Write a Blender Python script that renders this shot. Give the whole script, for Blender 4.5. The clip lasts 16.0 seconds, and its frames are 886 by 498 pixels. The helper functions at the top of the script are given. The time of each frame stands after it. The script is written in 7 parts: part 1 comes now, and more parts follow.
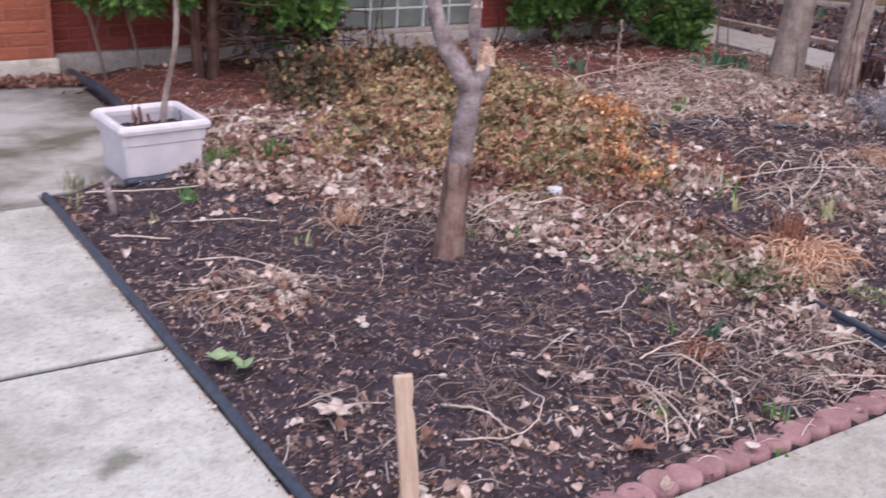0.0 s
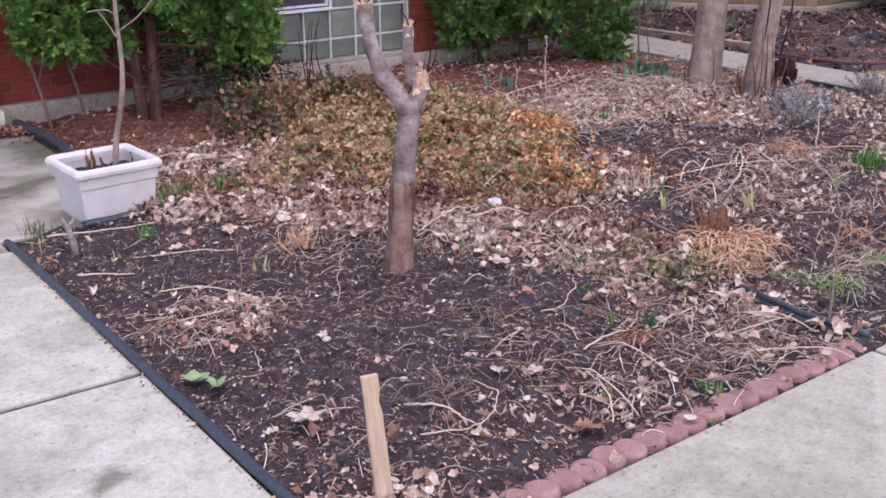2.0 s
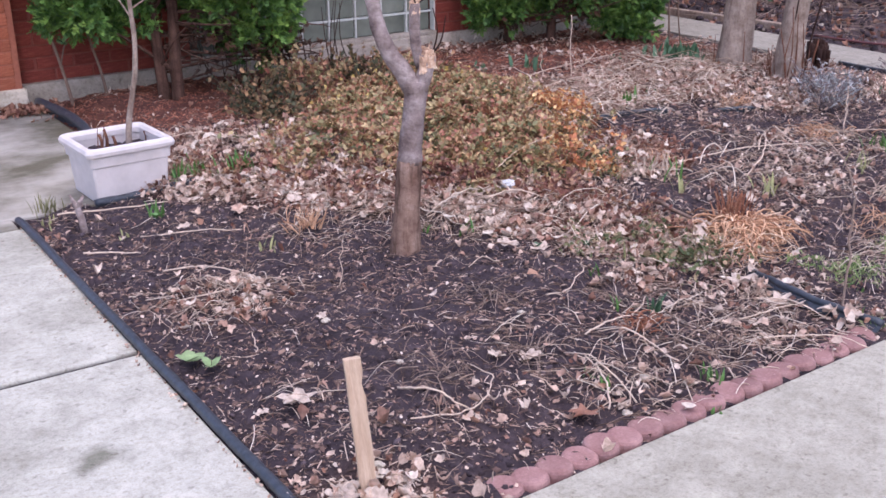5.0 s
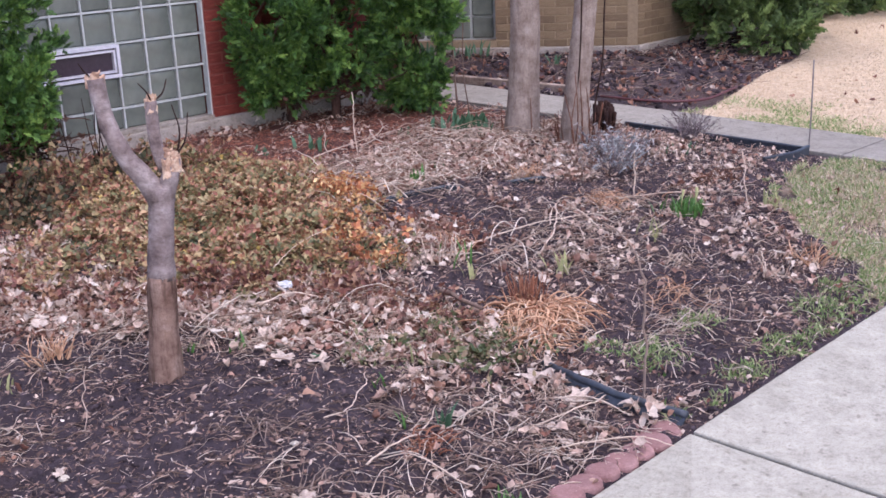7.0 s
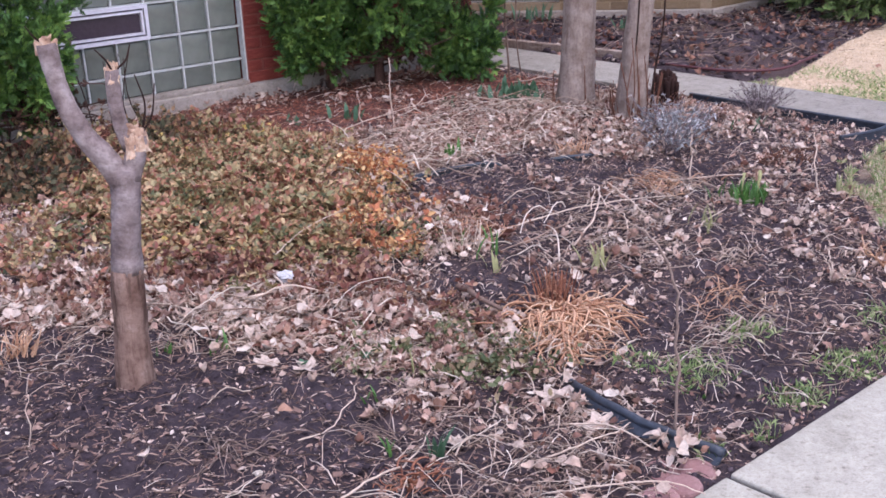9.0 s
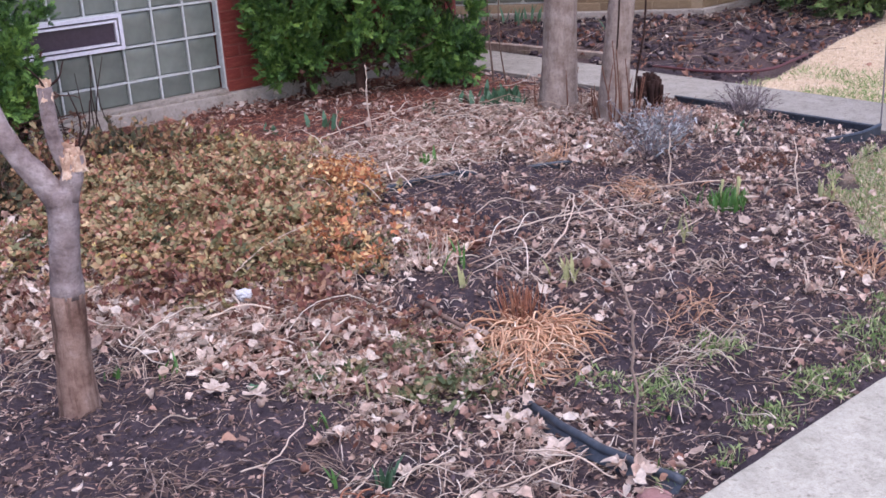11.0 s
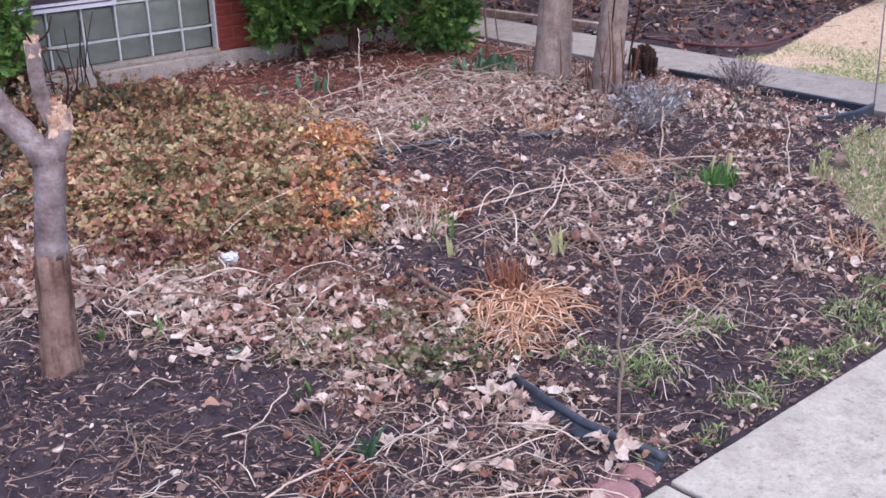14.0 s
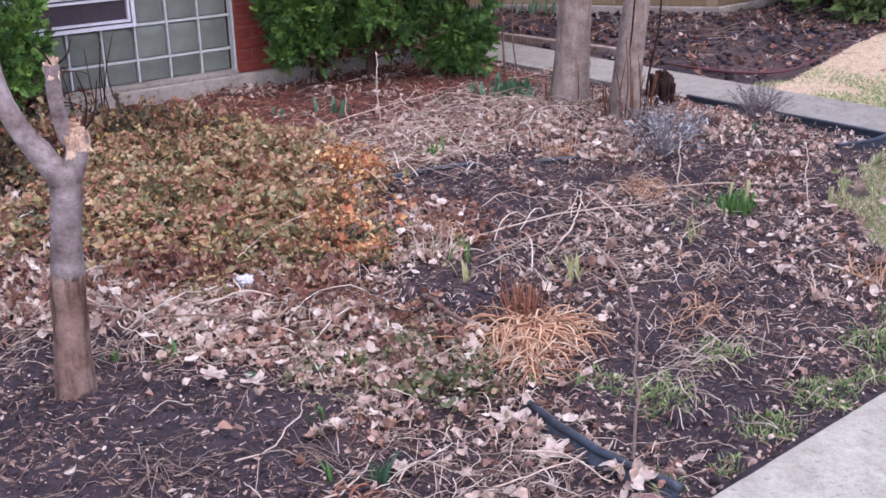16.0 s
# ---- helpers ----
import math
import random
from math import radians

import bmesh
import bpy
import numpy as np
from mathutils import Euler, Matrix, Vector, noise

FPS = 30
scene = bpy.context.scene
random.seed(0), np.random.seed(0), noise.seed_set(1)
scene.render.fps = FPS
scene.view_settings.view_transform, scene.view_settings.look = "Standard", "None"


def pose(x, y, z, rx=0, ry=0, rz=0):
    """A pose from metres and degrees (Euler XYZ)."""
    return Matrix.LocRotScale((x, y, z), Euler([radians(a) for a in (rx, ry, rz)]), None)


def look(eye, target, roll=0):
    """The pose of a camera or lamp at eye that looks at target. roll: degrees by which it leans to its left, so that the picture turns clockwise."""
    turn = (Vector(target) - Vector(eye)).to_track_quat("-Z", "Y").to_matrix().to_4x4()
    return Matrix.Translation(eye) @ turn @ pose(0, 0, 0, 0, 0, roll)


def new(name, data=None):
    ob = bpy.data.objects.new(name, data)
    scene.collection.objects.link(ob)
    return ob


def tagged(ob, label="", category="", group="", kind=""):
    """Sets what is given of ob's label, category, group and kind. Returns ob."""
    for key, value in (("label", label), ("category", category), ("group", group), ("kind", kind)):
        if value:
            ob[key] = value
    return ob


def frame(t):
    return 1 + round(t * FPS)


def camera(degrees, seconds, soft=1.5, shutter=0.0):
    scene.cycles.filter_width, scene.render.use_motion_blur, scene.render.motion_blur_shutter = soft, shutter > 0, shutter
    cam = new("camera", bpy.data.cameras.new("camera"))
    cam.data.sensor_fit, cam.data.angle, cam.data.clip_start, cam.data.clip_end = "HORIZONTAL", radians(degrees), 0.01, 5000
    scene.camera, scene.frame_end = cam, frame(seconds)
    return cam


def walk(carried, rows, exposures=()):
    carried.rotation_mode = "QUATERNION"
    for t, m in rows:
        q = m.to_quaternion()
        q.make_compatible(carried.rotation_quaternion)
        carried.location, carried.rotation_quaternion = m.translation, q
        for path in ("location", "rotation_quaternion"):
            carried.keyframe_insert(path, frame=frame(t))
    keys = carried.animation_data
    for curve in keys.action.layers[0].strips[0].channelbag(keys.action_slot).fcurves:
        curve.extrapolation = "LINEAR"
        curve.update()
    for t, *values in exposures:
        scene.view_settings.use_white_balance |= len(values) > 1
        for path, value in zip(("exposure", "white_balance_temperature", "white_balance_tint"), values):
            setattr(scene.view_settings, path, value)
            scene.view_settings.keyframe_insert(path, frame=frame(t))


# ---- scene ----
cam = camera(43.3, 16.0, soft=1.6, shutter=0.25)
PATH = [
    (0, (0.179, -0.052, 1.375), (1.182, 1.524, 0.660), 2.9),
    (0.5, (0.065, -0.240, 1.406), (0.910, 1.415, 0.667), 1.4),
    (1, (0.023, -0.219, 1.411), (1.041, 1.357, 0.718), 1.3),
    (1.2, (0.006, -0.232, 1.408), (1.091, 1.295, 0.704), -0.5),
    (1.5, (-0.010, -0.213, 1.417), (1.104, 1.286, 0.702), 0.0),
    (2, (0.040, -0.240, 1.430), (1.131, 1.294, 0.754), -0.4),
    (2.5, (0.063, -0.216, 1.419), (1.158, 1.322, 0.760), 0.0),
    (3, (0.068, -0.223, 1.429), (1.174, 1.306, 0.765), 0.5),
    (5.3, (0.227, -0.271, 1.405), (1.244, 1.298, 0.697), -0.7),
    (5.5, (0.271, -0.238, 1.408), (1.361, 1.279, 0.694), -0.8),
    (6, (0.376, -0.109, 1.418), (1.619, 1.340, 0.822), -0.4),
    (6.5, (0.437, -0.064, 1.410), (1.755, 1.317, 0.814), -2.1),
    (7, (0.549, -0.056, 1.408), (1.841, 1.347, 0.804), -2.4),
    (7.5, (0.679, -0.096, 1.399), (1.935, 1.342, 0.800), 0.1),
    (8, (0.778, 0.001, 1.375), (1.998, 1.465, 0.768), -0.4),
    (8.5, (0.884, 0.137, 1.360), (2.104, 1.591, 0.727), -2.0),
    (9, (1.016, 0.160, 1.341), (2.187, 1.641, 0.681), -2.6),
    (9.5, (1.151, 0.158, 1.333), (2.272, 1.662, 0.638), -2.7),
    (9.7, (1.182, 0.179, 1.334), (2.323, 1.662, 0.629), -3.4),
    (11.8, (1.222, 0.158, 1.342), (2.405, 1.640, 0.706), -2.8),
    (12, (1.229, 0.162, 1.345), (2.426, 1.623, 0.688), -2.4),
    (12.5, (1.237, 0.172, 1.342), (2.453, 1.611, 0.671), -2.7),
    (13, (1.239, 0.176, 1.334), (2.415, 1.641, 0.648), -2.3),
    (13.5, (1.230, 0.181, 1.343), (2.399, 1.640, 0.632), -1.9),
    (14, (1.221, 0.182, 1.343), (2.382, 1.645, 0.626), -1.7),
    (14.5, (1.220, 0.181, 1.344), (2.368, 1.653, 0.627), -2.0),
    (15, (1.221, 0.180, 1.344), (2.368, 1.657, 0.634), -1.6),
    (15.5, (1.225, 0.184, 1.347), (2.367, 1.670, 0.650), -1.7),
    (16, (1.229, 0.192, 1.345), (2.377, 1.682, 0.667), -1.4),
]
walk(cam, [(t, look(eye, target, roll)) for t, eye, target, roll in PATH], exposures=[(0.0, 1.15, 6500, 24), (5.0, 1.27, 6300, 24), (16.0, 1.27, 6150, 25)])

# ---------------------------------------------------------------- light
world = bpy.data.worlds.new("overcast")
scene.world = world
world.use_nodes = True
wn = world.node_tree
sky = wn.nodes.new("ShaderNodeTexSky")
sky.sky_type = "NISHITA"
sky.sun_disc = False
sky.sun_elevation = radians(48)
sky.sun_rotation = radians(200)
sky.air_density, sky.dust_density, sky.ozone_density = 1.0, 2.0, 2.0
wn.links.new(sky.outputs["Color"], wn.nodes["Background"].inputs["Color"])
wn.nodes["Background"].inputs["Strength"].default_value = 0.14
sun = new("sun", bpy.data.lights.new("sun", "SUN"))
sun.data.energy, sun.data.angle, sun.data.color = 1.1, radians(40), (1.0, 0.965, 0.925)
sun.matrix_world = look((0, 0, 0), (-0.2, -0.12, -0.95))

# ---------------------------------------------------------------- small tools
rng = np.random.default_rng(7)


def raw_mesh(name, verts, faces, smooth=False):
    """A mesh from an array of vertices and an array (or list) of faces."""
    me = bpy.data.meshes.new(name)
    if isinstance(faces, np.ndarray):
        k = faces.shape[1]
        me.vertices.add(len(verts))
        me.vertices.foreach_set("co", np.asarray(verts, dtype=np.float32).ravel())
        me.loops.add(faces.size)
        me.loops.foreach_set("vertex_index", faces.astype(np.int32).ravel())
        me.polygons.add(len(faces))
        me.polygons.foreach_set("loop_start", np.arange(0, faces.size, k, dtype=np.int32))
        me.update(calc_edges=True)
    else:
        me.from_pydata([tuple(v) for v in verts], [], faces)
        me.update()
    if smooth:
        me.polygons.foreach_set("use_smooth", np.ones(len(me.polygons), dtype=bool))
    return me


def put_mesh(name, me, material=None, parent=None, m=None, label=""):
    ob = new(name, me)
    if material and not me.materials:
        me.materials.append(material)
    if parent:
        ob.parent = parent
    if m is not None:
        ob.matrix_basis = m
    return tagged(ob, label)


def part(name, bm, material, parent=None, label="", m=None, smooth=False):
    """Link a bmesh as one mesh object under a thing or a part."""
    me = bpy.data.meshes.new(name)
    bm.to_mesh(me)
    bm.free()
    if smooth:
        me.polygons.foreach_set("use_smooth", np.ones(len(me.polygons), dtype=bool))
    return put_mesh(name, me, material, parent, m, label)


def box(x0, x1, y0, y1, z0, z1, bevel=0.0, segments=1):
    bm = bmesh.new()
    bmesh.ops.create_cube(bm, size=1.0, matrix=Matrix.Translation(((x0 + x1) / 2, (y0 + y1) / 2, (z0 + z1) / 2)) @ Matrix.Diagonal((x1 - x0, y1 - y0, z1 - z0, 1)))
    if bevel:
        bmesh.ops.bevel(bm, geom=bm.edges[:], offset=bevel, segments=segments, affect="EDGES", profile=0.5)
    return bm


def lattice(ix, iy, seed):
    h = (ix * 374761393 + iy * 668265263 + seed * 974711) & 0xFFFFFFFF
    h = ((h ^ (h >> 13)) * 1274126177) & 0xFFFFFFFF
    return ((h ^ (h >> 16)) & 0xFFFF) / 65535.0


def vnoise(x, y, seed=0):
    x, y = np.asarray(x, float), np.asarray(y, float)
    ix, iy = np.floor(x).astype(np.int64), np.floor(y).astype(np.int64)
    fx, fy = x - ix, y - iy
    fx, fy = fx * fx * (3 - 2 * fx), fy * fy * (3 - 2 * fy)
    a, b = lattice(ix, iy, seed), lattice(ix + 1, iy, seed)
    c, d = lattice(ix, iy + 1, seed), lattice(ix + 1, iy + 1, seed)
    return (a + (b - a) * fx) * (1 - fy) + (c + (d - c) * fx) * fy


def fbm(x, y, scale, octaves=3, seed=0):
    total, amp, norm = 0.0, 1.0, 0.0
    for k in range(octaves):
        total = total + amp * vnoise(np.asarray(x) / scale * 2 ** k + 17.3 * k, np.asarray(y) / scale * 2 ** k + 9.1 * k, seed + k)
        norm += amp
        amp *= 0.5
    return total / norm


def smooth01(v):
    v = np.clip(v, 0, 1)
    return v * v * (3 - 2 * v)


def inside(x, y, poly):
    x, y = np.asarray(x), np.asarray(y)
    res = np.zeros(x.shape, bool)
    for (x0, y0), (x1, y1) in zip(poly, poly[1:] + poly[:1]):
        cross = (y0 > y) != (y1 > y)
        res ^= cross & (x < (x1 - x0) * (y - y0) / (y1 - y0 + 1e-12) + x0)
    return res


def line_distance(x, y, pts):
    best = np.full(np.shape(x), 1e9)
    for (x0, y0), (x1, y1) in zip(pts, pts[1:]):
        dx, dy = x1 - x0, y1 - y0
        t = np.clip(((x - x0) * dx + (y - y0) * dy) / (dx * dx + dy * dy), 0, 1)
        best = np.minimum(best, np.hypot(x - x0 - t * dx, y - y0 - t * dy))
    return best


def spline(pts, n):
    """n points on a smooth line through pts."""
    p = np.array(pts, float)
    p = np.vstack([2 * p[0] - p[1], p, 2 * p[-1] - p[-2]])
    out = []
    for u in np.linspace(0, len(pts) - 1 - 1e-6, n):
        i, f = int(u), u - int(u)
        a, b, c, d = p[i:i + 4]
        out.append(0.5 * (2 * b + (c - a) * f + (2 * a - 5 * b + 4 * c - d) * f * f + (3 * b - a - 3 * c + d) * f ** 3))
    return np.array(out)


def tube(pts, radii, sides=8, cap=True, rough=0.0, seed=0):
    """Vertices and faces of a tube along pts."""
    pts = np.asarray(pts, float)
    radii = np.broadcast_to(np.asarray(radii, float), (len(pts),))
    r = np.random.default_rng(seed)
    tangents = np.gradient(pts, axis=0)
    verts, faces = [], []
    side = None
    for i, (p, t) in enumerate(zip(pts, tangents)):
        t = t / (np.linalg.norm(t) + 1e-9)
        if side is None:
            side = np.cross(t, (0.3, 0.9, 0.31))
        side = side - t * (side @ t)
        side /= np.linalg.norm(side) + 1e-9
        up = np.cross(t, side)
        for k in range(sides):
            a = 2 * math.pi * k / sides
            rad = radii[i] * (1 + rough * (r.random() - 0.5))
            verts.append(p + rad * (math.cos(a) * side + math.sin(a) * up))
    for i in range(len(pts) - 1):
        for k in range(sides):
            a, b = i * sides + k, i * sides + (k + 1) % sides
            faces.append((a, b, b + sides, a + sides))
    if cap:
        faces.append(tuple(range(sides))[::-1])
        faces.append(tuple(range((len(pts) - 1) * sides, len(pts) * sides)))
    return verts, faces


def tubes(name, specs, material, parent=None, smooth=True, label="", m=None):
    """One mesh of several tubes: specs of (points, radii, sides)."""
    verts, faces = [], []
    for n, (pts, radii, sides) in enumerate(specs):
        v, f = tube(pts, radii, sides, seed=n, rough=0.12 if sides > 5 else 0.0)
        base = len(verts)
        verts += v
        faces += [tuple(i + base for i in face) for face in f]
    return put_mesh(name, raw_mesh(name, verts, faces, smooth), material, parent, m, label)


def turns(n, tilt, r=rng):
    """n rotation matrices: any heading, tipped by up to about tilt radians."""
    a = r.uniform(0, 2 * math.pi, n)
    b = r.normal(0, tilt, n)
    c = r.normal(0, tilt, n)
    ca, sa, cb, sb, cc, sc = np.cos(a), np.sin(a), np.cos(b), np.sin(b), np.cos(c), np.sin(c)
    z, o = np.zeros(n), np.ones(n)
    rz = np.array([[ca, -sa, z], [sa, ca, z], [z, z, o]]).transpose(2, 0, 1)
    rx = np.array([[o, z, z], [z, cb, -sb], [z, sb, cb]]).transpose(2, 0, 1)
    ry = np.array([[cc, z, sc], [z, o, z], [-sc, z, cc]]).transpose(2, 0, 1)
    return rx @ ry @ rz


def scatter(templates, pos, rot, size, r=rng):
    """Many small copies of the templates (vertices, triangles) as two arrays."""
    pick = r.integers(0, len(templates), len(pos))
    vs, fs, base = [], [], 0
    for k, (tv, tf) in enumerate(templates):
        sel = np.nonzero(pick == k)[0]
        if not len(sel):
            continue
        s = size[sel]
        s = s[:, None, None] if s.ndim == 1 else s[:, None, :]
        v = np.einsum("nij,nvj->nvi", rot[sel], tv[None] * s) + pos[sel][:, None, :]
        f = tf[None] + (np.arange(len(sel)) * len(tv))[:, None, None] + base
        vs.append(v.reshape(-1, 3))
        fs.append(f.reshape(-1, 3))
        base += v.shape[0] * v.shape[1]
    return np.vstack(vs), np.vstack(fs)


def strips(paths, radii):
    """Many three-sided stalks at once: paths (n, k, 3), radii (n,)."""
    n, k, _ = paths.shape
    tan = np.gradient(paths, axis=1)
    tan /= np.linalg.norm(tan, axis=2, keepdims=True) + 1e-9
    side = np.cross(tan, np.array([0.21, 0.13, 0.97]))
    side /= np.linalg.norm(side, axis=2, keepdims=True) + 1e-9
    up = np.cross(side, tan)
    taper = np.linspace(1.0, 0.55, k)[None, :, None]
    rings = [paths + radii[:, None, None] * taper * (math.cos(a) * side + math.sin(a) * up) for a in (0.5, 2.6, 4.7)]
    v = np.stack(rings, axis=2).reshape(-1, 3)
    f = []
    for i in range(k - 1):
        for s in range(3):
            a, b = i * 3 + s, i * 3 + (s + 1) % 3
            f += [(a, b, b + 3), (a, b + 3, a + 3)]
    f = np.array(f)[None] + (np.arange(n) * k * 3)[:, None, None]
    return v, f.reshape(-1, 3)


# ---------------------------------------------------------------- materials
def shader(name, rough=0.8, metal=0.0, spec=0.4):
    mat = bpy.data.materials.new(name)
    mat.use_nodes = True
    bsdf = mat.node_tree.nodes["Principled BSDF"]
    bsdf.inputs["Roughness"].default_value = rough
    bsdf.inputs["Metallic"].default_value = metal
    bsdf.inputs["Specular IOR Level"].default_value = spec
    return mat, mat.node_tree, bsdf


def node(tree, kind, **values):
    nd = tree.nodes.new(kind)
    for key, value in values.items():
        nd.inputs[key.replace("_", " ")].default_value = value
    return nd


def ramp(tree, source, stops, constant=False):
    nd = tree.nodes.new("ShaderNodeValToRGB")
    el = nd.color_ramp.elements
    while len(el) < len(stops):
        el.new(0.5)
    for e, (p, c) in zip(el, stops):
        e.position, e.color = p, (*c, 1)
    if constant:
        nd.color_ramp.interpolation = "CONSTANT"
    tree.links.new(source, nd.inputs["Fac"])
    return nd.outputs["Color"]


def noise_tex(tree, coords, scale, detail=4.0, rough=0.6):
    nd = node(tree, "ShaderNodeTexNoise", Scale=scale, Detail=detail, Roughness=rough)
    tree.links.new(coords, nd.inputs["Vector"])
    return nd.outputs["Fac"]


def blend(tree, fac, a, b, mode="MIX"):
    nd = tree.nodes.new("ShaderNodeMix")
    nd.data_type, nd.blend_type = "RGBA", mode
    for value, slot in ((fac, 0), (a, 6), (b, 7)):
        if isinstance(value, (int, float)):
            nd.inputs[slot].default_value = value
        elif isinstance(value, tuple):
            nd.inputs[slot].default_value = (*value, 1)
        else:
            tree.links.new(value, nd.inputs[slot])
    return nd.outputs[2]


def bump(tree, bsdf, height, strength, distance=0.01):
    nd = node(tree, "ShaderNodeBump", Strength=strength, Distance=distance)
    tree.links.new(height, nd.inputs["Height"])
    tree.links.new(nd.outputs["Normal"], bsdf.inputs["Normal"])


def where(tree, kind="Object"):
    return tree.nodes.new("ShaderNodeTexCoord").outputs[kind]


def stretched(tree, coords, scale):
    nd = tree.nodes.new("ShaderNodeMapping")
    nd.inputs["Scale"].default_value = scale
    tree.links.new(coords, nd.inputs["Vector"])
    return nd.outputs["Vector"]


def grainy(name, stops, scale=20.0, rough=0.85, fine=140.0, bumpy=0.3, spec=0.3, stretch=(1, 1, 1), per="object", spread=0.25):
    """A natural surface: a coarse and a fine grain, and a tone of its own for every object or loose piece."""
    mat, tree, bsdf = shader(name, rough, spec=spec)
    co = stretched(tree, where(tree), stretch)
    coarse, small = noise_tex(tree, co, scale), noise_tex(tree, co, fine, 3.0, 0.7)
    col = ramp(tree, coarse, stops)
    col = blend(tree, 0.35, col, ramp(tree, small, [(0.3, (0.35, 0.33, 0.32)), (0.7, (1.0, 1.0, 1.0))]), "MULTIPLY")
    if per:
        tone = tree.nodes.new("ShaderNodeObjectInfo").outputs["Random"] if per == "object" else tree.nodes.new("ShaderNodeNewGeometry").outputs["Random Per Island"]
        col = blend(tree, 1.0, col, ramp(tree, tone, [(0.0, (1 - spread,) * 3), (1.0, (1.0, 1.0, 1.0))]), "MULTIPLY")
    tree.links.new(col, bsdf.inputs["Base Color"])
    bump(tree, bsdf, small, bumpy, 0.004)
    return mat


def pieces(name, stops, rough=0.75, spec=0.3, scale=60.0, through_light=0.0, spread=0.35, patch=0.0):
    """Leaves, stems and chips: each loose piece takes its own colour off the stops."""
    mat, tree, bsdf = shader(name, rough, spec=spec)
    own = tree.nodes.new("ShaderNodeNewGeometry").outputs["Random Per Island"]
    if patch:
        drift = ramp(tree, noise_tex(tree, where(tree), patch, 3.0, 0.6), [(0.34, (0, 0, 0)), (0.66, (1, 1, 1))])
        grey = tree.nodes.new("ShaderNodeCombineColor")
        for slot in ("Red", "Green", "Blue"):
            tree.links.new(own, grey.inputs[slot])
        own = blend(tree, 0.42, grey.outputs["Color"], drift)
    col = ramp(tree, own, stops)
    mottle = noise_tex(tree, where(tree), scale, 3.0, 0.65)
    col = blend(tree, 1.0, col, ramp(tree, mottle, [(0.3, (1 - spread,) * 3), (0.7, (1.0, 1.0, 1.0))]), "MULTIPLY")
    tree.links.new(col, bsdf.inputs["Base Color"])
    bump(tree, bsdf, mottle, 0.4, 0.003)
    if through_light:
        thin = tree.nodes.new("ShaderNodeBsdfTranslucent")
        tree.links.new(col, thin.inputs["Color"])
        mixed = tree.nodes.new("ShaderNodeMixShader")
        mixed.inputs[0].default_value = through_light
        tree.links.new(bsdf.outputs[0], mixed.inputs[1])
        tree.links.new(thin.outputs[0], mixed.inputs[2])
        tree.links.new(mixed.outputs[0], tree.nodes["Material Output"].inputs["Surface"])
    return mat


def ground_material():
    mat, tree, bsdf = shader("ground", 0.95, spec=0.2)
    co = where(tree)
    region = tree.nodes.new("ShaderNodeAttribute")
    region.attribute_name = "region"
    split = tree.nodes.new("ShaderNodeSeparateColor")
    tree.links.new(region.outputs["Color"], split.inputs["Color"])
    big, mid, small = noise_tex(tree, co, 2.2), noise_tex(tree, co, 18.0, 5.0, 0.7), noise_tex(tree, co, 120.0, 4.0, 0.75)
    soil = ramp(tree, mid, [(0.25, (0.024, 0.018, 0.021)), (0.55, (0.06, 0.045, 0.053)), (0.8, (0.12, 0.091, 0.104))])
    soil = blend(tree, 1.0, soil, ramp(tree, big, [(0.35, (0.75, 0.75, 0.78)), (0.7, (1.0, 1.0, 1.0))]), "MULTIPLY")
    soil = blend(tree, ramp(tree, small, [(0.62, (0, 0, 0)), (0.72, (0.7, 0.7, 0.7))]), soil, (0.19, 0.15, 0.14))
    needles = ramp(tree, small, [(0.3, (0.06, 0.026, 0.02)), (0.6, (0.17, 0.066, 0.046)), (0.8, (0.27, 0.12, 0.085))])
    lawn = ramp(tree, mid, [(0.3, (0.45, 0.34, 0.22)), (0.55, (0.6, 0.47, 0.33)), (0.75, (0.7, 0.57, 0.42))])
    col = blend(tree, split.outputs["Red"], soil, needles)
    mould = ramp(tree, small, [(0.3, (0.06, 0.037, 0.034)), (0.55, (0.16, 0.1, 0.086)), (0.75, (0.34, 0.235, 0.2))])
    col = blend(tree, split.outputs["Blue"], col, mould)
    col = blend(tree, split.outputs["Green"], col, lawn)
    tree.links.new(col, bsdf.inputs["Base Color"])
    lumps = blend(tree, 0.5, mid, noise_tex(tree, co, 55.0, 5.0, 0.75))
    bump(tree, bsdf, lumps, 1.0, 0.025)
    return mat


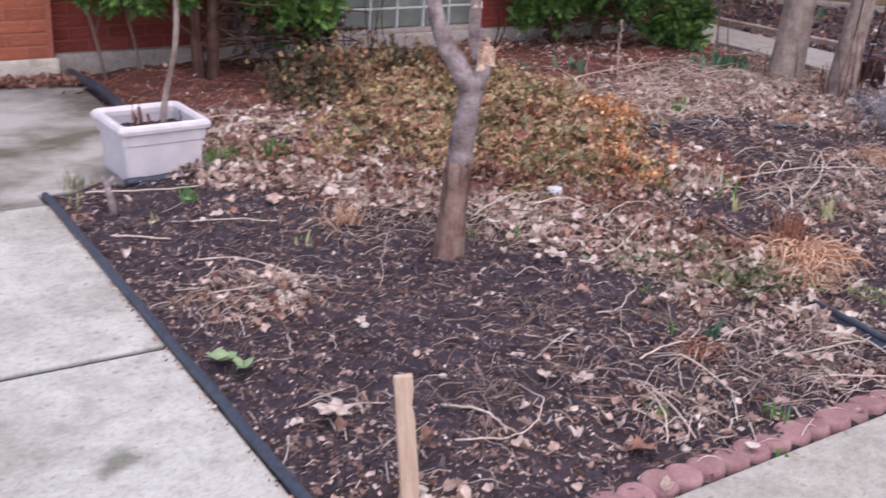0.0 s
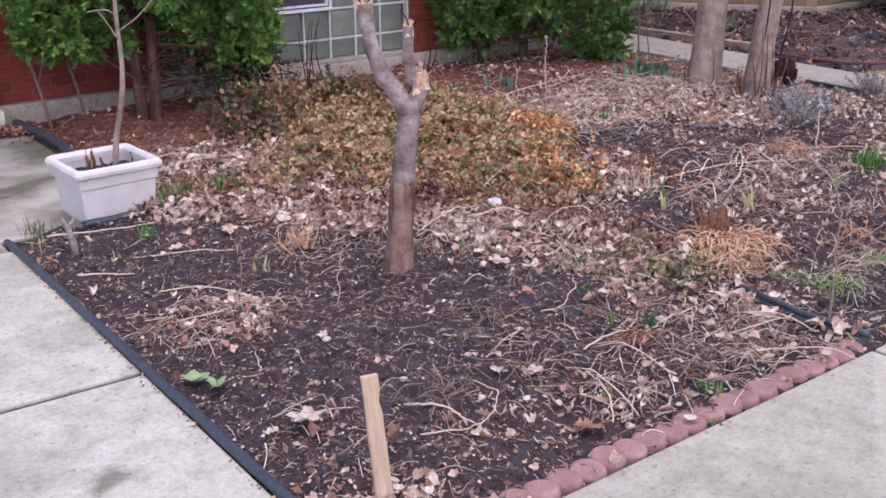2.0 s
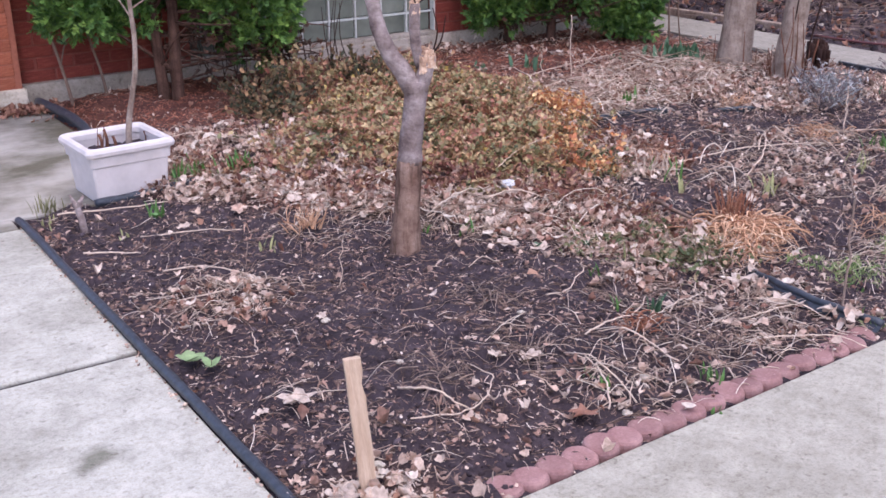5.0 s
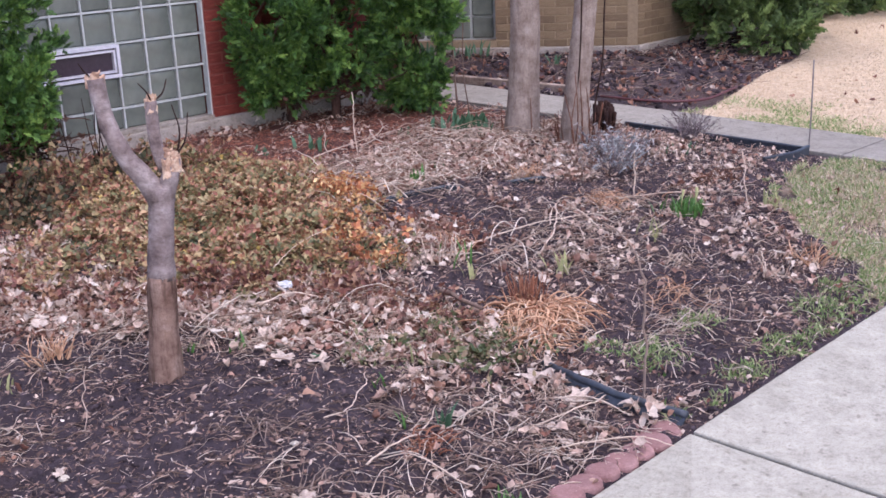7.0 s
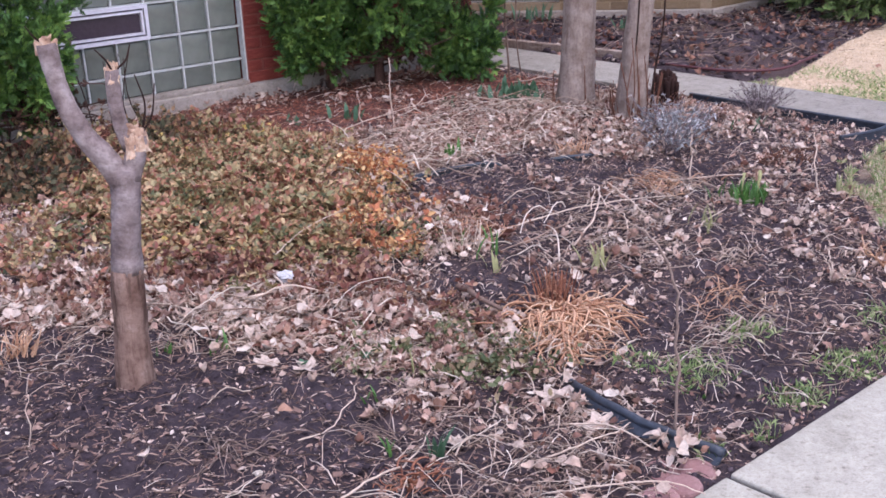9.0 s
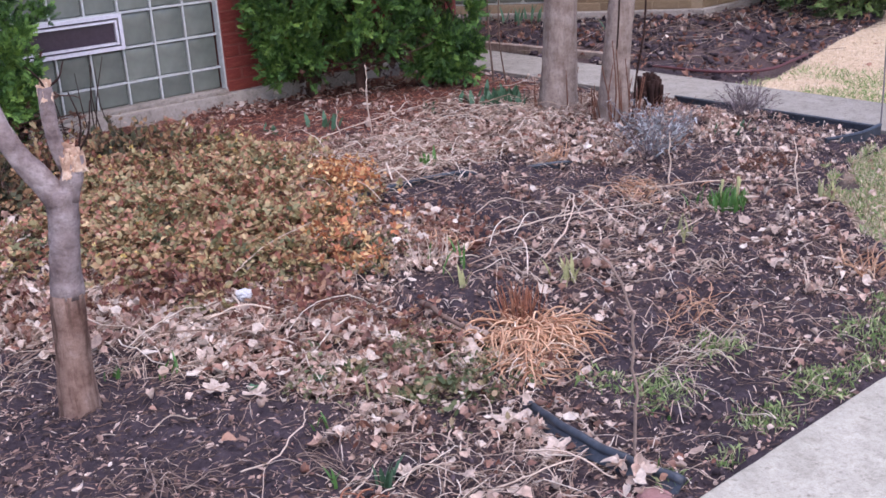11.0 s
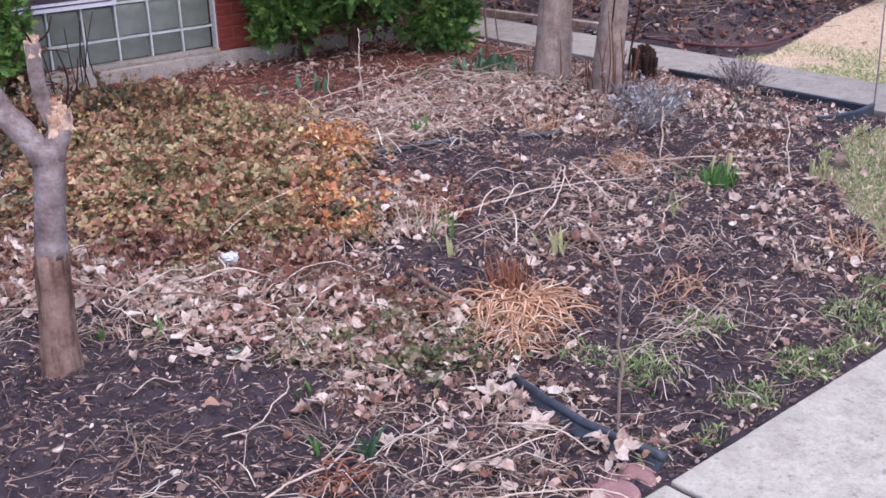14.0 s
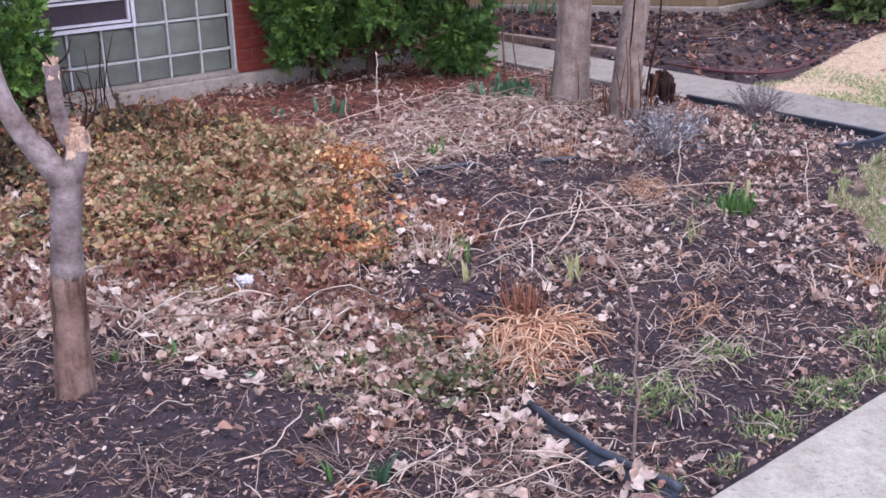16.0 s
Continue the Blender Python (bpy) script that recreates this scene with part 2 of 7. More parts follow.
def concrete_material(name, tint=(1, 1, 1), stain=0.5, mossy=0.0, smudge=None):
    mat, tree, bsdf = shader(name, 0.9, spec=0.25)
    co = where(tree)
    big, mid, small = noise_tex(tree, co, 1.6, 5.0, 0.6), noise_tex(tree, co, 11.0, 8.0, 0.78), noise_tex(tree, co, 170.0, 3.0, 0.7)
    col = ramp(tree, mid, [(0.3, (0.3, 0.285, 0.25)), (0.45, (0.43, 0.412, 0.38)), (0.7, (0.56, 0.54, 0.505))])
    col = blend(tree, stain, col, ramp(tree, big, [(0.36, (0.42, 0.4, 0.36)), (0.56, (1.0, 1.0, 1.0))]), "MULTIPLY")
    spots = noise_tex(tree, co, 31.0, 2.0, 0.5)
    col = blend(tree, 0.5, col, ramp(tree, spots, [(0.29, (0.4, 0.38, 0.35)), (0.36, (1.0, 1.0, 1.0))]), "MULTIPLY")
    col = blend(tree, 0.45, col, ramp(tree, small, [(0.3, (0.5, 0.48, 0.46)), (0.5, (0.92, 0.92, 0.92)), (0.7, (1.0, 1.0, 1.0))]), "MULTIPLY")
    col = blend(tree, 0.5, col, ramp(tree, noise_tex(tree, co, 60.0, 4.0, 0.8), [(0.36, (0.6, 0.58, 0.53)), (0.5, (1.0, 1.0, 1.0)), (0.7, (1.1, 1.1, 1.1))]), "MULTIPLY")
    if smudge:
        gap = tree.nodes.new("ShaderNodeVectorMath")
        gap.operation = "DISTANCE"
        warp = node(tree, "ShaderNodeTexNoise", Scale=9.0, Detail=5.0)
        tree.links.new(co, warp.inputs["Vector"])
        moved = blend(tree, 0.12, stretched(tree, co, (0.75, 1.0, 1.0)), warp.outputs["Color"])
        tree.links.new(moved, gap.inputs[0])
        gap.inputs[1].default_value = [0.88 * v + 0.06 for v in smudge]
        col = blend(tree, 0.75, col, ramp(tree, gap.outputs["Value"], [(0.02, (0.25, 0.25, 0.2)), (0.06, (1.0, 1.0, 1.0))]), "MULTIPLY")
    if mossy:
        wave = noise_tex(tree, stretched(tree, co, (1.0, 1.3, 1.0)), 2.1, 6.0, 0.6)
        film = blend(tree, ramp(tree, wave, [(0.38, (0.0, 0.0, 0.0)), (0.62, (1.0, 1.0, 1.0))]), (0.085, 0.075, 0.045), (0.36, 0.335, 0.295))
        col = blend(tree, mossy, col, film)
    col = blend(tree, 1.0, col, tint, "MULTIPLY")
    tone = tree.nodes.new("ShaderNodeObjectInfo").outputs["Random"]
    col = blend(tree, 1.0, col, ramp(tree, tone, [(0.0, (0.9, 0.9, 0.9)), (1.0, (1.0, 1.0, 1.0))]), "MULTIPLY")
    tree.links.new(col, bsdf.inputs["Base Color"])
    bump(tree, bsdf, small, 0.35, 0.003)
    return mat


def brick_material(name, dark, mid, light, bumpy=0.5):
    mat, tree, bsdf = shader(name, 0.85, spec=0.3)
    co = where(tree)
    streak = noise_tex(tree, stretched(tree, co, (3.0, 3.0, 26.0)), 5.0, 5.0, 0.65)
    small = noise_tex(tree, co, 130.0, 3.0, 0.7)
    col = ramp(tree, streak, [(0.25, dark), (0.52, mid), (0.78, light)])
    tone = tree.nodes.new("ShaderNodeObjectInfo").outputs["Random"]
    col = blend(tree, 1.0, col, ramp(tree, tone, [(0.0, (0.68, 0.66, 0.66)), (0.5, (0.9, 0.9, 0.88)), (1.0, (1.0, 1.0, 1.0))]), "MULTIPLY")
    col = blend(tree, 0.4, col, ramp(tree, small, [(0.3, (0.45, 0.43, 0.42)), (0.65, (1.0, 1.0, 1.0))]), "MULTIPLY")
    tree.links.new(col, bsdf.inputs["Base Color"])
    bump(tree, bsdf, small, bumpy, 0.004)
    return mat


def bark_material(name, stops, ring=70.0, contrast=0.3, across=6.0):
    mat, tree, bsdf = shader(name, 0.95, spec=0.12)
    co = where(tree)
    band = noise_tex(tree, stretched(tree, co, (across, across, ring)), 1.0, 4.0, 0.7)
    blot = noise_tex(tree, co, 14.0, 4.0, 0.6)
    col = ramp(tree, blot, stops)
    col = blend(tree, contrast, col, ramp(tree, band, [(0.36, (0.32, 0.28, 0.26)), (0.55, (1.0, 1.0, 1.0))]), "MULTIPLY")
    grain = noise_tex(tree, co, 95.0, 5.0, 0.75)
    col = blend(tree, 0.5, col, ramp(tree, grain, [(0.34, (0.5, 0.46, 0.44)), (0.52, (1.0, 1.0, 1.0)), (0.72, (1.15, 1.15, 1.15))]), "MULTIPLY")
    tree.links.new(col, bsdf.inputs["Base Color"])
    bump(tree, bsdf, blend(tree, 0.4, band, grain), 0.9, 0.008)
    return mat


def glass_block_material():
    mat, tree, bsdf = shader("glass_block", 0.16, spec=0.5)
    co = where(tree)
    ripple = noise_tex(tree, co, 16.0, 3.0, 0.5)
    cloudy = noise_tex(tree, co, 5.0, 3.0, 0.6)
    col = ramp(tree, cloudy, [(0.3, (0.15, 0.178, 0.152)), (0.7, (0.3, 0.335, 0.295))])
    tone = tree.nodes.new("ShaderNodeObjectInfo").outputs["Random"]
    col = blend(tree, 1.0, col, ramp(tree, tone, [(0.0, (0.72, 0.72, 0.72)), (1.0, (1.0, 1.0, 1.0))]), "MULTIPLY")
    tree.links.new(col, bsdf.inputs["Base Color"])
    bsdf.inputs["Transmission Weight"].default_value = 0.25
    bump(tree, bsdf, ripple, 0.25, 0.01)
    return mat


def plain(name, colour, rough=0.6, metal=0.0, spec=0.4, fleck=0.25, scale=40.0):
    mat, tree, bsdf = shader(name, rough, metal, spec)
    n = noise_tex(tree, where(tree), scale, 5.0, 0.65)
    col = blend(tree, 1.0, colour, ramp(tree, n, [(0.3, (1 - fleck,) * 3), (0.65, (1.0, 1.0, 1.0))]), "MULTIPLY")
    tree.links.new(col, bsdf.inputs["Base Color"])
    bump(tree, bsdf, n, 0.12, 0.003)
    return mat


M_GROUND = ground_material()
M_CONCRETE = concrete_material("concrete", tint=(0.97, 0.985, 0.925), smudge=(0.555, 2.14, 0.0))
M_CONCRETE_GREY = concrete_material("grey_concrete", tint=(0.66, 0.635, 0.6), stain=0.2)
M_CONCRETE_PALE = concrete_material("pale_concrete", tint=(0.93, 0.915, 0.825), stain=0.4)
M_CONCRETE_WET = concrete_material("stained_concrete", mossy=0.9)
M_FOUNDATION = concrete_material("painted_foundation", tint=(0.86, 0.8, 0.76), stain=0.6)
M_LIMESTONE = concrete_material("limestone", tint=(1.35, 1.25, 1.13), stain=0.3)
M_RED_BRICK = brick_material("red_brick", (0.14, 0.03, 0.024), (0.225, 0.046, 0.034), (0.31, 0.085, 0.06))
M_ORANGE_MORTAR = plain("orange_mortar", (0.3, 0.105, 0.068), 0.95)
M_ORANGE_BRICK = brick_material("orange_brick", (0.24, 0.06, 0.035), (0.37, 0.115, 0.065), (0.45, 0.19, 0.12))
M_RED_MORTAR = plain("red_mortar", (0.2, 0.06, 0.047), 0.95)
M_YELLOW_BRICK = brick_material("yellow_brick", (0.2, 0.14, 0.085), (0.27, 0.195, 0.12), (0.33, 0.25, 0.165))
M_YELLOW_MORTAR = plain("grey_mortar", (0.3, 0.225, 0.145), 0.95)
M_GLASS_BLOCK = glass_block_material()
M_WHITE_MORTAR = plain("white_mortar", (0.5, 0.53, 0.52), 0.8)
M_VENT_FRAME = plain("vent_frame", (0.66, 0.66, 0.72), 0.4)
M_VENT_GLASS = plain("vent_glass", (0.06, 0.045, 0.06), 0.1, spec=0.6)
M_RED_PAINT = plain("red_step_paint", (0.23, 0.022, 0.034), 0.5, fleck=0.35, scale=9.0)
M_PLASTIC_BLACK = plain("black_edging_plastic", (0.05, 0.06, 0.078), 0.42, fleck=0.6, scale=45.0)
M_PLANTER = plain("white_planter_plastic", (0.6, 0.555, 0.55), 0.55, fleck=0.18, scale=12.0)
M_SCALLOP = grainy("red_concrete_edger", [(0.3, (0.27, 0.135, 0.128)), (0.7, (0.42, 0.25, 0.235))], 14.0, 0.9, 160.0, 0.4)
M_STAKE = grainy("stake_wood", [(0.3, (0.46, 0.32, 0.22)), (0.7, (0.63, 0.48, 0.36))], 14.0, 0.7, 120.0, 0.2, stretch=(6, 6, 0.6), per="")
M_BARK_SMOOTH = bark_material("smooth_bark", [(0.3, (0.13, 0.095, 0.09)), (0.5, (0.26, 0.205, 0.195)), (0.72, (0.45, 0.385, 0.37))], 30.0, 0.45, 14.0)
M_BARK_BASE = bark_material("bare_base_wood", [(0.3, (0.14, 0.078, 0.058)), (0.6, (0.28, 0.185, 0.145)), (0.8, (0.4, 0.295, 0.245))], 3.0, 0.85, 34.0)
M_BARK_PALE = bark_material("pale_bark", [(0.3, (0.22, 0.16, 0.13)), (0.55, (0.355, 0.285, 0.24)), (0.8, (0.47, 0.395, 0.345))], 4.0, 0.4, 22.0)
M_BARK_DARK = bark_material("dark_bark", [(0.3, (0.02, 0.011, 0.01)), (0.7, (0.055, 0.03, 0.025))], 6.0)
M_BARK_CEDAR = bark_material("cedar_bark", [(0.3, (0.045, 0.024, 0.019)), (0.7, (0.13, 0.075, 0.058))], 3.0, 0.7, 40.0)
M_TORN = grainy("torn_wood", [(0.3, (0.3, 0.16, 0.11)), (0.5, (0.6, 0.4, 0.28)), (0.72, (0.82, 0.66, 0.5))], 34.0, 0.85, 180.0, 0.6, per="")
M_STEM_RUST = grainy("rusty_shoots", [(0.3, (0.13, 0.05, 0.03)), (0.7, (0.24, 0.11, 0.07))], 20.0)
M_LEAF_DRY = pieces("dry_leaf", [(0.0, (0.095, 0.048, 0.04)), (0.18, (0.28, 0.145, 0.11)), (0.38, (0.52, 0.33, 0.255)), (0.64, (0.74, 0.565, 0.455)), (1.0, (0.9, 0.8, 0.7))], 0.8, through_light=0.15, spread=0.5, patch=4.5)
M_LEAF_PALE = pieces("pale_leaf", [(0.0, (0.43, 0.31, 0.25)), (0.5, (0.62, 0.49, 0.405)), (1.0, (0.79, 0.69, 0.59))], 0.8, through_light=0.12, spread=0.5)
M_LEAF_RUST = pieces("rust_leaf", [(0.0, (0.15, 0.06, 0.045)), (0.5, (0.29, 0.135, 0.095)), (1.0, (0.45, 0.26, 0.18))], 0.8, through_light=0.12)
M_IVY = pieces("groundcover_leaf", [(0.0, (0.035, 0.045, 0.024)), (0.1, (0.1, 0.115, 0.05)), (0.22, (0.23, 0.22, 0.1)), (0.34, (0.38, 0.31, 0.15)), (0.44, (0.56, 0.41, 0.21)), (0.52, (0.48, 0.23, 0.13)), (0.6, (0.3, 0.095, 0.07)), (0.68, (0.24, 0.19, 0.09)), (0.78, (0.5, 0.34, 0.18)), (0.88, (0.36, 0.13, 0.085)), (1.0, (0.82, 0.68, 0.48))], 0.5, 0.4, through_light=0.12, patch=6.0)
M_BRONZE = pieces("bronze_leaf", [(0.0, (0.09, 0.035, 0.028)), (0.5, (0.24, 0.095, 0.07)), (0.8, (0.3, 0.17, 0.09)), (1.0, (0.5, 0.3, 0.2))], 0.6, through_light=0.1)
M_IVY_ORANGE = pieces("orange_groundcover", [(0.0, (0.3, 0.1, 0.05)), (0.35, (0.58, 0.22, 0.1)), (0.65, (0.7, 0.37, 0.15)), (1.0, (0.84, 0.6, 0.3))], 0.55, through_light=0.15)
M_IVY_YELLOW = pieces("yellow_groundcover", [(0.0, (0.4, 0.31, 0.08)), (0.5, (0.66, 0.46, 0.14)), (1.0, (0.8, 0.62, 0.25))], 0.55, through_light=0.15)
M_STRAW = pieces("straw", [(0.0, (0.25, 0.155, 0.115)), (0.35, (0.52, 0.38, 0.29)), (0.7, (0.73, 0.59, 0.475)), (1.0, (0.88, 0.78, 0.66))], 0.75)
M_STRAW_ORANGE = pieces("orange_straw", [(0.0, (0.34, 0.15, 0.085)), (0.45, (0.64, 0.36, 0.215)), (0.8, (0.77, 0.51, 0.335)), (1.0, (0.87, 0.7, 0.54))], 0.7)
M_STRAW_DULL = pieces("weathered_straw", [(0.0, (0.11, 0.07, 0.055)), (0.5, (0.27, 0.19, 0.155)), (0.85, (0.42, 0.32, 0.26)), (1.0, (0.66, 0.55, 0.47))], 0.8)
M_TWIG = pieces("twig", [(0.0, (0.08, 0.05, 0.04)), (0.5, (0.17, 0.11, 0.085)), (1.0, (0.32, 0.23, 0.18))], 0.85)
M_CHIP = pieces("mulch_chip", [(0.0, (0.06, 0.04, 0.036)), (0.45, (0.17, 0.105, 0.088)), (0.8, (0.36, 0.24, 0.19)), (1.0, (0.62, 0.49, 0.41))], 0.9)
M_CLOD = pieces("soil_clod", [(0.0, (0.028, 0.02, 0.024)), (0.6, (0.066, 0.049, 0.057)), (1.0, (0.13, 0.098, 0.11))], 0.95, 0.2)
M_NEEDLE = pieces("fallen_needle", [(0.0, (0.14, 0.046, 0.032)), (0.5, (0.4, 0.145, 0.088)), (1.0, (0.58, 0.28, 0.18))], 0.9)
M_WEED = pieces("small_weed", [(0.0, (0.08, 0.11, 0.05)), (0.5, (0.2, 0.22, 0.1)), (1.0, (0.42, 0.29, 0.18))], 0.6, through_light=0.15)
M_GREEN = pieces("spring_green", [(0.0, (0.045, 0.14, 0.035)), (0.5, (0.085, 0.23, 0.05)), (1.0, (0.22, 0.36, 0.1))], 0.45, 0.5, through_light=0.2)
M_BLUEGREEN = pieces("tulip_green", [(0.0, (0.04, 0.11, 0.06)), (1.0, (0.12, 0.24, 0.13))], 0.5, 0.4, through_light=0.15)
M_PALE_GREEN = pieces("pale_green", [(0.0, (0.3, 0.34, 0.13)), (1.0, (0.55, 0.53, 0.27))], 0.6, through_light=0.15)
M_SOFT_GREEN = pieces("soft_green_leaf", [(0.0, (0.2, 0.33, 0.14)), (1.0, (0.38, 0.48, 0.25))], 0.6, through_light=0.15)
M_SCRUB = pieces("scrub_leaf", [(0.0, (0.03, 0.035, 0.02)), (0.4, (0.09, 0.09, 0.045)), (0.7, (0.2, 0.13, 0.07)), (1.0, (0.42, 0.24, 0.12))], 0.7, through_light=0.1)
M_RUST_STRAW = pieces("rust_straw", [(0.0, (0.18, 0.065, 0.042)), (0.6, (0.38, 0.16, 0.095)), (1.0, (0.6, 0.34, 0.21))], 0.8)
M_THUJA = pieces("cedar_spray", [(0.0, (0.025, 0.058, 0.02)), (0.3, (0.062, 0.15, 0.04)), (0.6, (0.135, 0.28, 0.06)), (1.0, (0.3, 0.48, 0.1))], 0.6, 0.35, through_light=0.15, patch=7.0)
M_DEAD_SPRAY = pieces("dead_cedar", [(0.0, (0.035, 0.02, 0.016)), (0.6, (0.1, 0.055, 0.04)), (1.0, (0.22, 0.1, 0.065))], 0.9)
M_JUNIPER = pieces("juniper_spray", [(0.0, (0.03, 0.045, 0.018)), (0.4, (0.1, 0.16, 0.05)), (0.75, (0.2, 0.3, 0.09)), (1.0, (0.34, 0.43, 0.15))], 0.65, through_light=0.12, patch=4.0)
M_LAVENDER = pieces("silver_leaf", [(0.0, (0.17, 0.175, 0.17)), (0.5, (0.35, 0.36, 0.36)), (1.0, (0.6, 0.605, 0.61))], 0.7)
M_HEATHER = pieces("dry_lavender", [(0.0, (0.12, 0.085, 0.09)), (1.0, (0.33, 0.27, 0.28))], 0.8)
M_GRASS_TAN = pieces("dormant_grass", [(0.0, (0.55, 0.42, 0.27)), (0.5, (0.74, 0.59, 0.42)), (1.0, (0.85, 0.73, 0.57))], 0.8, through_light=0.1)
M_GRASS_GREEN = pieces("new_grass", [(0.0, (0.16, 0.27, 0.08)), (0.5, (0.33, 0.46, 0.17)), (1.0, (0.62, 0.62, 0.36))], 0.7, through_light=0.15)
M_FOIL = plain("crumpled_plastic", (0.6, 0.6, 0.61), 0.35, fleck=0.5)
M_HOSE_RED = plain("dark_red_strip", (0.1, 0.03, 0.035), 0.6)
M_WIRE = plain("grey_wire", (0.22, 0.19, 0.19), 0.5)
M_BACKING = plain("backing_grey", (0.3, 0.29, 0.27), 0.9)

# ---------------------------------------------------------------- plan
WALL_Y = 6.17
IVY = [(2.15, 4.45), (2.08, 4.05), (2.38, 3.62), (2.72, 3.22), (3.12, 3.18), (3.36, 3.4), (3.58, 3.7), (3.82, 4.15), (4.02, 4.6), (4.02, 4.92), (3.8, 5.08), (3.5, 5.2), (3.1, 5.3), (2.8, 5.02), (2.45, 4.7)]
LITTER_BAND = [(1.75, 4.2), (2.05, 3.78), (2.5, 3.3), (2.72, 2.9), (2.9, 2.5), (2.92, 2.05), (2.78, 1.75)]
LAWN = [(4.02, 1.57), (4.2, 1.62), (4.38, 1.76), (4.55, 2.03), (4.68, 2.22), (5.06, 2.56), (5.5, 2.74), (5.95, 2.74), (6.03, 2.74), (6.03, 1.66)]
FAR_LAWN = [(6.55, -60.0), (6.55, 4.2), (6.9, 4.12), (8.2, 4.55), (9.1, 4.75), (10.4, 5.4), (14.0, 8.2), (60.0, 40.0), (60.0, -60.0)]


def walk_edge(x):
    """Where the footpath's rear edge runs: it is laid a little askew to the house."""
    return 1.503 + 0.0454 * (np.asarray(x, float) - 2.868)


def bed_mask(x, y):
    """1 inside the planted beds, 0 under the paving."""
    paved = (x < 1.03) | ((x < 1.63) & (y > 4.09)) | ((y < walk_edge(x) + 0.008) & (x > 1.45)) | ((x > 6.02) & (x < 6.56))
    return ~paved & (y < 6.25)


def ground_z(x, y):
    x, y = np.asarray(x, float), np.asarray(y, float)
    z = 0.02 * (fbm(x, y, 0.9, 2, 3) - 0.5) + 0.026 * (fbm(x, y, 0.12, 2, 5) - 0.5) + 0.042 * (fbm(x, y, 0.055, 2, 9) - 0.5)
    edge = np.minimum.reduce([x - 1.03, np.where(y < 4.09, 9.0, x - 1.63), np.where(x < 1.45, 9.0, y - walk_edge(x) - 0.006), 6.02 - x])
    mound = 0.028 * smooth01(edge / 0.45) - 0.012 - 0.045 * smooth01(1.4 - np.hypot(x - 3.05, y - 2.1) / 0.7) * smooth01((y - 1.56) / 0.25)
    lawn = inside(x, y, LAWN) | (x > 6.56)
    z = np.where(lawn, 0.3 * z - 0.012, z + mound)
    far_bed = 0.05 * smooth01((x - 6.6) / 0.6) * smooth01((y - 4.6) / 0.5)
    z = z + np.where(x > 6.56, far_bed, 0.0)
    creep = -0.012 + 0.02 * smooth01((y - walk_edge(x) + 0.035 - 0.055 * fbm(x, y, 0.22, 3, 17)) / 0.03) * smooth01((x - 2.97) / 0.06) * (x < 6.0) * (y > 1.0) * (y < walk_edge(x) + 0.02)
    return np.where(bed_mask(x, y) | ((x > 6.56)), z, creep)


def leaf_density(x, y):
    band = smooth01(1.25 - line_distance(x, y, LITTER_BAND) / 0.3) * (0.16 + 0.84 * smooth01((y - 2.15) / 0.5))
    back = smooth01((x - 3.6) / 0.4) * smooth01((y - 3.86 + 0.55 * smooth01((x - 4.25) / 0.5)) / 0.3) * smooth01((4.92 - y) / 0.35) * smooth01((5.95 - x) / 0.3)
    pot_side = smooth01(1.3 - np.hypot(x - 2.05, y - 4.4) / 0.5)
    verge = 0.17 * smooth01(1.2 - line_distance(x, y, [(4.15, 1.95), (4.5, 2.35), (4.95, 2.85), (5.6, 3.1)]) / 0.25)
    brick = 0.07 * smooth01(1.2 - line_distance(x, y, [(1.1, 1.5), (1.5, 1.7), (2.7, 1.75)]) / 0.2)
    corner = 0.55 * smooth01(1.3 - np.hypot(x - 1.2, y - 1.6) / 0.18)
    crumbs = 0.4 * smooth01(1.25 - np.hypot((x - 1.36) / 0.2, (y - 2.82) / 0.26)) + 0.45 * smooth01(1.2 - np.hypot((x - 2.62) / 0.2, (y - 2.27) / 0.15))
    inner = 0.17 * smooth01(1.2 - np.hypot(x - 3.72, y - 2.62) / 0.42)
    d = np.maximum.reduce([band, 0.85 * back * (0.25 + 0.75 * smooth01(3.0 * fbm(x, y, 0.24, 2, 33) - 0.75)), 0.7 * pot_side, verge, brick, corner, inner, crumbs, 0.65 * smooth01(1.2 - line_distance(x, y, [(3.0, 3.05), (3.4, 3.12), (3.6, 3.4)]) / 0.2), 0.008 + (0.05 + 0.08 * smooth01((y - 2.4) / 0.4)) * smooth01((x - 3.3) / 0.5) * smooth01(4.0 * fbm(x, y, 0.35, 2, 37) - 1.9)])
    d = d * np.where(inside(x, y, LAWN), 0.12, 1.0)
    return np.where(inside(x, y, IVY), 0.3 + 0.55 * smooth01((2.75 - x) / 0.4), d) * smooth01(2.6 * fbm(x, y, 0.14, 3, 31) - 0.4) * 1.1


def pick_places(n, density, x0=1.04, x1=6.0, y0=1.3, y1=6.1, r=rng):
    """n places in the bed, as dense as density says."""
    xs, ys = [], []
    while sum(map(len, xs)) < n:
        x, y = r.uniform(x0, x1, 4 * n), r.uniform(y0, y1, 4 * n)
        keep = (r.random(4 * n) < density(x, y)) & bed_mask(x, y)
        xs.append(x[keep])
        ys.append(y[keep])
    return np.concatenate(xs)[:n], np.concatenate(ys)[:n]


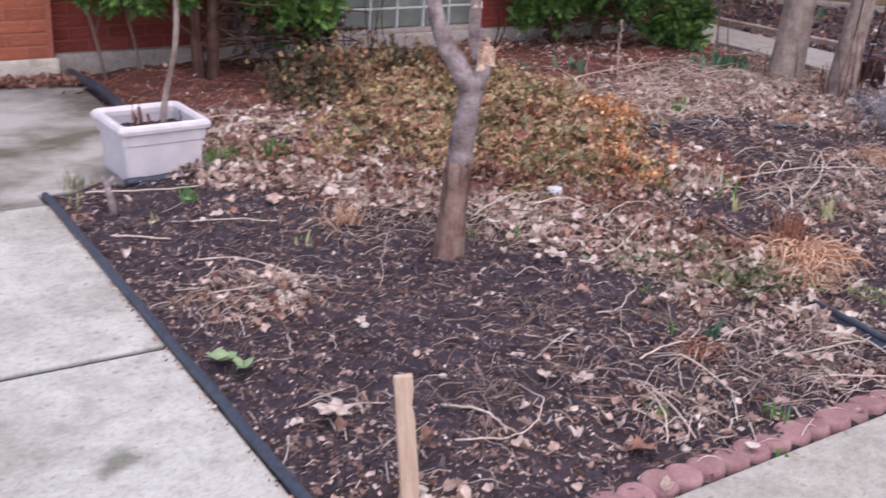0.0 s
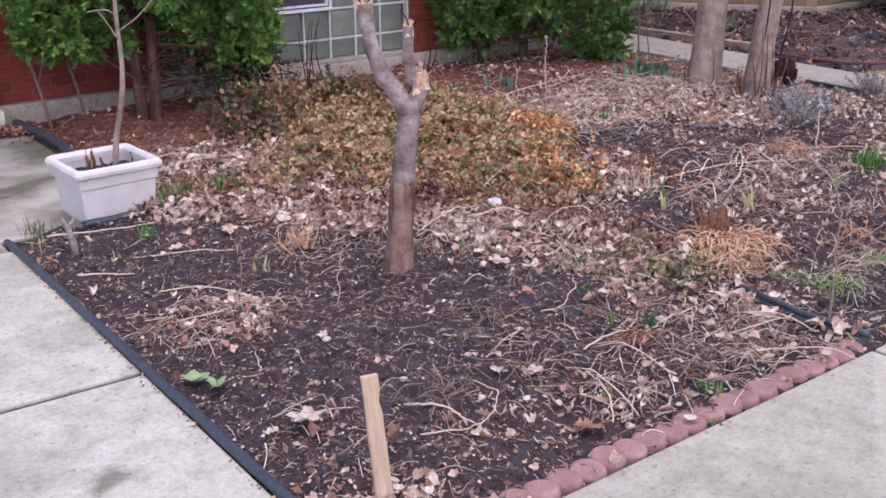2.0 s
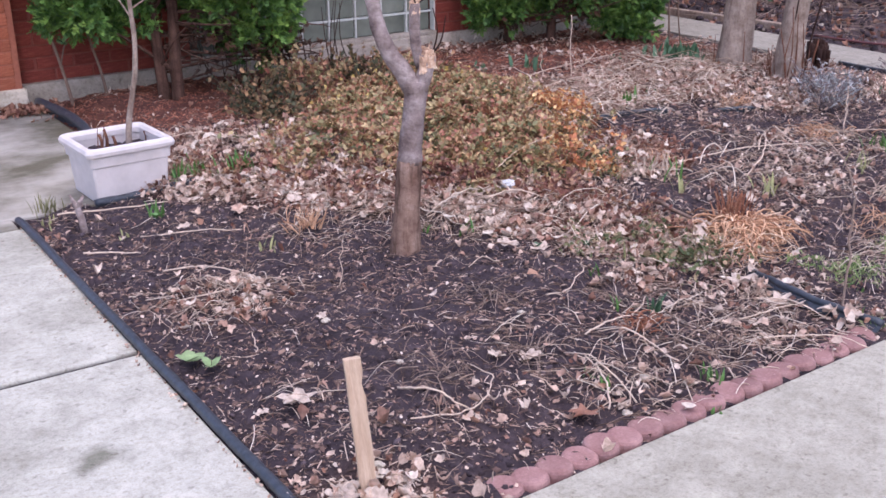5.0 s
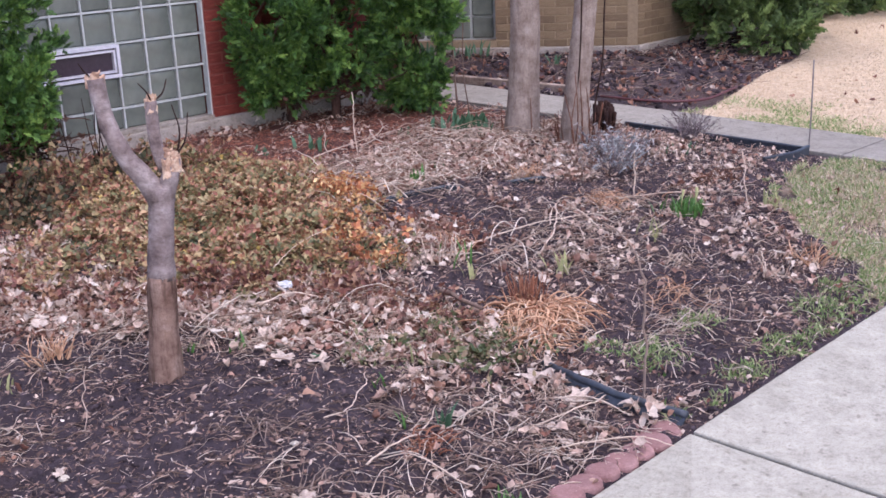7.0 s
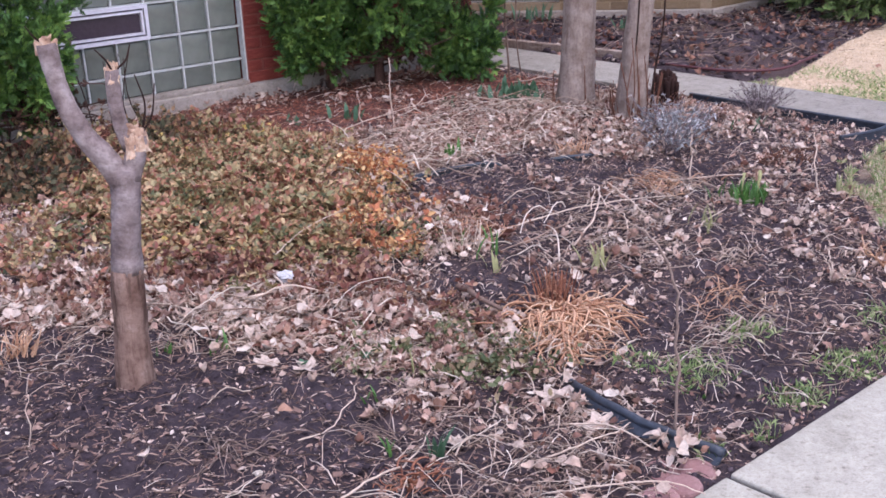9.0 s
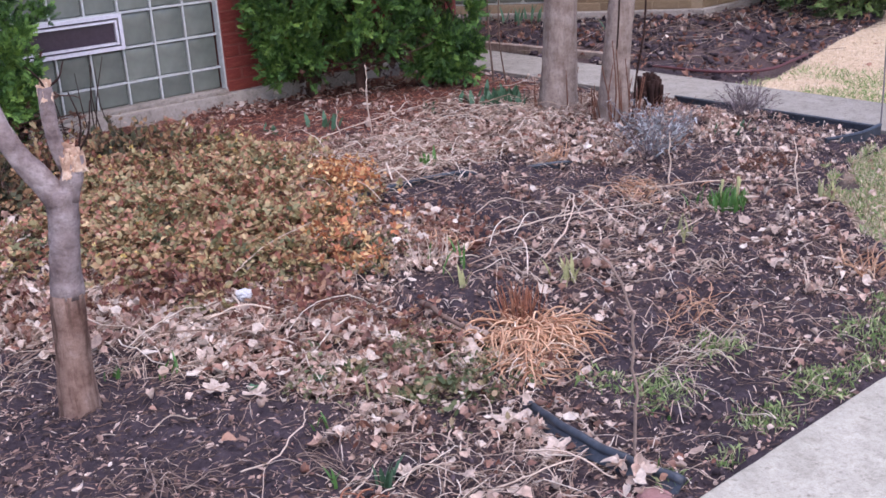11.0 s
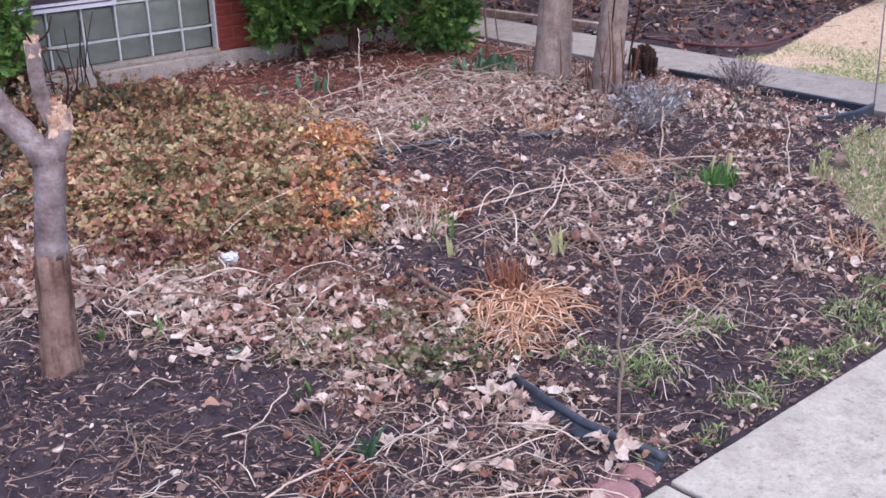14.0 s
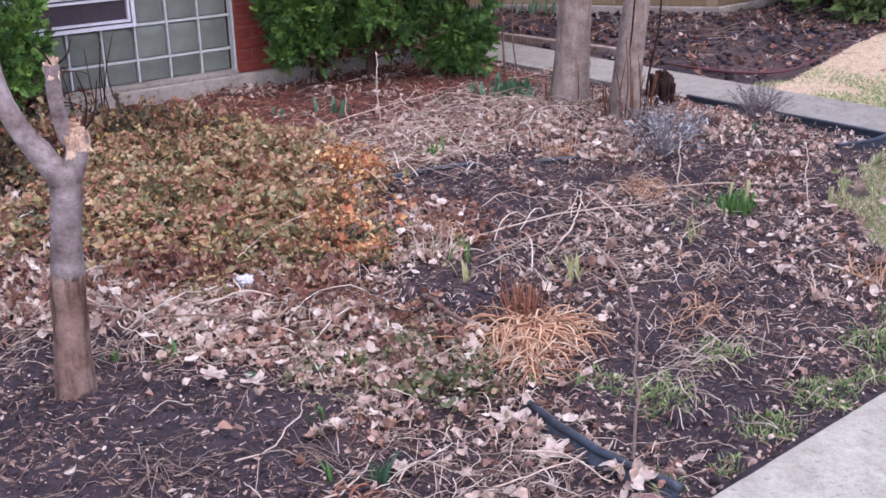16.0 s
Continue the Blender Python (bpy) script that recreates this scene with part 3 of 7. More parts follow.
# ---------------------------------------------------------------- ground
def build_ground():
    xs = np.unique(np.round(np.concatenate([[-400, -120, -40, -12, -4, 0], np.arange(0.8, 6.1, 0.016), np.arange(6.1, 10, 0.06), [10.5, 11, 12, 14, 18, 26, 45, 120, 400]]), 4))
    ys = np.unique(np.round(np.concatenate([[-400, -120, -40, -12, -4, -1, 0.5], np.arange(1.2, 6.3, 0.016), [6.5, 7, 8, 9, 10, 12, 15, 20, 40, 120, 400]]), 4))
    gx, gy = np.meshgrid(xs, ys)
    gz = ground_z(gx, gy)
    nx, ny = len(xs), len(ys)
    idx = np.arange(nx * ny).reshape(ny, nx)
    faces = np.stack([idx[:-1, :-1], idx[:-1, 1:], idx[1:, 1:], idx[1:, :-1]], axis=-1).reshape(-1, 4)
    me = raw_mesh("ground", np.stack([gx, gy, gz], -1).reshape(-1, 3), faces, smooth=True)
    needles = np.maximum(smooth01((gy - 4.65 - 0.5 * (fbm(gx, gy, 0.4, 2, 41) - 0.5)) / 0.6), 0.0) * (gx < 5.9) * (gy < 6.3) * bed_mask(gx, gy)
    needles = needles * (0.55 + 0.6 * fbm(gx, gy, 0.3, 2, 44))
    lawn = (inside(gx, gy, LAWN) * 0.4 * smooth01(2.2 * fbm(gx, gy, 0.3, 2, 48) - 0.5)).astype(float)
    lawn = np.maximum(lawn, inside(gx, gy, FAR_LAWN))
    lawn = np.maximum(lawn, ((gx > 12) | (gx < -2) | (gy < -2) | (gy > 12)).astype(float))
    attr = me.color_attributes.new("region", "FLOAT_COLOR", "POINT")
    mould = np.clip(1.15 * leaf_density(gx, gy), 0, 0.9) * bed_mask(gx, gy) * (gx < 6.0) * (gy > walk_edge(gx))
    mould = np.maximum(mould, (gx > 6.56) * (gx < 11) * (gy > 4) * (gy < 9) * ~inside(gx, gy, FAR_LAWN) * 0.4 * smooth01(2.5 * fbm(gx, gy, 0.4, 3, 33) - 0.8))
    rgba = np.stack([np.clip(needles, 0, 1), lawn, mould, np.ones_like(lawn)], -1)
    attr.data.foreach_set("color", rgba.astype(np.float32).ravel())
    return tagged(put_mesh("ground", me, M_GROUND), "dark bare garden soil running out into lawn", "ground", kind="structure")


build_ground()


def slab(name, parent, x0, x1, y0, y1, material, top=0.0, thick=0.085):
    bm = box(x0, x1, y0, y1, top - thick, top, 0.006, 2)
    return part(name, bm, material, parent)


entrance_walk = tagged(new("pavement_entrance"), "pale grey concrete entrance walk of cast slabs", "pavement", kind="structure")
for y0, y1 in ((-2.8, -1.42), (-1.41, -0.06), (-0.05, 1.3), (1.31, 2.648), (2.674, 3.965)):
    slab("slab", entrance_walk, -0.45, 1.028, y0, y1, M_CONCRETE)
    slab("slab", entrance_walk, -1.95, -0.465, y0, y1, M_CONCRETE)
slab("slab", entrance_walk, -0.9, 0.528, 3.98, 5.93, M_CONCRETE)
slab("slab", entrance_walk, 0.54, 1.615, 4.095, 5.93, M_CONCRETE_WET)
slab("slab", entrance_walk, 0.54, 1.01, 3.972, 4.093, M_CONCRETE_WET)

front_walk = tagged(new("pavement_front"), "grey concrete footpath in front of the bed", "pavement", kind="structure")
front_walk.matrix_basis = pose(2.868, 1.503, 0.0, 0, 0, 2.6)
for x0, x1 in ((1.46, 2.86), (2.876, 4.27), (4.282, 5.68), (5.692, 7.1), (7.112, 8.5)):
    slab("slab", front_walk, x0 - 2.868, x1 - 2.868, -1.6, 0.0, M_CONCRETE_PALE)

side_walk = tagged(new("pavement_side"), "narrow grey concrete path between bed and lawn", "pavement", kind="structure")
for y0, y1 in ((1.69, 2.74), (2.75, 4.05), (4.06, 5.36), (5.37, 6.67), (6.68, 8.0)):
    slab("slab", side_walk, 6.03, 6.55, y0, y1, M_CONCRETE_GREY, 0.01)


# ---------------------------------------------------------------- brick house
def brick_mesh(name, length, height, depth=0.06):
    bm = box(-length / 2, length / 2, 0.0, depth, -height / 2, height / 2, 0.004)
    me = bpy.data.meshes.new(name)
    bm.to_mesh(me)
    bm.free()
    return me


COURSE, BRICK = 0.068, 0.21
RED_FULL, RED_HALF = brick_mesh("brick", 0.2, 0.06), brick_mesh("brick", 0.095, 0.06)
ORANGE_FULL, ORANGE_HALF = brick_mesh("brick", 0.2, 0.06), brick_mesh("brick", 0.095, 0.06)
YELLOW_FULL, YELLOW_HALF = brick_mesh("brick", 0.2, 0.06), brick_mesh("brick", 0.095, 0.06)
for me, mat in ((RED_FULL, M_RED_BRICK), (RED_HALF, M_RED_BRICK), (ORANGE_FULL, M_ORANGE_BRICK), (ORANGE_HALF, M_ORANGE_BRICK), (YELLOW_FULL, M_YELLOW_BRICK), (YELLOW_HALF, M_YELLOW_BRICK)):
    me.materials.append(mat)


def courses(parent, full, half, x0, x1, z0, z1, y):
    """Running bond on a face that looks along -y, its bricks a little uneven."""
    r = random.Random(int(1000 * (x0 + z0)))
    z, row = z0 + COURSE / 2, 0
    while z < z1:
        x = x0
        if row % 2:
            put_mesh("brick", half, None, parent, Matrix.Translation((x + 0.05, y + r.uniform(-0.002, 0.002), z)))
            x += 0.105
        while x + 0.1 < x1:
            whole = x + BRICK <= x1 + 0.02
            put_mesh("brick", full if whole else half, None, parent, Matrix.Translation((x + (0.105 if whole else 0.05), y + r.uniform(-0.002, 0.002), z + r.uniform(-0.001, 0.001))) @ pose(0, 0, 0, 0, 0, r.uniform(-0.3, 0.3)))
            x += BRICK if whole else 0.105
        z += COURSE
        row += 1


WIN_X0, WIN_X1, WIN_Z0, WIN_Z1 = 2.57, 4.325, 0.105, 1.62
house = tagged(new("wall_house"), "red brick house wall over a pale concrete foundation", "wall", kind="structure")
bm = bmesh.new()
for x0, x1, z0, z1 in ((1.0, WIN_X0, 0.1, 3.2), (WIN_X1, 6.12, 0.1, 3.2), (WIN_X0, WIN_X1, WIN_Z1, 3.2)):
    bmesh.ops.create_cube(bm, size=1.0, matrix=Matrix.Translation(((x0 + x1) / 2, WALL_Y + 0.155, (z0 + z1) / 2)) @ Matrix.Diagonal((x1 - x0, 0.3, z1 - z0, 1)))
part("mortar_core", bm, M_RED_MORTAR, house)
part("side_wall", box(5.82, 6.12, WALL_Y + 0.31, 10.0, -0.08, 3.2), M_RED_MORTAR, house)
part("eaves", box(0.9, 6.2, 6.1, 10.0, 3.2, 3.35, 0.02), M_WHITE_MORTAR, house)
bm = box(1.56, 6.15, 6.12, 6.47, -0.08, 0.1, 0.008, 2)
tagged(part("foundation", bm, M_FOUNDATION), "pale weathered concrete foundation strip under brick wall", "foundation", kind="structure")
# unseen backing panel, added to set the tone behind the glass blocks
tagged(part("room", box(WIN_X0 - 0.2, WIN_X1 + 0.2, 7.3, 7.4, 0.0, 2.2), M_BACKING), "plain unseen backing panel added behind glass block window", "wall", kind="structure")


def build_window():
    win = tagged(new("window_1"), "large glass block window with white joints and a small vent", "window", kind="structure")
    xs = [WIN_X1 - 0.01 - 0.195 * k for k in range(10)]
    zs = [WIN_Z0 - 0.05 + 0.195 * k for k in range(9)]
    jamb = bmesh.new()
    for x0, x1, z0, z1 in ((WIN_X0, xs[-1] + 0.0, WIN_Z0, WIN_Z1), (xs[0], WIN_X1, WIN_Z0, WIN_Z1)):
        if x1 > x0:
            bmesh.ops.create_cube(jamb, size=1.0, matrix=Matrix.Translation(((x0 + x1) / 2, 6.2, (z0 + z1) / 2)) @ Matrix.Diagonal((x1 - x0, 0.05, z1 - z0, 1)))
    part("jamb", jamb, M_WHITE_MORTAR, win)
    part("window_sill", box(WIN_X0, WIN_X1, 6.155, 6.3, WIN_Z0 - 0.005, WIN_Z0 + 0.018, 0.004), M_FOUNDATION, win)
    grid = bmesh.new()
    for x in xs[1:-1]:
        bmesh.ops.create_cube(grid, size=1.0, matrix=Matrix.Translation((x, 6.235, (WIN_Z0 + WIN_Z1) / 2)) @ Matrix.Diagonal((0.0105, 0.05, WIN_Z1 - WIN_Z0, 1)))
    for z in zs[1:]:
        bmesh.ops.create_cube(grid, size=1.0, matrix=Matrix.Translation(((WIN_X0 + WIN_X1) / 2, 6.2365, z)) @ Matrix.Diagonal((WIN_X1 - WIN_X0, 0.05, 0.0115, 1)))
    part("mortar_joints", grid, M_WHITE_MORTAR, win)

    def block(w, h):
        bm = box(-w / 2, w / 2, 0.0, 0.075, -h / 2, h / 2, 0.016, 3)
        me = bpy.data.meshes.new("glass_block")
        bm.to_mesh(me)
        bm.free()
        me.materials.append(M_GLASS_BLOCK)
        me.polygons.foreach_set("use_smooth", np.ones(len(me.polygons), dtype=bool))
        return me

    full, low = block(0.184, 0.184), block(0.184, 0.13)
    for i in range(9):
        for k in range(8):
            if k == 2 and 3 <= i <= 6:
                continue
            xc = (xs[i] + xs[i + 1]) / 2
            if k == 0:
                put_mesh("glass_block", low, None, win, Matrix.Translation((xc, 6.222, WIN_Z0 + 0.02 + 0.062)))
            elif zs[k] + 0.19 < WIN_Z1 + 0.05:
                put_mesh("glass_block", full, None, win, Matrix.Translation((xc, 6.222, zs[k] + 0.0975)))
    x1, x0, z0, z1 = xs[3], xs[7], zs[2] + 0.0, zs[3]
    vent = new("vent")
    vent.parent = win
    bm = bmesh.new()
    for a, b, c, d in ((x0, x1, z0, z0 + 0.02), (x0, x1, z1 - 0.02, z1), (x0, x0 + 0.02, z0 + 0.02, z1 - 0.02), (x1 - 0.02, x1, z0 + 0.02, z1 - 0.02)):
        bmesh.ops.create_cube(bm, size=1.0, matrix=Matrix.Translation(((a + b) / 2, 6.215, (c + d) / 2)) @ Matrix.Diagonal((b - a, 0.08, d - c, 1)))
    part("frame", bm, M_VENT_FRAME, vent, "lilac-white aluminium frame")
    bm = bmesh.new()
    for a, b, c, d in ((x0 + 0.03, x1 - 0.03, z0 + 0.03, z0 + 0.043), (x0 + 0.03, x1 - 0.03, z1 - 0.043, z1 - 0.03), (x0 + 0.03, x0 + 0.043, z0 + 0.043, z1 - 0.043), (x1 - 0.043, x1 - 0.03, z0 + 0.043, z1 - 0.043)):
        bmesh.ops.create_cube(bm, size=1.0, matrix=Matrix.Translation(((a + b) / 2, 6.19, (c + d) / 2)) @ Matrix.Diagonal((b - a, 0.03, d - c, 1)))
    part("sash", bm, M_VENT_FRAME, vent)
    part("pane", box(x0 + 0.02, x1 - 0.02, 6.198, 6.206, z0 + 0.02, z1 - 0.02), M_VENT_GLASS, vent, "dark vent pane")


build_window()

pier = tagged(new("wall_pier"), "orange brick pier on a limestone base beside the steps", "pier", kind="structure")
part("mortar_core", box(1.0, 1.55, 6.056, 6.168, 0.1, 3.2), M_ORANGE_MORTAR, pier)
part("stone_base", box(0.985, 1.57, 6.03, 6.118, -0.06, 0.1, 0.012, 2), M_LIMESTONE, pier, "pale limestone base block")

steps = tagged(new("entrance_steps"), "dark red painted concrete entrance steps", "steps", kind="structure")
for k in range(4):
    part("step", box(-1.2, 0.985, 5.94 + 0.28 * k, 7.6, -0.06 if k == 0 else 0.18 * k - 0.002, 0.18 * (k + 1), 0.012, 2), M_RED_PAINT, steps)


# ---------------------------------------------------------------- yellow brick neighbour
def build_neighbour():
    bld = tagged(new("neighbour_house"), "yellow brick neighbouring house with glass block window", "house", kind="structure")
    corner, back, side = Vector((8.46, 5.93)), Vector((6.48, 8.57)), Vector((11.75, 6.1))
    for n, (a, b) in enumerate(((back, corner), (corner, side))):
        run = (b - a).length
        turn = math.degrees(math.atan2(b.y - a.y, b.x - a.x))
        face = new("brick_face")
        face.parent = bld
        face.matrix_basis = pose(a.x, a.y, 0.1, 0, 0, turn)
        opening = (1.2, 2.06) if n == 0 else None
        bm = bmesh.new()
        spans = [(0.0, opening[0], 0.0, 3.0), (opening[1], run, 0.0, 3.0), (*opening, 0.0, 0.06), (*opening, 1.3, 3.0)] if opening else [(0.0, run, 0.0, 3.0)]
        for x0, x1, z0, z1 in spans:
            bmesh.ops.create_cube(bm, size=1.0, matrix=Matrix.Translation(((x0 + x1) / 2, 0.155, (z0 + z1) / 2)) @ Matrix.Diagonal((x1 - x0, 0.3, z1 - z0, 1)))
        part("mortar_core", bm, M_YELLOW_MORTAR, face)
        part("foundation_strip", box(0.0, run, -0.03, 0.28, -0.2, 0.0, 0.01), M_FOUNDATION, face, "pale foundation strip")
        if opening:
            courses(face, YELLOW_FULL, YELLOW_HALF, opening[1] + 0.005, run, 0.0, 0.62, 0.0)
            courses(face, YELLOW_FULL, YELLOW_HALF, 0.4, opening[0], 0.0, 0.62, 0.0)
            w = put_mesh("window", raw_mesh("window", *tube([(opening[0], 0.12, 0.05), (opening[1], 0.12, 0.05)], 0.012, 4)), M_WHITE_MORTAR, face)
            for i in range(4):
                for k in range(6):
                    me = part("glass_block", box(opening[0] + 0.01 + 0.21 * i, opening[0] + 0.2 + 0.21 * i, 0.09, 0.17, 0.075 + 0.2 * k, 0.265 + 0.2 * k, 0.014, 2), M_GLASS_BLOCK, w)
            part("mortar_panel", box(opening[0], opening[1], 0.11, 0.16, 0.06, 1.3), M_WHITE_MORTAR, w)
        else:
            courses(face, YELLOW_FULL, YELLOW_HALF, 0.0, 1.9, 0.0, 0.7, 0.0)


build_neighbour()

# ---------------------------------------------------------------- planter
def on_ground(x, y):
    return float(ground_z(np.array([x]), np.array([y]))[0])


def square_ring(half_x, half_y, z, r=0.02, n=3):
    out = []
    for cx, cy, a0 in ((1, 1, 0), (-1, 1, 90), (-1, -1, 180), (1, -1, 270)):
        for k in range(n + 1):
            a = radians(a0 + 90 * k / n)
            out.append((cx * (half_x - r) + r * math.cos(a), cy * (half_y - r) + r * math.sin(a), z))
    return out


def lathe_square(rings, close_last=True):
    verts, faces = [], []
    n = len(rings[0])
    for ring in rings:
        verts += ring
    for i in range(len(rings) - 1):
        for k in range(n):
            a, b = i * n + k, i * n + (k + 1) % n
            faces.append((a, b, b + n, a + n))
    faces.append(tuple(range(n))[::-1])
    if close_last:
        faces.append(tuple(range((len(rings) - 1) * n, len(rings) * n)))
    return verts, faces


def build_planter():
    pot = tagged(new("planter"), "white square plastic planter with stepped rim, holding a bare sapling", "planter")
    pot.matrix_basis = pose(1.49, 4.22, 0.0, 0, 0, 3)
    body = [square_ring(a, b, z, 0.014) for a, b, z in ((0.146, 0.136, 0.0), (0.15, 0.14, 0.006), (0.16, 0.15, 0.148), (0.16, 0.15, 0.154), (0.168, 0.158, 0.158), (0.172, 0.162, 0.205), (0.155, 0.145, 0.205), (0.15, 0.14, 0.15))]
    put_mesh("body", raw_mesh("body", *lathe_square(body)), M_PLANTER, pot)
    rim = [square_ring(a, b, z, 0.022, 4) for a, b, z in ((0.152, 0.142, 0.202), (0.176, 0.166, 0.2), (0.186, 0.176, 0.206), (0.188, 0.178, 0.22), (0.182, 0.172, 0.233), (0.172, 0.162, 0.239), (0.16, 0.15, 0.236), (0.151, 0.141, 0.224), (0.15, 0.14, 0.203))]
    v, f = lathe_square(rim, close_last=False)
    f = f[:-1]
    n = len(rim[0])
    f += [((len(rim) - 1) * n + k, (len(rim) - 1) * n + (k + 1) % n, (k + 1) % n, k) for k in range(n)]
    put_mesh("rim", raw_mesh("rim", v, f), M_PLANTER, pot)
    r = np.random.default_rng(3)
    bm = bmesh.new()
    bmesh.ops.create_grid(bm, x_segments=16, y_segments=16, size=0.15)
    for vert in bm.verts:
        vert.co.z = 0.168 + r.uniform(-0.008, 0.008)
    part("potting_soil", bm, M_GROUND, pot)


build_planter()


def sapling():
    base = np.array([1.53, 4.26, 0.17])
    shift = Matrix.Translation((0.02, -0.005, 0.0))
    stem = spline([base, (1.545, 4.255, 0.3), (1.585, 4.25, 0.47), (1.6, 4.25, 0.62), (1.595, 4.25, 0.78), (1.6, 4.25, 1.0), (1.615, 4.26, 1.25)], 26)
    tree = tagged(new("sapling"), "bare pale-barked sapling growing in the white planter", "sapling")
    tree.matrix_basis = shift
    trunk = tubes("trunk", [(stem, np.linspace(0.0135, 0.0065, 26), 8)], M_BARK_PALE, tree)
    for a, b, c in (((1.598, 4.25, 0.7), (1.54, 4.22, 0.79), (1.5, 4.2, 0.84)), ((1.6, 4.25, 0.74), (1.68, 4.24, 0.79), (1.75, 4.23, 0.86)), ((1.6, 4.25, 0.8), (1.55, 4.24, 0.83), (1.47, 4.22, 0.83)), ((1.605, 4.25, 0.95), (1.67, 4.26, 1.02), (1.71, 4.27, 1.1))):
        tubes("twig", [(spline([a, b, c], 8), np.linspace(0.004, 0.0018, 8), 5)], M_BARK_PALE, trunk)
    sticks = tagged(new("planter_stub"), "dark dead plant stubs in the planter soil", "plant stub")
    sticks.matrix_basis = shift
    for k, (x, y, h) in enumerate(((1.42, 4.27, 0.07), (1.445, 4.28, 0.085), (1.47, 4.25, 0.06), (1.62, 4.3, 0.05))):
        tubes("stub", [([(x, y, 0.16), (x + 0.004, y, 0.17 + h / 2), (x - 0.003, y + 0.004, 0.17 + h)], (0.008, 0.007, 0.006), 7)], M_STEM_RUST, sticks)
    for k, (p, q, s) in enumerate((((1.36, 4.12, 0.0), (1.355, 4.1, 0.17), (1.372, 4.1, 0.42)), ((1.4, 4.2, 0.16), (1.415, 4.2, 0.26), (1.43, 4.19, 0.36)))):
        tubes("shoot", [(spline([p, q, s], 9), np.linspace(0.0028, 0.0014, 9), 5)], M_STEM_RUST, sticks)


sapling()


# ---------------------------------------------------------------- edgings, stake
def edging(name, line, label, top=0.028, r=0.02, depth=0.09, lean=0.0):
    thing = tagged(new(name), label, "edging", "black plastic edgings")
    pts = spline([(x, y, top + dz) for x, y, dz in line], 8 * len(line))
    pts[:, 2] += 0.0015 * np.sin(np.arange(len(pts)) * 0.9)
    tubes("bead", [(pts, r, 12)], M_PLASTIC_BLACK, thing, label="round black top bead")
    low = pts.copy()
    low[:, 2] -= depth
    v, f = [], []
    side = np.gradient(pts, axis=0)
    side = np.stack([-side[:, 1], side[:, 0], 0 * side[:, 0]], -1)
    side /= np.linalg.norm(side, axis=1, keepdims=True)
    low -= lean * side
    for p, q, s in zip(pts, low, side):
        v += [p + 0.003 * s, p - 0.003 * s, q - 0.003 * s, q + 0.003 * s]
    for i in range(len(pts) - 1):
        for k in range(4):
            a, b = 4 * i + k, 4 * i + (k + 1) % 4
            f.append((a, b, b + 4, a + 4))
    f += [(3, 2, 1, 0), tuple(range(4 * len(pts) - 4, 4 * len(pts)))]
    put_mesh("skirt", raw_mesh("skirt", v, f), M_PLASTIC_BLACK, thing)
    return thing


long_edge = edging("lawn_edging", [(1.05, 0.9, 0.0), (1.054, 1.4, 0.0), (1.05, 2.0, 0.0), (1.043, 2.67, 0.004), (1.04, 3.3, 0.0), (1.038, 3.85, 0.002), (1.034, 4.055, 0.0)], "black plastic garden edging with a round bead along concrete", top=0.012, r=0.0148)
long_edge.matrix_basis = Matrix.Translation((-0.006, 0.0, -0.004))
edging("lawn_edging", [(1.33, 4.06, -0.012), (1.55, 4.055, -0.006), (1.72, 4.08, 0.0), (1.82, 4.1, -0.01)], "half-buried black plastic edging in front of planter", r=0.016)
edging("lawn_edging", [(1.64, 5.1, -0.01), (1.645, 5.35, 0.01), (1.64, 5.6, 0.012), (1.6, 5.95, 0.01)], "black plastic garden edging beside needle-covered bed", r=0.024)
edging("lawn_edging", [(2.975, 2.13, -0.022), (2.92, 1.96, 0.0), (2.9, 1.76, 0.004), (2.922, 1.555, 0.002)], "loose black plastic edging lying by the footpath", top=0.01, r=0.0115, depth=0.024, lean=0.024)
edging("lawn_edging", [(3.17, 3.17, -0.015), (3.3, 3.05, -0.02)], "buried black edging end among the leaves", r=0.018, depth=0.04)
edging("lawn_edging", [(x, y, on_ground(x, y) + dz) for x, y, dz in ((3.48, 3.72, 0.0), (3.6, 3.84, 0.0), (3.746, 3.888, 0.0), (3.927, 3.898, 0.0), (4.164, 3.837, -0.003), (4.34, 3.77, -0.03), (4.51, 3.7, -0.004), (4.714, 3.54, -0.004))], "thin black edging strip curving through the leaf litter", top=0.022, r=0.009, depth=0.06)


def strip_edging(name, line, label, height=0.075):
    pts = spline([(x, y, 0.0) for x, y in line], 6 * len(line))
    v, f = [], []
    side = np.gradient(pts, axis=0)
    side = np.stack([-side[:, 1], side[:, 0], 0 * side[:, 0]], -1)
    side /= np.linalg.norm(side, axis=1, keepdims=True)
    for p, s in zip(pts, side):
        for off, z in ((0.006, -0.06), (-0.006, -0.06), (-0.006, height - 0.012), (-0.011, height - 0.006), (-0.006, height), (0.006, height), (0.011, height - 0.006), (0.006, height - 0.012)):
            v.append(p + off * s + np.array((0, 0, z)))
    for i in range(len(pts) - 1):
        for k in range(8):
            a, b = 8 * i + k, 8 * i + (k + 1) % 8
            f.append((a, b, b + 8, a + 8))
    f += [tuple(range(8))[::-1], tuple(range(8 * len(pts) - 8, 8 * len(pts)))]
    return tagged(put_mesh(name, raw_mesh(name, v, f), M_PLASTIC_BLACK), label, "edging", "black plastic edgings")


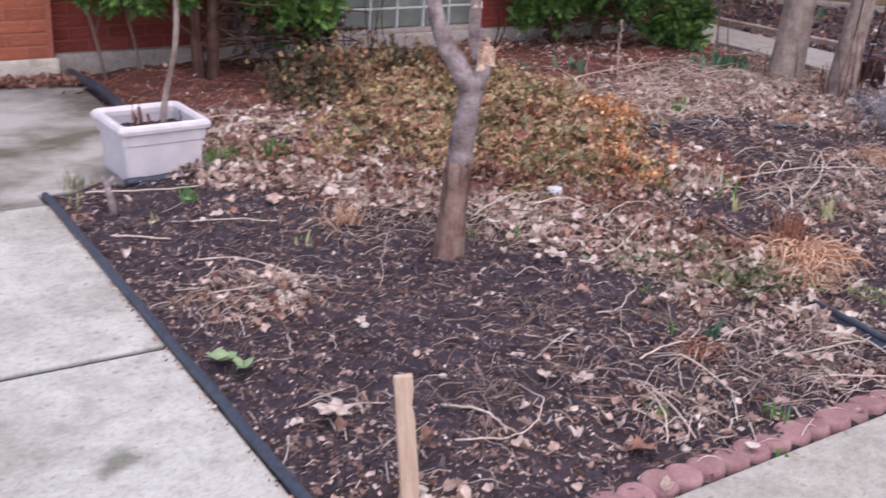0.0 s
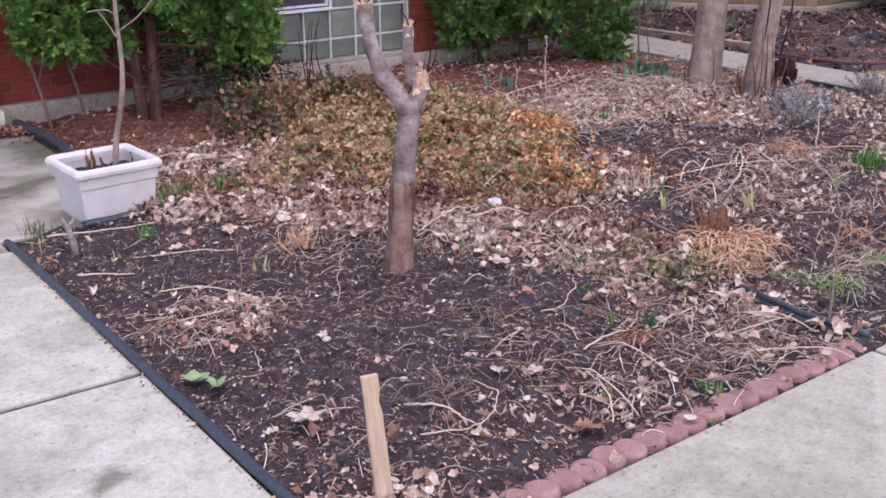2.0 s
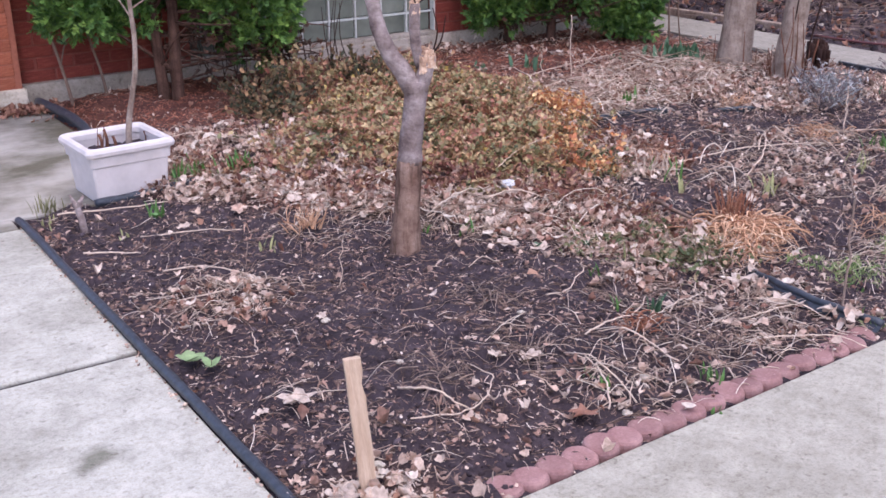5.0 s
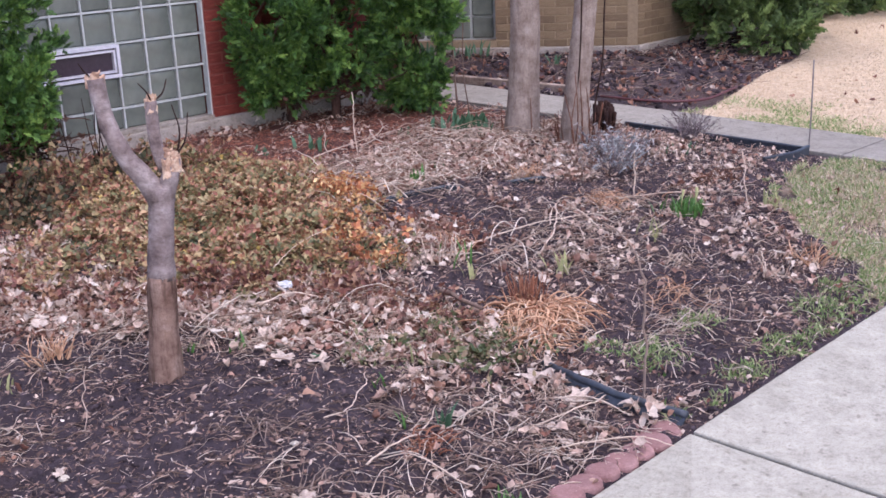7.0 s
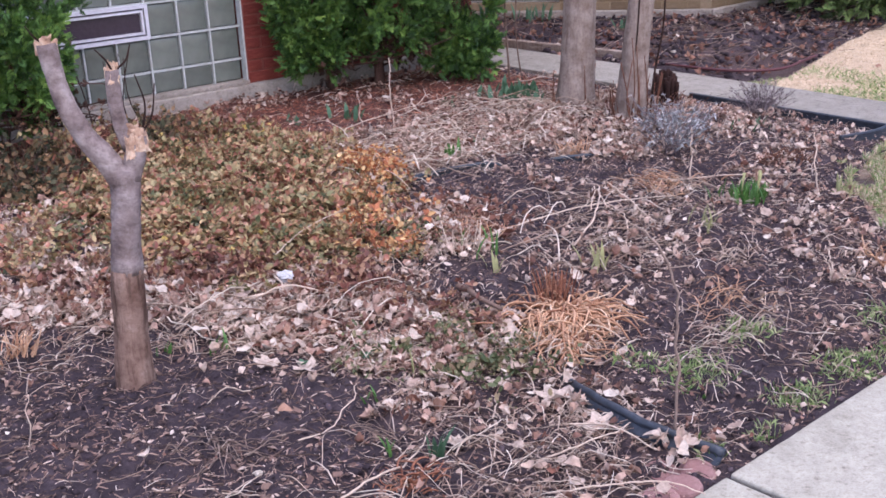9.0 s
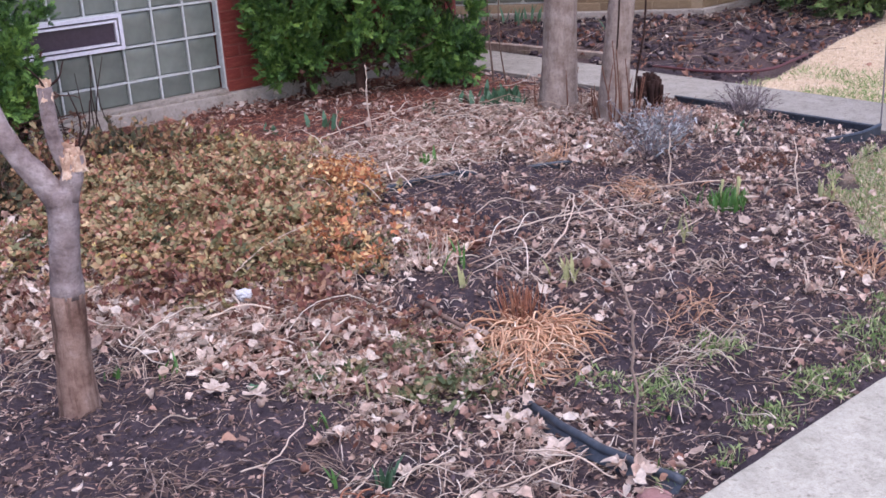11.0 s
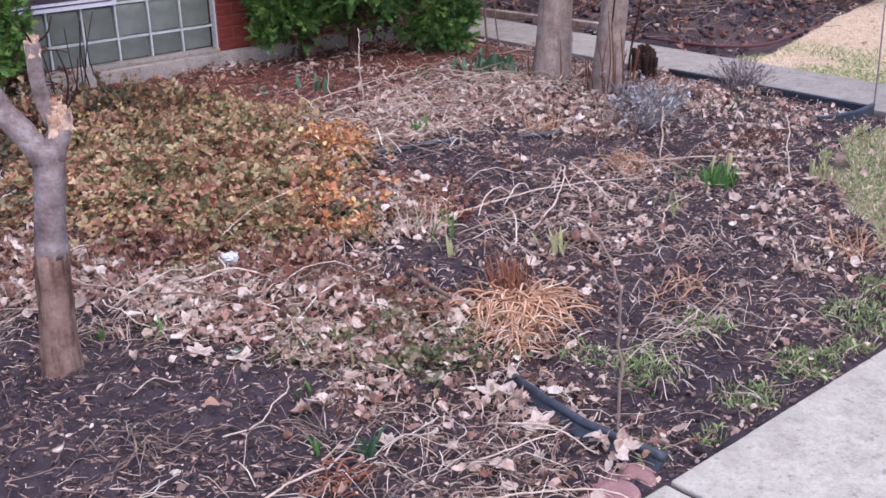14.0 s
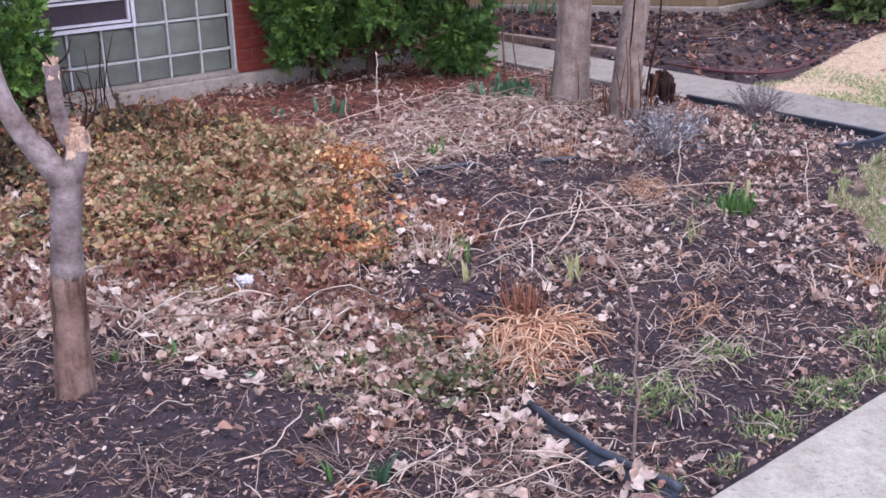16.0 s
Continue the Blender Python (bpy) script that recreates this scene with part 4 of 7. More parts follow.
strip_edging("strip_edging", [(6.0, 4.15), (6.0, 3.7), (6.005, 3.3), (6.0, 2.93)], "blue-black plastic strip edging along the narrow path", 0.035)
strip_edging("strip_edging", [(5.99, 2.915), (5.8, 2.9), (5.6, 2.95)], "blue-black plastic strip edging turning into the bed", 0.05)
tagged(tubes("marker_wire", [(spline([(6.02, 2.93, -0.03), (6.025, 2.93, 0.2), (6.02, 2.93, 0.5)], 8), 0.004, 6)], M_WIRE), "thin grey wire stake at the edging corner", "stake")


def build_stake():
    bm = box(-0.019, 0.019, -0.009, 0.009, -0.12, 0.335, 0.0012)
    bmesh.ops.subdivide_edges(bm, edges=[e for e in bm.edges if abs(e.verts[0].co.z - e.verts[1].co.z) > 0.2], cuts=14)
    for v in bm.verts:
        if 0.27 < v.co.z < 0.3 and v.co.x < -0.015:
            v.co.x += 0.006
        v.co.x += 0.0006 * math.sin(40 * v.co.z)
    return tagged(part("wooden_stake", bm, M_STAKE, m=Matrix.Translation((1.208, 1.634, 0.0)) @ Vector((-0.01, 0.04, 0.33)).to_track_quat("Z", "Y").to_matrix().to_4x4() @ pose(0, 0, 0, 0, 0, -33)), "raw pale wooden stake driven into the soil", "stake")


build_stake()

# ---------------------------------------------------------------- scalloped edgers
def edger_mesh():
    rings = []
    for z, s in ((-0.07, 0.98), (0.008, 1.0), (0.017, 0.97), (0.023, 0.89), (0.026, 0.74)):
        rings.append([(0.047 * s * math.cos(2 * math.pi * k / 18), 0.047 * s * math.sin(2 * math.pi * k / 18), z) for k in range(18)])
    me = raw_mesh("scallop", *lathe_square(rings))
    me.materials.append(M_SCALLOP)
    return me


EDGER = edger_mesh()
kerb = tagged(new("scalloped_kerb"), "row of faded red scalloped concrete edgers beside footpath", "garden edging")
r = random.Random(5)
for k in range(20):
    x = 1.33 + 0.0755 * k
    proud = -0.016 - 0.008 * max(0, k - 14) / 5
    y = float(walk_edge(x)) + 0.052 + r.uniform(-0.004, 0.004)
    ob = put_mesh("scallop", EDGER, None, kerb, pose(x, y, proud + r.uniform(-0.003, 0.004), r.uniform(-4, 4) - 3, r.uniform(-4, 4), r.uniform(0, 360)))
for x, y, dz in ((2.85, 1.575, -0.02), (2.79, 1.63, -0.024)):
    put_mesh("scallop", EDGER, None, kerb, pose(x, y, dz - 0.012, 9, -7, 20))


# ---------------------------------------------------------------- trees
def flake_mesh(w, h, seed):
    """A thin curled splinter plate, ragged at its ends."""
    r = np.random.default_rng(seed)
    nu, nv = 6, 6
    layers = []
    for off in (0.0, 0.004):
        pts = []
        for j in range(nv):
            for i in range(nu):
                u, v = 2 * i / (nu - 1) - 1, j / (nv - 1)
                ragged = (0.16 * r.normal() if off == 0.0 else 0.0) * (j in (0, nv - 1)) * h
                pts.append((0.5 * w * u * (1 - 0.35 * abs(v - 0.45)), off + 0.35 * w * u * u + 0.12 * h * math.sin(4 * v) + 0.001 * r.normal(), h * (v - 0.5) + ragged))
        layers.append(pts)
    verts = layers[0] + layers[1]
    n = nu * nv
    faces = []
    for j in range(nv - 1):
        for i in range(nu - 1):
            a = j * nu + i
            faces += [(a, a + 1, a + nu + 1, a + nu), (n + a + nu, n + a + nu + 1, n + a + 1, n + a)]
    rim = [i for i in range(nu)] + [j * nu + nu - 1 for j in range(1, nv)] + [(nv - 1) * nu + i for i in range(nu - 2, -1, -1)] + [j * nu for j in range(nv - 2, 0, -1)]
    faces += [(b, a, n + a, n + b) for a, b in zip(rim, rim[1:] + rim[:1])]
    return raw_mesh("torn_flake", verts, faces)


def build_pruned_tree():
    tree = tagged(new("pruned_tree"), "small pruned grey tree with cut limbs and torn wood", "tree")
    tree.matrix_basis = Matrix.Translation((-0.032, -0.045, 0.0))
    low = spline([(2.11, 2.94, -0.06), (2.11, 2.94, 0.06), (2.118, 2.936, 0.2), (2.126, 2.932, 0.345)], 14)
    tubes("trunk_base", [(low, np.interp(np.arange(14), [0, 4, 8, 13], [0.064, 0.052, 0.045, 0.0425]), 18)], M_BARK_BASE, tree, label="bare brown trunk base")
    up = spline([(2.126, 2.932, 0.335), (2.134, 2.93, 0.42), (2.148, 2.926, 0.53), (2.158, 2.924, 0.615)], 14)
    tubes("trunk", [(up, np.interp(np.arange(14), [0, 1, 5, 10, 13], [0.042, 0.0425, 0.038, 0.038, 0.0385]), 18)], M_BARK_SMOOTH, tree)
    left = spline([(2.15, 2.925, 0.575), (2.118, 2.942, 0.645), (2.083, 2.962, 0.705), (2.05, 2.98, 0.79), (2.035, 2.99, 0.88), (2.028, 2.992, 0.95)], 20)
    long_limb = tubes("limb", [(left, np.interp(np.arange(20), [0, 5, 9, 14, 19], [0.034, 0.031, 0.027, 0.024, 0.0255]), 14)], M_BARK_SMOOTH, tree)
    stub = tubes("limb", [(spline([(2.165, 2.92, 0.59), (2.188, 2.912, 0.655), (2.196, 2.91, 0.7)], 8), np.linspace(0.03, 0.024, 8), 14)], M_BARK_SMOOTH, tree)
    middle = tubes("limb", [(spline([(2.185, 2.935, 0.66), (2.168, 2.94, 0.73), (2.162, 2.94, 0.8), (2.163, 2.938, 0.872)], 10), np.linspace(0.02, 0.018, 10), 12)], M_BARK_SMOOTH, tree)
    r = np.random.default_rng(21)
    for owner, centre, n, s in ((stub, (2.19, 2.902, 0.69), 5, 0.03), (middle, (2.163, 2.938, 0.872), 9, 0.022), (long_limb, (2.028, 2.992, 0.948), 10, 0.028)):
        v, f = [], []
        for k in range(n):
            a = r.uniform(0, 6.28)
            p = np.array(centre) + np.array((math.cos(a), math.sin(a), 0)) * s * r.uniform(0.1, 0.8)
            q = p + np.array((math.cos(a) * 0.4, math.sin(a) * 0.4, r.uniform(0.1, 0.75))) * s * 0.9
            tv, tf = tube([p - (0, 0, s * 0.9), p, q], (s * 0.42, s * 0.38, s * 0.12), 5)
            f += [tuple(i + len(v) for i in face) for face in tf]
            v += tv
        put_mesh("torn_wood", raw_mesh("torn_wood", v, f), M_TORN, owner, label="pale splintered torn wood")
    for dx, dy, dz, w, h, yaw, lean, seed in ((0.0, -0.026, -0.006, 0.055, 0.058, -15, -16, 1), (-0.03, -0.02, -0.026, 0.034, 0.055, -50, -8, 2), (0.026, -0.016, -0.02, 0.03, 0.045, 40, -20, 3), (0.006, 0.006, 0.008, 0.045, 0.036, 10, 12, 4)):
        flake = put_mesh("torn_flake", flake_mesh(w, h, seed), M_TORN, stub, label="pale hanging flake of torn wood")
        flake.matrix_basis = pose(2.19 + dx, 2.912 + dy, 0.7 + dz, lean, 0, yaw)
    for owner, x, y, z, w, h, yaw, lean, seed in ((middle, 2.152, 2.925, 0.865, 0.02, 0.05, -40, -16, 5), (middle, 2.176, 2.925, 0.87, 0.02, 0.04, 30, -10, 6), (long_limb, 2.03, 2.975, 0.955, 0.03, 0.03, 15, 10, 7)):
        flake = put_mesh("torn_flake", flake_mesh(w, h, seed), M_TORN, owner, label="pale hanging flake of torn wood")
        flake.matrix_basis = pose(x, y, z, lean, 0, yaw)
    for a, b, c in (((2.2, 2.9, 0.7), (2.235, 2.89, 0.75), (2.25, 2.885, 0.83)), ((2.205, 2.9, 0.7), (2.22, 2.89, 0.78), (2.2, 2.885, 0.86)), ((2.165, 2.93, 0.86), (2.145, 2.92, 0.9), (2.12, 2.92, 0.93)), ((2.03, 2.99, 0.94), (2.0, 2.99, 0.97), (1.98, 2.985, 1.0)), ((2.17, 2.935, 0.87), (2.2, 2.93, 0.89), (2.215, 2.925, 0.93))):
        tubes("twig", [(spline([a, b, c], 8), np.linspace(0.0035, 0.0015, 8), 5)], M_BARK_DARK, stub if a[0] > 2.19 else middle if a[0] > 2.1 else long_limb)


build_pruned_tree()


def build_tree(name, line, radii, material, label, suckers=0, vines=()):
    tree = tagged(new(name), label, "tree")
    pts = spline(line, 22)
    tubes("trunk", [(pts, np.interp(np.linspace(0, 1, 22), np.linspace(0, 1, len(radii)), radii), 20)], material, tree)
    r = np.random.default_rng(11)
    base = np.array(line[1])
    for k in range(suckers):
        a = r.uniform(0, 6.28)
        p = base + np.array((math.cos(a), math.sin(a), 0)) * radii[1] * r.uniform(0.9, 1.5) - (0, 0, 0.05)
        q = p + np.array((r.normal(0, 0.03), r.normal(0, 0.03), r.uniform(0.06, 0.28)))
        tubes("shoot", [(spline([p, (p + q) / 2 + (0.004, 0.004, 0), q], 7), np.linspace(0.005, 0.0016, 7), 5)], M_STEM_RUST, tree)
    for vine in vines:
        tubes("vine", [(spline(vine, 16), np.linspace(0.006, 0.004, 16), 7)], M_BARK_DARK, tree)
    return tree


build_tree("street_tree", [(5.42, 4.48, -0.1), (5.42, 4.48, 0.02), (5.43, 4.47, 0.3), (5.44, 4.46, 0.8), (5.43, 4.47, 1.6), (5.45, 4.5, 2.8)], [0.135, 0.112, 0.09, 0.084, 0.08, 0.06], M_BARK_PALE, "pale smooth-barked tree trunk rising from leaf litter", 14)
build_tree("leaning_tree", [(5.36, 4.02, -0.1), (5.36, 4.02, 0.03), (5.37, 4.01, 0.3), (5.4, 3.97, 0.8), (5.44, 3.92, 1.4), (5.5, 3.85, 2.6)], [0.11, 0.088, 0.068, 0.061, 0.058, 0.045], M_BARK_PALE, "leaning pale tree trunk with dark climbing stems", 34,
           ([(5.29, 4.0, -0.02), (5.31, 3.98, 0.2), (5.33, 3.96, 0.45), (5.34, 3.95, 0.8), (5.33, 3.94, 1.3)], [(5.4, 3.93, -0.02), (5.42, 3.92, 0.25), (5.46, 3.9, 0.5), (5.45, 3.88, 0.8), (5.47, 3.86, 1.3)]))
for tree_crown, centre in (("street_tree", (5.45, 4.5, 2.7)), ("leaning_tree", (5.5, 3.85, 2.5))):
    r = np.random.default_rng(len(tree_crown))
    owner = bpy.data.objects[tree_crown]
    for k in range(6):
        a = r.uniform(0, 6.28)
        p = np.array(centre)
        q = p + np.array((math.cos(a) * 0.4, math.sin(a) * 0.4, 0.7))
        s = q + np.array((math.cos(a) * 0.5, math.sin(a) * 0.5, 0.9))
        tubes("branch", [(spline([p - (0, 0, 0.15), q, s], 9), np.linspace(0.03, 0.008, 9), 7)], M_BARK_PALE, owner)

red_shrub = tagged(new("bare_shrub"), "bare dark red shrub stems in front of the leaning tree", "shrub")
r = np.random.default_rng(8)
for k in range(9):
    p = np.array((5.3 + 0.06 * r.normal(), 3.9 + 0.05 * r.normal(), -0.02))
    q = p + np.array((0.045 * r.normal() + 0.02, 0.045 * r.normal() - 0.01, r.uniform(0.2, 0.5)))
    tubes("stem", [(spline([p, 0.55 * p + 0.45 * q + r.normal(0, 0.014, 3), q], 9), np.linspace(0.005, 0.0025, 9), 6)], M_STEM_RUST, red_shrub)

stump = tagged(new("shrub_stump"), "dark purple-brown shaggy cut shrub stump", "stump")
r = np.random.default_rng(4)
for k in range(30):
    a, rad = r.uniform(0, 6.28), 0.055 * math.sqrt(r.random())
    p = np.array((5.79 + rad * math.cos(a), 4.15 + rad * math.sin(a), -0.04))
    q = p + np.array((rad * 0.3 * math.cos(a), rad * 0.3 * math.sin(a), 0.24 - 40 * rad * rad * r.uniform(0.2, 1.0)))
    tubes("stem", [(spline([p, (p + q) / 2 + r.normal(0, 0.006, 3), q], 6), np.linspace(0.02, 0.012, 6), 6)], M_BARK_DARK, stump)


# ---------------------------------------------------------------- leaf shapes
def leaf_shape(lobes, curl, fold, seed):
    """A dry lobed leaf about 1 long, its blade bent, rolled and folded along the midrib."""
    r = np.random.default_rng(seed)
    n = 2 * lobes
    slim = r.uniform(0.55, 0.85)
    inner = [(0.24 * math.cos(2 * math.pi * k / lobes), 0.24 * slim * math.sin(2 * math.pi * k / lobes)) for k in range(lobes)]
    outer = []
    for k in range(n):
        a = 2 * math.pi * (k + 0.25 * r.normal()) / n
        rad = (0.5 if k % 2 else 0.42) * r.uniform(0.8, 1.1)
        outer.append((rad * math.cos(a), slim * rad * math.sin(a)))
    p = np.array([(0.0, 0.0)] + inner + outer)
    z = curl * (p[:, 0] ** 2 * 1.5 + p[:, 1] ** 2 * 0.8) + fold * np.abs(p[:, 1]) + 0.22 * curl * np.sin(5 * p[:, 0] + r.uniform(0, 6)) * p[:, 1] + r.normal(0, 0.035, len(p))
    v = np.column_stack([p, z - z.min()])
    f = []
    for k in range(lobes):
        a, b = 1 + k, 1 + (k + 1) % lobes
        o = 1 + lobes
        p0, p1, p2 = o + 2 * k, o + 2 * k + 1, o + (2 * k + 2) % n
        f += [(0, a, b), (a, p0, p1), (a, p1, b), (b, p1, p2)]
    return v, np.array(f)


def crumb_shape(points, seed):
    r = np.random.default_rng(seed)
    a = np.arange(points) * 2 * math.pi / points
    rad = 0.5 * r.uniform(0.55, 1.1, points)
    v = np.vstack([(0, 0, 0.12), np.column_stack([rad * np.cos(a), 0.7 * rad * np.sin(a), r.uniform(0, 0.2, points)])])
    return v, np.array([(0, 1 + k, 1 + (k + 1) % points) for k in range(points)])


def oval_shape(width, fold, curl):
    v = np.array([(-0.5, 0, 0), (-0.18, width, fold), (0.2, width * 0.85, fold), (0.5, 0, curl), (0.2, -width * 0.85, fold), (-0.18, -width, fold), (0.0, 0, 0.3 * curl)])
    f = np.array([(6, 0, 5), (6, 5, 4), (6, 4, 3), (6, 3, 2), (6, 2, 1), (6, 1, 0)])
    return v, f


LEAVES = [leaf_shape(n, c, fo, s) for n, c, fo, s in ((7, 0.7, 0.2, 1), (6, -0.8, 0.25, 2), (7, 1.3, 0.0, 3), (5, 0.4, 0.8, 4), (6, -0.5, 0.6, 5), (7, 1.8, 0.4, 6), (6, 1.0, -0.5, 7), (5, 0.3, 1.2, 8), (7, -1.2, 0.2, 9), (6, 0.5, 0.1, 10), (7, 2.2, 0.1, 11), (6, 2.9, 0.6, 12), (5, -2.2, 1.4, 13), (6, 1.5, 1.8, 14))]
LEAVES += [(v * (1.15, 0.34, 1.2), f) for v, f in (LEAVES[3], LEAVES[5], LEAVES[7], LEAVES[12])]
CRUMBS = [crumb_shape(5, 1), crumb_shape(6, 2), crumb_shape(4, 3)]
OVALS = [oval_shape(0.28, 0.08, 0.1), oval_shape(0.23, 0.14, -0.18), oval_shape(0.31, -0.06, 0.2), oval_shape(0.25, 0.2, 0.25)]
CHIPS = [(np.array([(-0.5, -0.03, 0), (0.3, -0.085, 0.04), (0.5, 0.02, 0.03), (-0.3, 0.075, 0.0), (0.0, 0.0, 0.12)]), np.array([(0, 1, 4), (1, 2, 4), (2, 3, 4), (3, 0, 4)])),
         (np.array([(-0.5, -0.1, 0), (0.2, -0.3, 0.02), (0.5, 0.1, 0.0), (-0.15, 0.28, 0.03), (0.05, 0.0, 0.22)]), np.array([(0, 1, 4), (1, 2, 4), (2, 3, 4), (3, 0, 4)]))]


def strew(name, templates, n, density, size, tilt, lift, material, label, category, window=None, seed=1, height=None):
    r = np.random.default_rng(seed)
    x, y = pick_places(n, density, *(window or (1.04, 6.0, 1.3, 6.1)), r=r)
    z = ground_z(x, y) + r.uniform(*lift, n)
    if height is not None:
        z = z + height(x, y) * r.random(n) ** 0.7
    v, f = scatter(templates, np.column_stack([x, y, z]), turns(n, tilt, r), size[0] + (size[1] - size[0]) * r.random(n) ** 2.0, r)
    return tagged(put_mesh(name, raw_mesh(name, v, f), material), label, category, kind="stuff")


everywhere = lambda x, y: np.where(inside(x, y, IVY), 0.15, 0.35 + 0.6 * fbm(x, y, 0.3, 2, 71))
rear_bed = lambda x, y: smooth01((y - 4.45 - 0.5 * (fbm(x, y, 0.4, 2, 41) - 0.5)) / 0.5) * np.where(inside(x, y, IVY), 0.2, 1.0) * (x < 5.95)
strew("leaf_litter", LEAVES, 23000, leaf_density, (0.007, 0.045), 0.42, (0.002, 0.03), M_LEAF_DRY, "dry brown and tan fallen leaves strewn over soil", "leaf litter", seed=11)
strew("pale_leaf_litter", LEAVES[:3] + LEAVES[9:10], 2500, lambda x, y: leaf_density(x, y) ** 1.3 * (1.0 - 0.45 * smooth01((x - 3.4) / 0.6) * smooth01((y - 3.3) / 0.5)), (0.018, 0.075), 0.28, (0.01, 0.03), M_LEAF_PALE, "bleached pale fallen leaves lying on top", "leaf litter", seed=12)
strew("rust_leaf_litter", LEAVES, 3000, lambda x, y: 0.22 * smooth01((x - 3.5) / 0.3) * smooth01((y - 3.8) / 0.3) * leaf_density(x, y) + 0.3 * leaf_density(x, y) * smooth01(3 * fbm(x, y, 0.18, 2, 38) - 1.0) * (0.3 + smooth01((3.3 - x) / 0.5)) + 0.5 * smooth01(1.2 - np.hypot(x - 3.55, y - 3.35) / 0.4), (0.014, 0.045), 0.5, (0.004, 0.03), M_LEAF_RUST, "rust-coloured fallen leaves among the litter", "leaf litter", seed=13)
open_soil = lambda x, y: everywhere(x, y) * (1.0 - 0.75 * np.clip(leaf_density(x, y) * 1.6, 0, 1)) * np.where(inside(x, y, LAWN), 0.2, 1.0) * smooth01((5.3 - y) / 0.6)
strew("mulch_chips", CHIPS[:1] * 5 + CHIPS[1:], 46000, lambda x, y: open_soil(x, y) * (0.35 + 0.65 * smooth01(3.0 * fbm(x, y, 0.22, 3, 39) - 0.9)), (0.004, 0.034), 0.3, (0.0, 0.006), M_CHIP, "small wood and bark chips over dark soil", "mulch", seed=14)
strew("crumb_litter", CRUMBS, 26000, lambda x, y: (0.1 + leaf_density(x, y)) * smooth01((5.0 - y) / 0.4) + 0.3 * smooth01(3.2 * fbm(x, y, 0.3, 3, 36) - 1.5) * smooth01((2.6 - y) / 0.5), (0.004, 0.02), 0.6, (0.0, 0.015), M_LEAF_DRY, "crumbled brown leaf fragments on the soil", "leaf litter", seed=15)
CLOD = []
for s in range(4):
    q = np.random.default_rng(40 + s)
    ball = bmesh.new()
    bmesh.ops.create_icosphere(ball, subdivisions=1, radius=0.5)
    CLOD.append((np.array([v.co for v in ball.verts]) * q.uniform(0.45, 1.25, (len(ball.verts), 1)) * (1, 0.8, 0.5), np.array([[v.index for v in f.verts] for f in ball.faces])))
    ball.free()
bare = lambda x, y: (1.0 - 0.8 * np.clip(leaf_density(x, y), 0, 1)) * (0.15 + 0.85 * fbm(x, y, 0.2, 2, 73)) * ~inside(x, y, IVY) * ~inside(x, y, LAWN) * smooth01((5.2 - y) / 0.8)
strew("soil_clods", CLOD, 12000, bare, (0.005, 0.03), 0.5, (-0.004, 0.003), M_CLOD, "loose dark crumbs and clods of soil", "soil", seed=17)
q = np.random.default_rng(18)
n = 520
x, y = q.uniform(1.12, 1.68, n), 5.93 - np.abs(q.normal(0, 0.09, n)) * np.linspace(0.4, 1.3, n)
x = np.sort(x)
v, f = scatter(LEAVES, np.column_stack([x, y, q.uniform(0.002, 0.03, n)]), turns(n, 0.6, q), q.uniform(0.015, 0.05, n), q)
tagged(put_mesh("swept_leaves", raw_mesh("swept_leaves", v, f), M_LEAF_RUST), "brown leaves blown against the brick pier", "leaf litter", kind="stuff")
strew("needle_litter", CHIPS[:1], 26000, rear_bed, (0.008, 0.034), 0.35, (0.0, 0.01), M_NEEDLE, "reddish fallen cedar needles by the wall", "needle litter", seed=16)


def ivy_height(x, y):
    rim = line_distance(x, y, IVY + IVY[:1])
    return (0.01 + 0.13 * fbm(x, y, 0.18, 2, 81)) * smooth01(rim / 0.35 + 0.2) + 0.05 * smooth01((y - 4.9) / 0.6)


def whorl_shape(seed, leaves):
    """A shoot tip about 1 across: leaves set round a short stem, tipped up and rolled by chance."""
    r = np.random.default_rng(seed)
    vs, fs = [], []
    for k in range(leaves):
        v, f = oval_shape(r.uniform(0.24, 0.33), r.uniform(-0.04, 0.14), r.uniform(-0.2, 0.2))
        ln = r.uniform(0.36, 0.56)
        m = pose(0, 0, r.uniform(-0.14, 0.06), 0, 0, 360 * k / leaves + r.uniform(-25, 25)) @ pose(0, 0, 0, r.uniform(-35, 35), -r.uniform(-8, 55), 0)
        vs.append(np.array([m @ Vector((ln * (a + 0.56), ln * b, ln * c)) for a, b, c in v]))
        fs.append(f + 7 * k)
    return np.vstack(vs), np.vstack(fs)


WHORLS = [whorl_shape(s, n) for s, n in ((1, 5), (2, 6), (3, 4), (4, 6), (5, 5))]


def ivy_edge(x, y):
    rim = line_distance(x, y, IVY + IVY[:1]) * np.where(inside(x, y, IVY), 1, -1)
    return smooth01((rim + 0.5 * (fbm(x, y, 0.2, 3, 91) - 0.5) + 0.1) / 0.28)



ivy_cover = lambda x, y: ivy_edge(x, y) * (0.3 + 0.7 * smooth01((x - 2.35) / 0.5)) * smooth01(0.05 + 1.2 * fbm(x, y, 0.16, 2, 93))
strew("groundcover", WHORLS, 5200, ivy_cover, (0.038, 0.08), 0.5, (0.012, 0.03), M_IVY, "low olive, yellow and bronze evergreen groundcover", "groundcover", (1.9, 4.4, 3.0, 6.0), 21, ivy_height)
strew("groundcover_leaves", OVALS, 7000, ivy_cover, (0.018, 0.044), 0.8, (0.004, 0.03), M_IVY, "loose lower leaves of the bronze groundcover", "groundcover", (1.9, 4.4, 3.0, 6.0), 25, ivy_height)
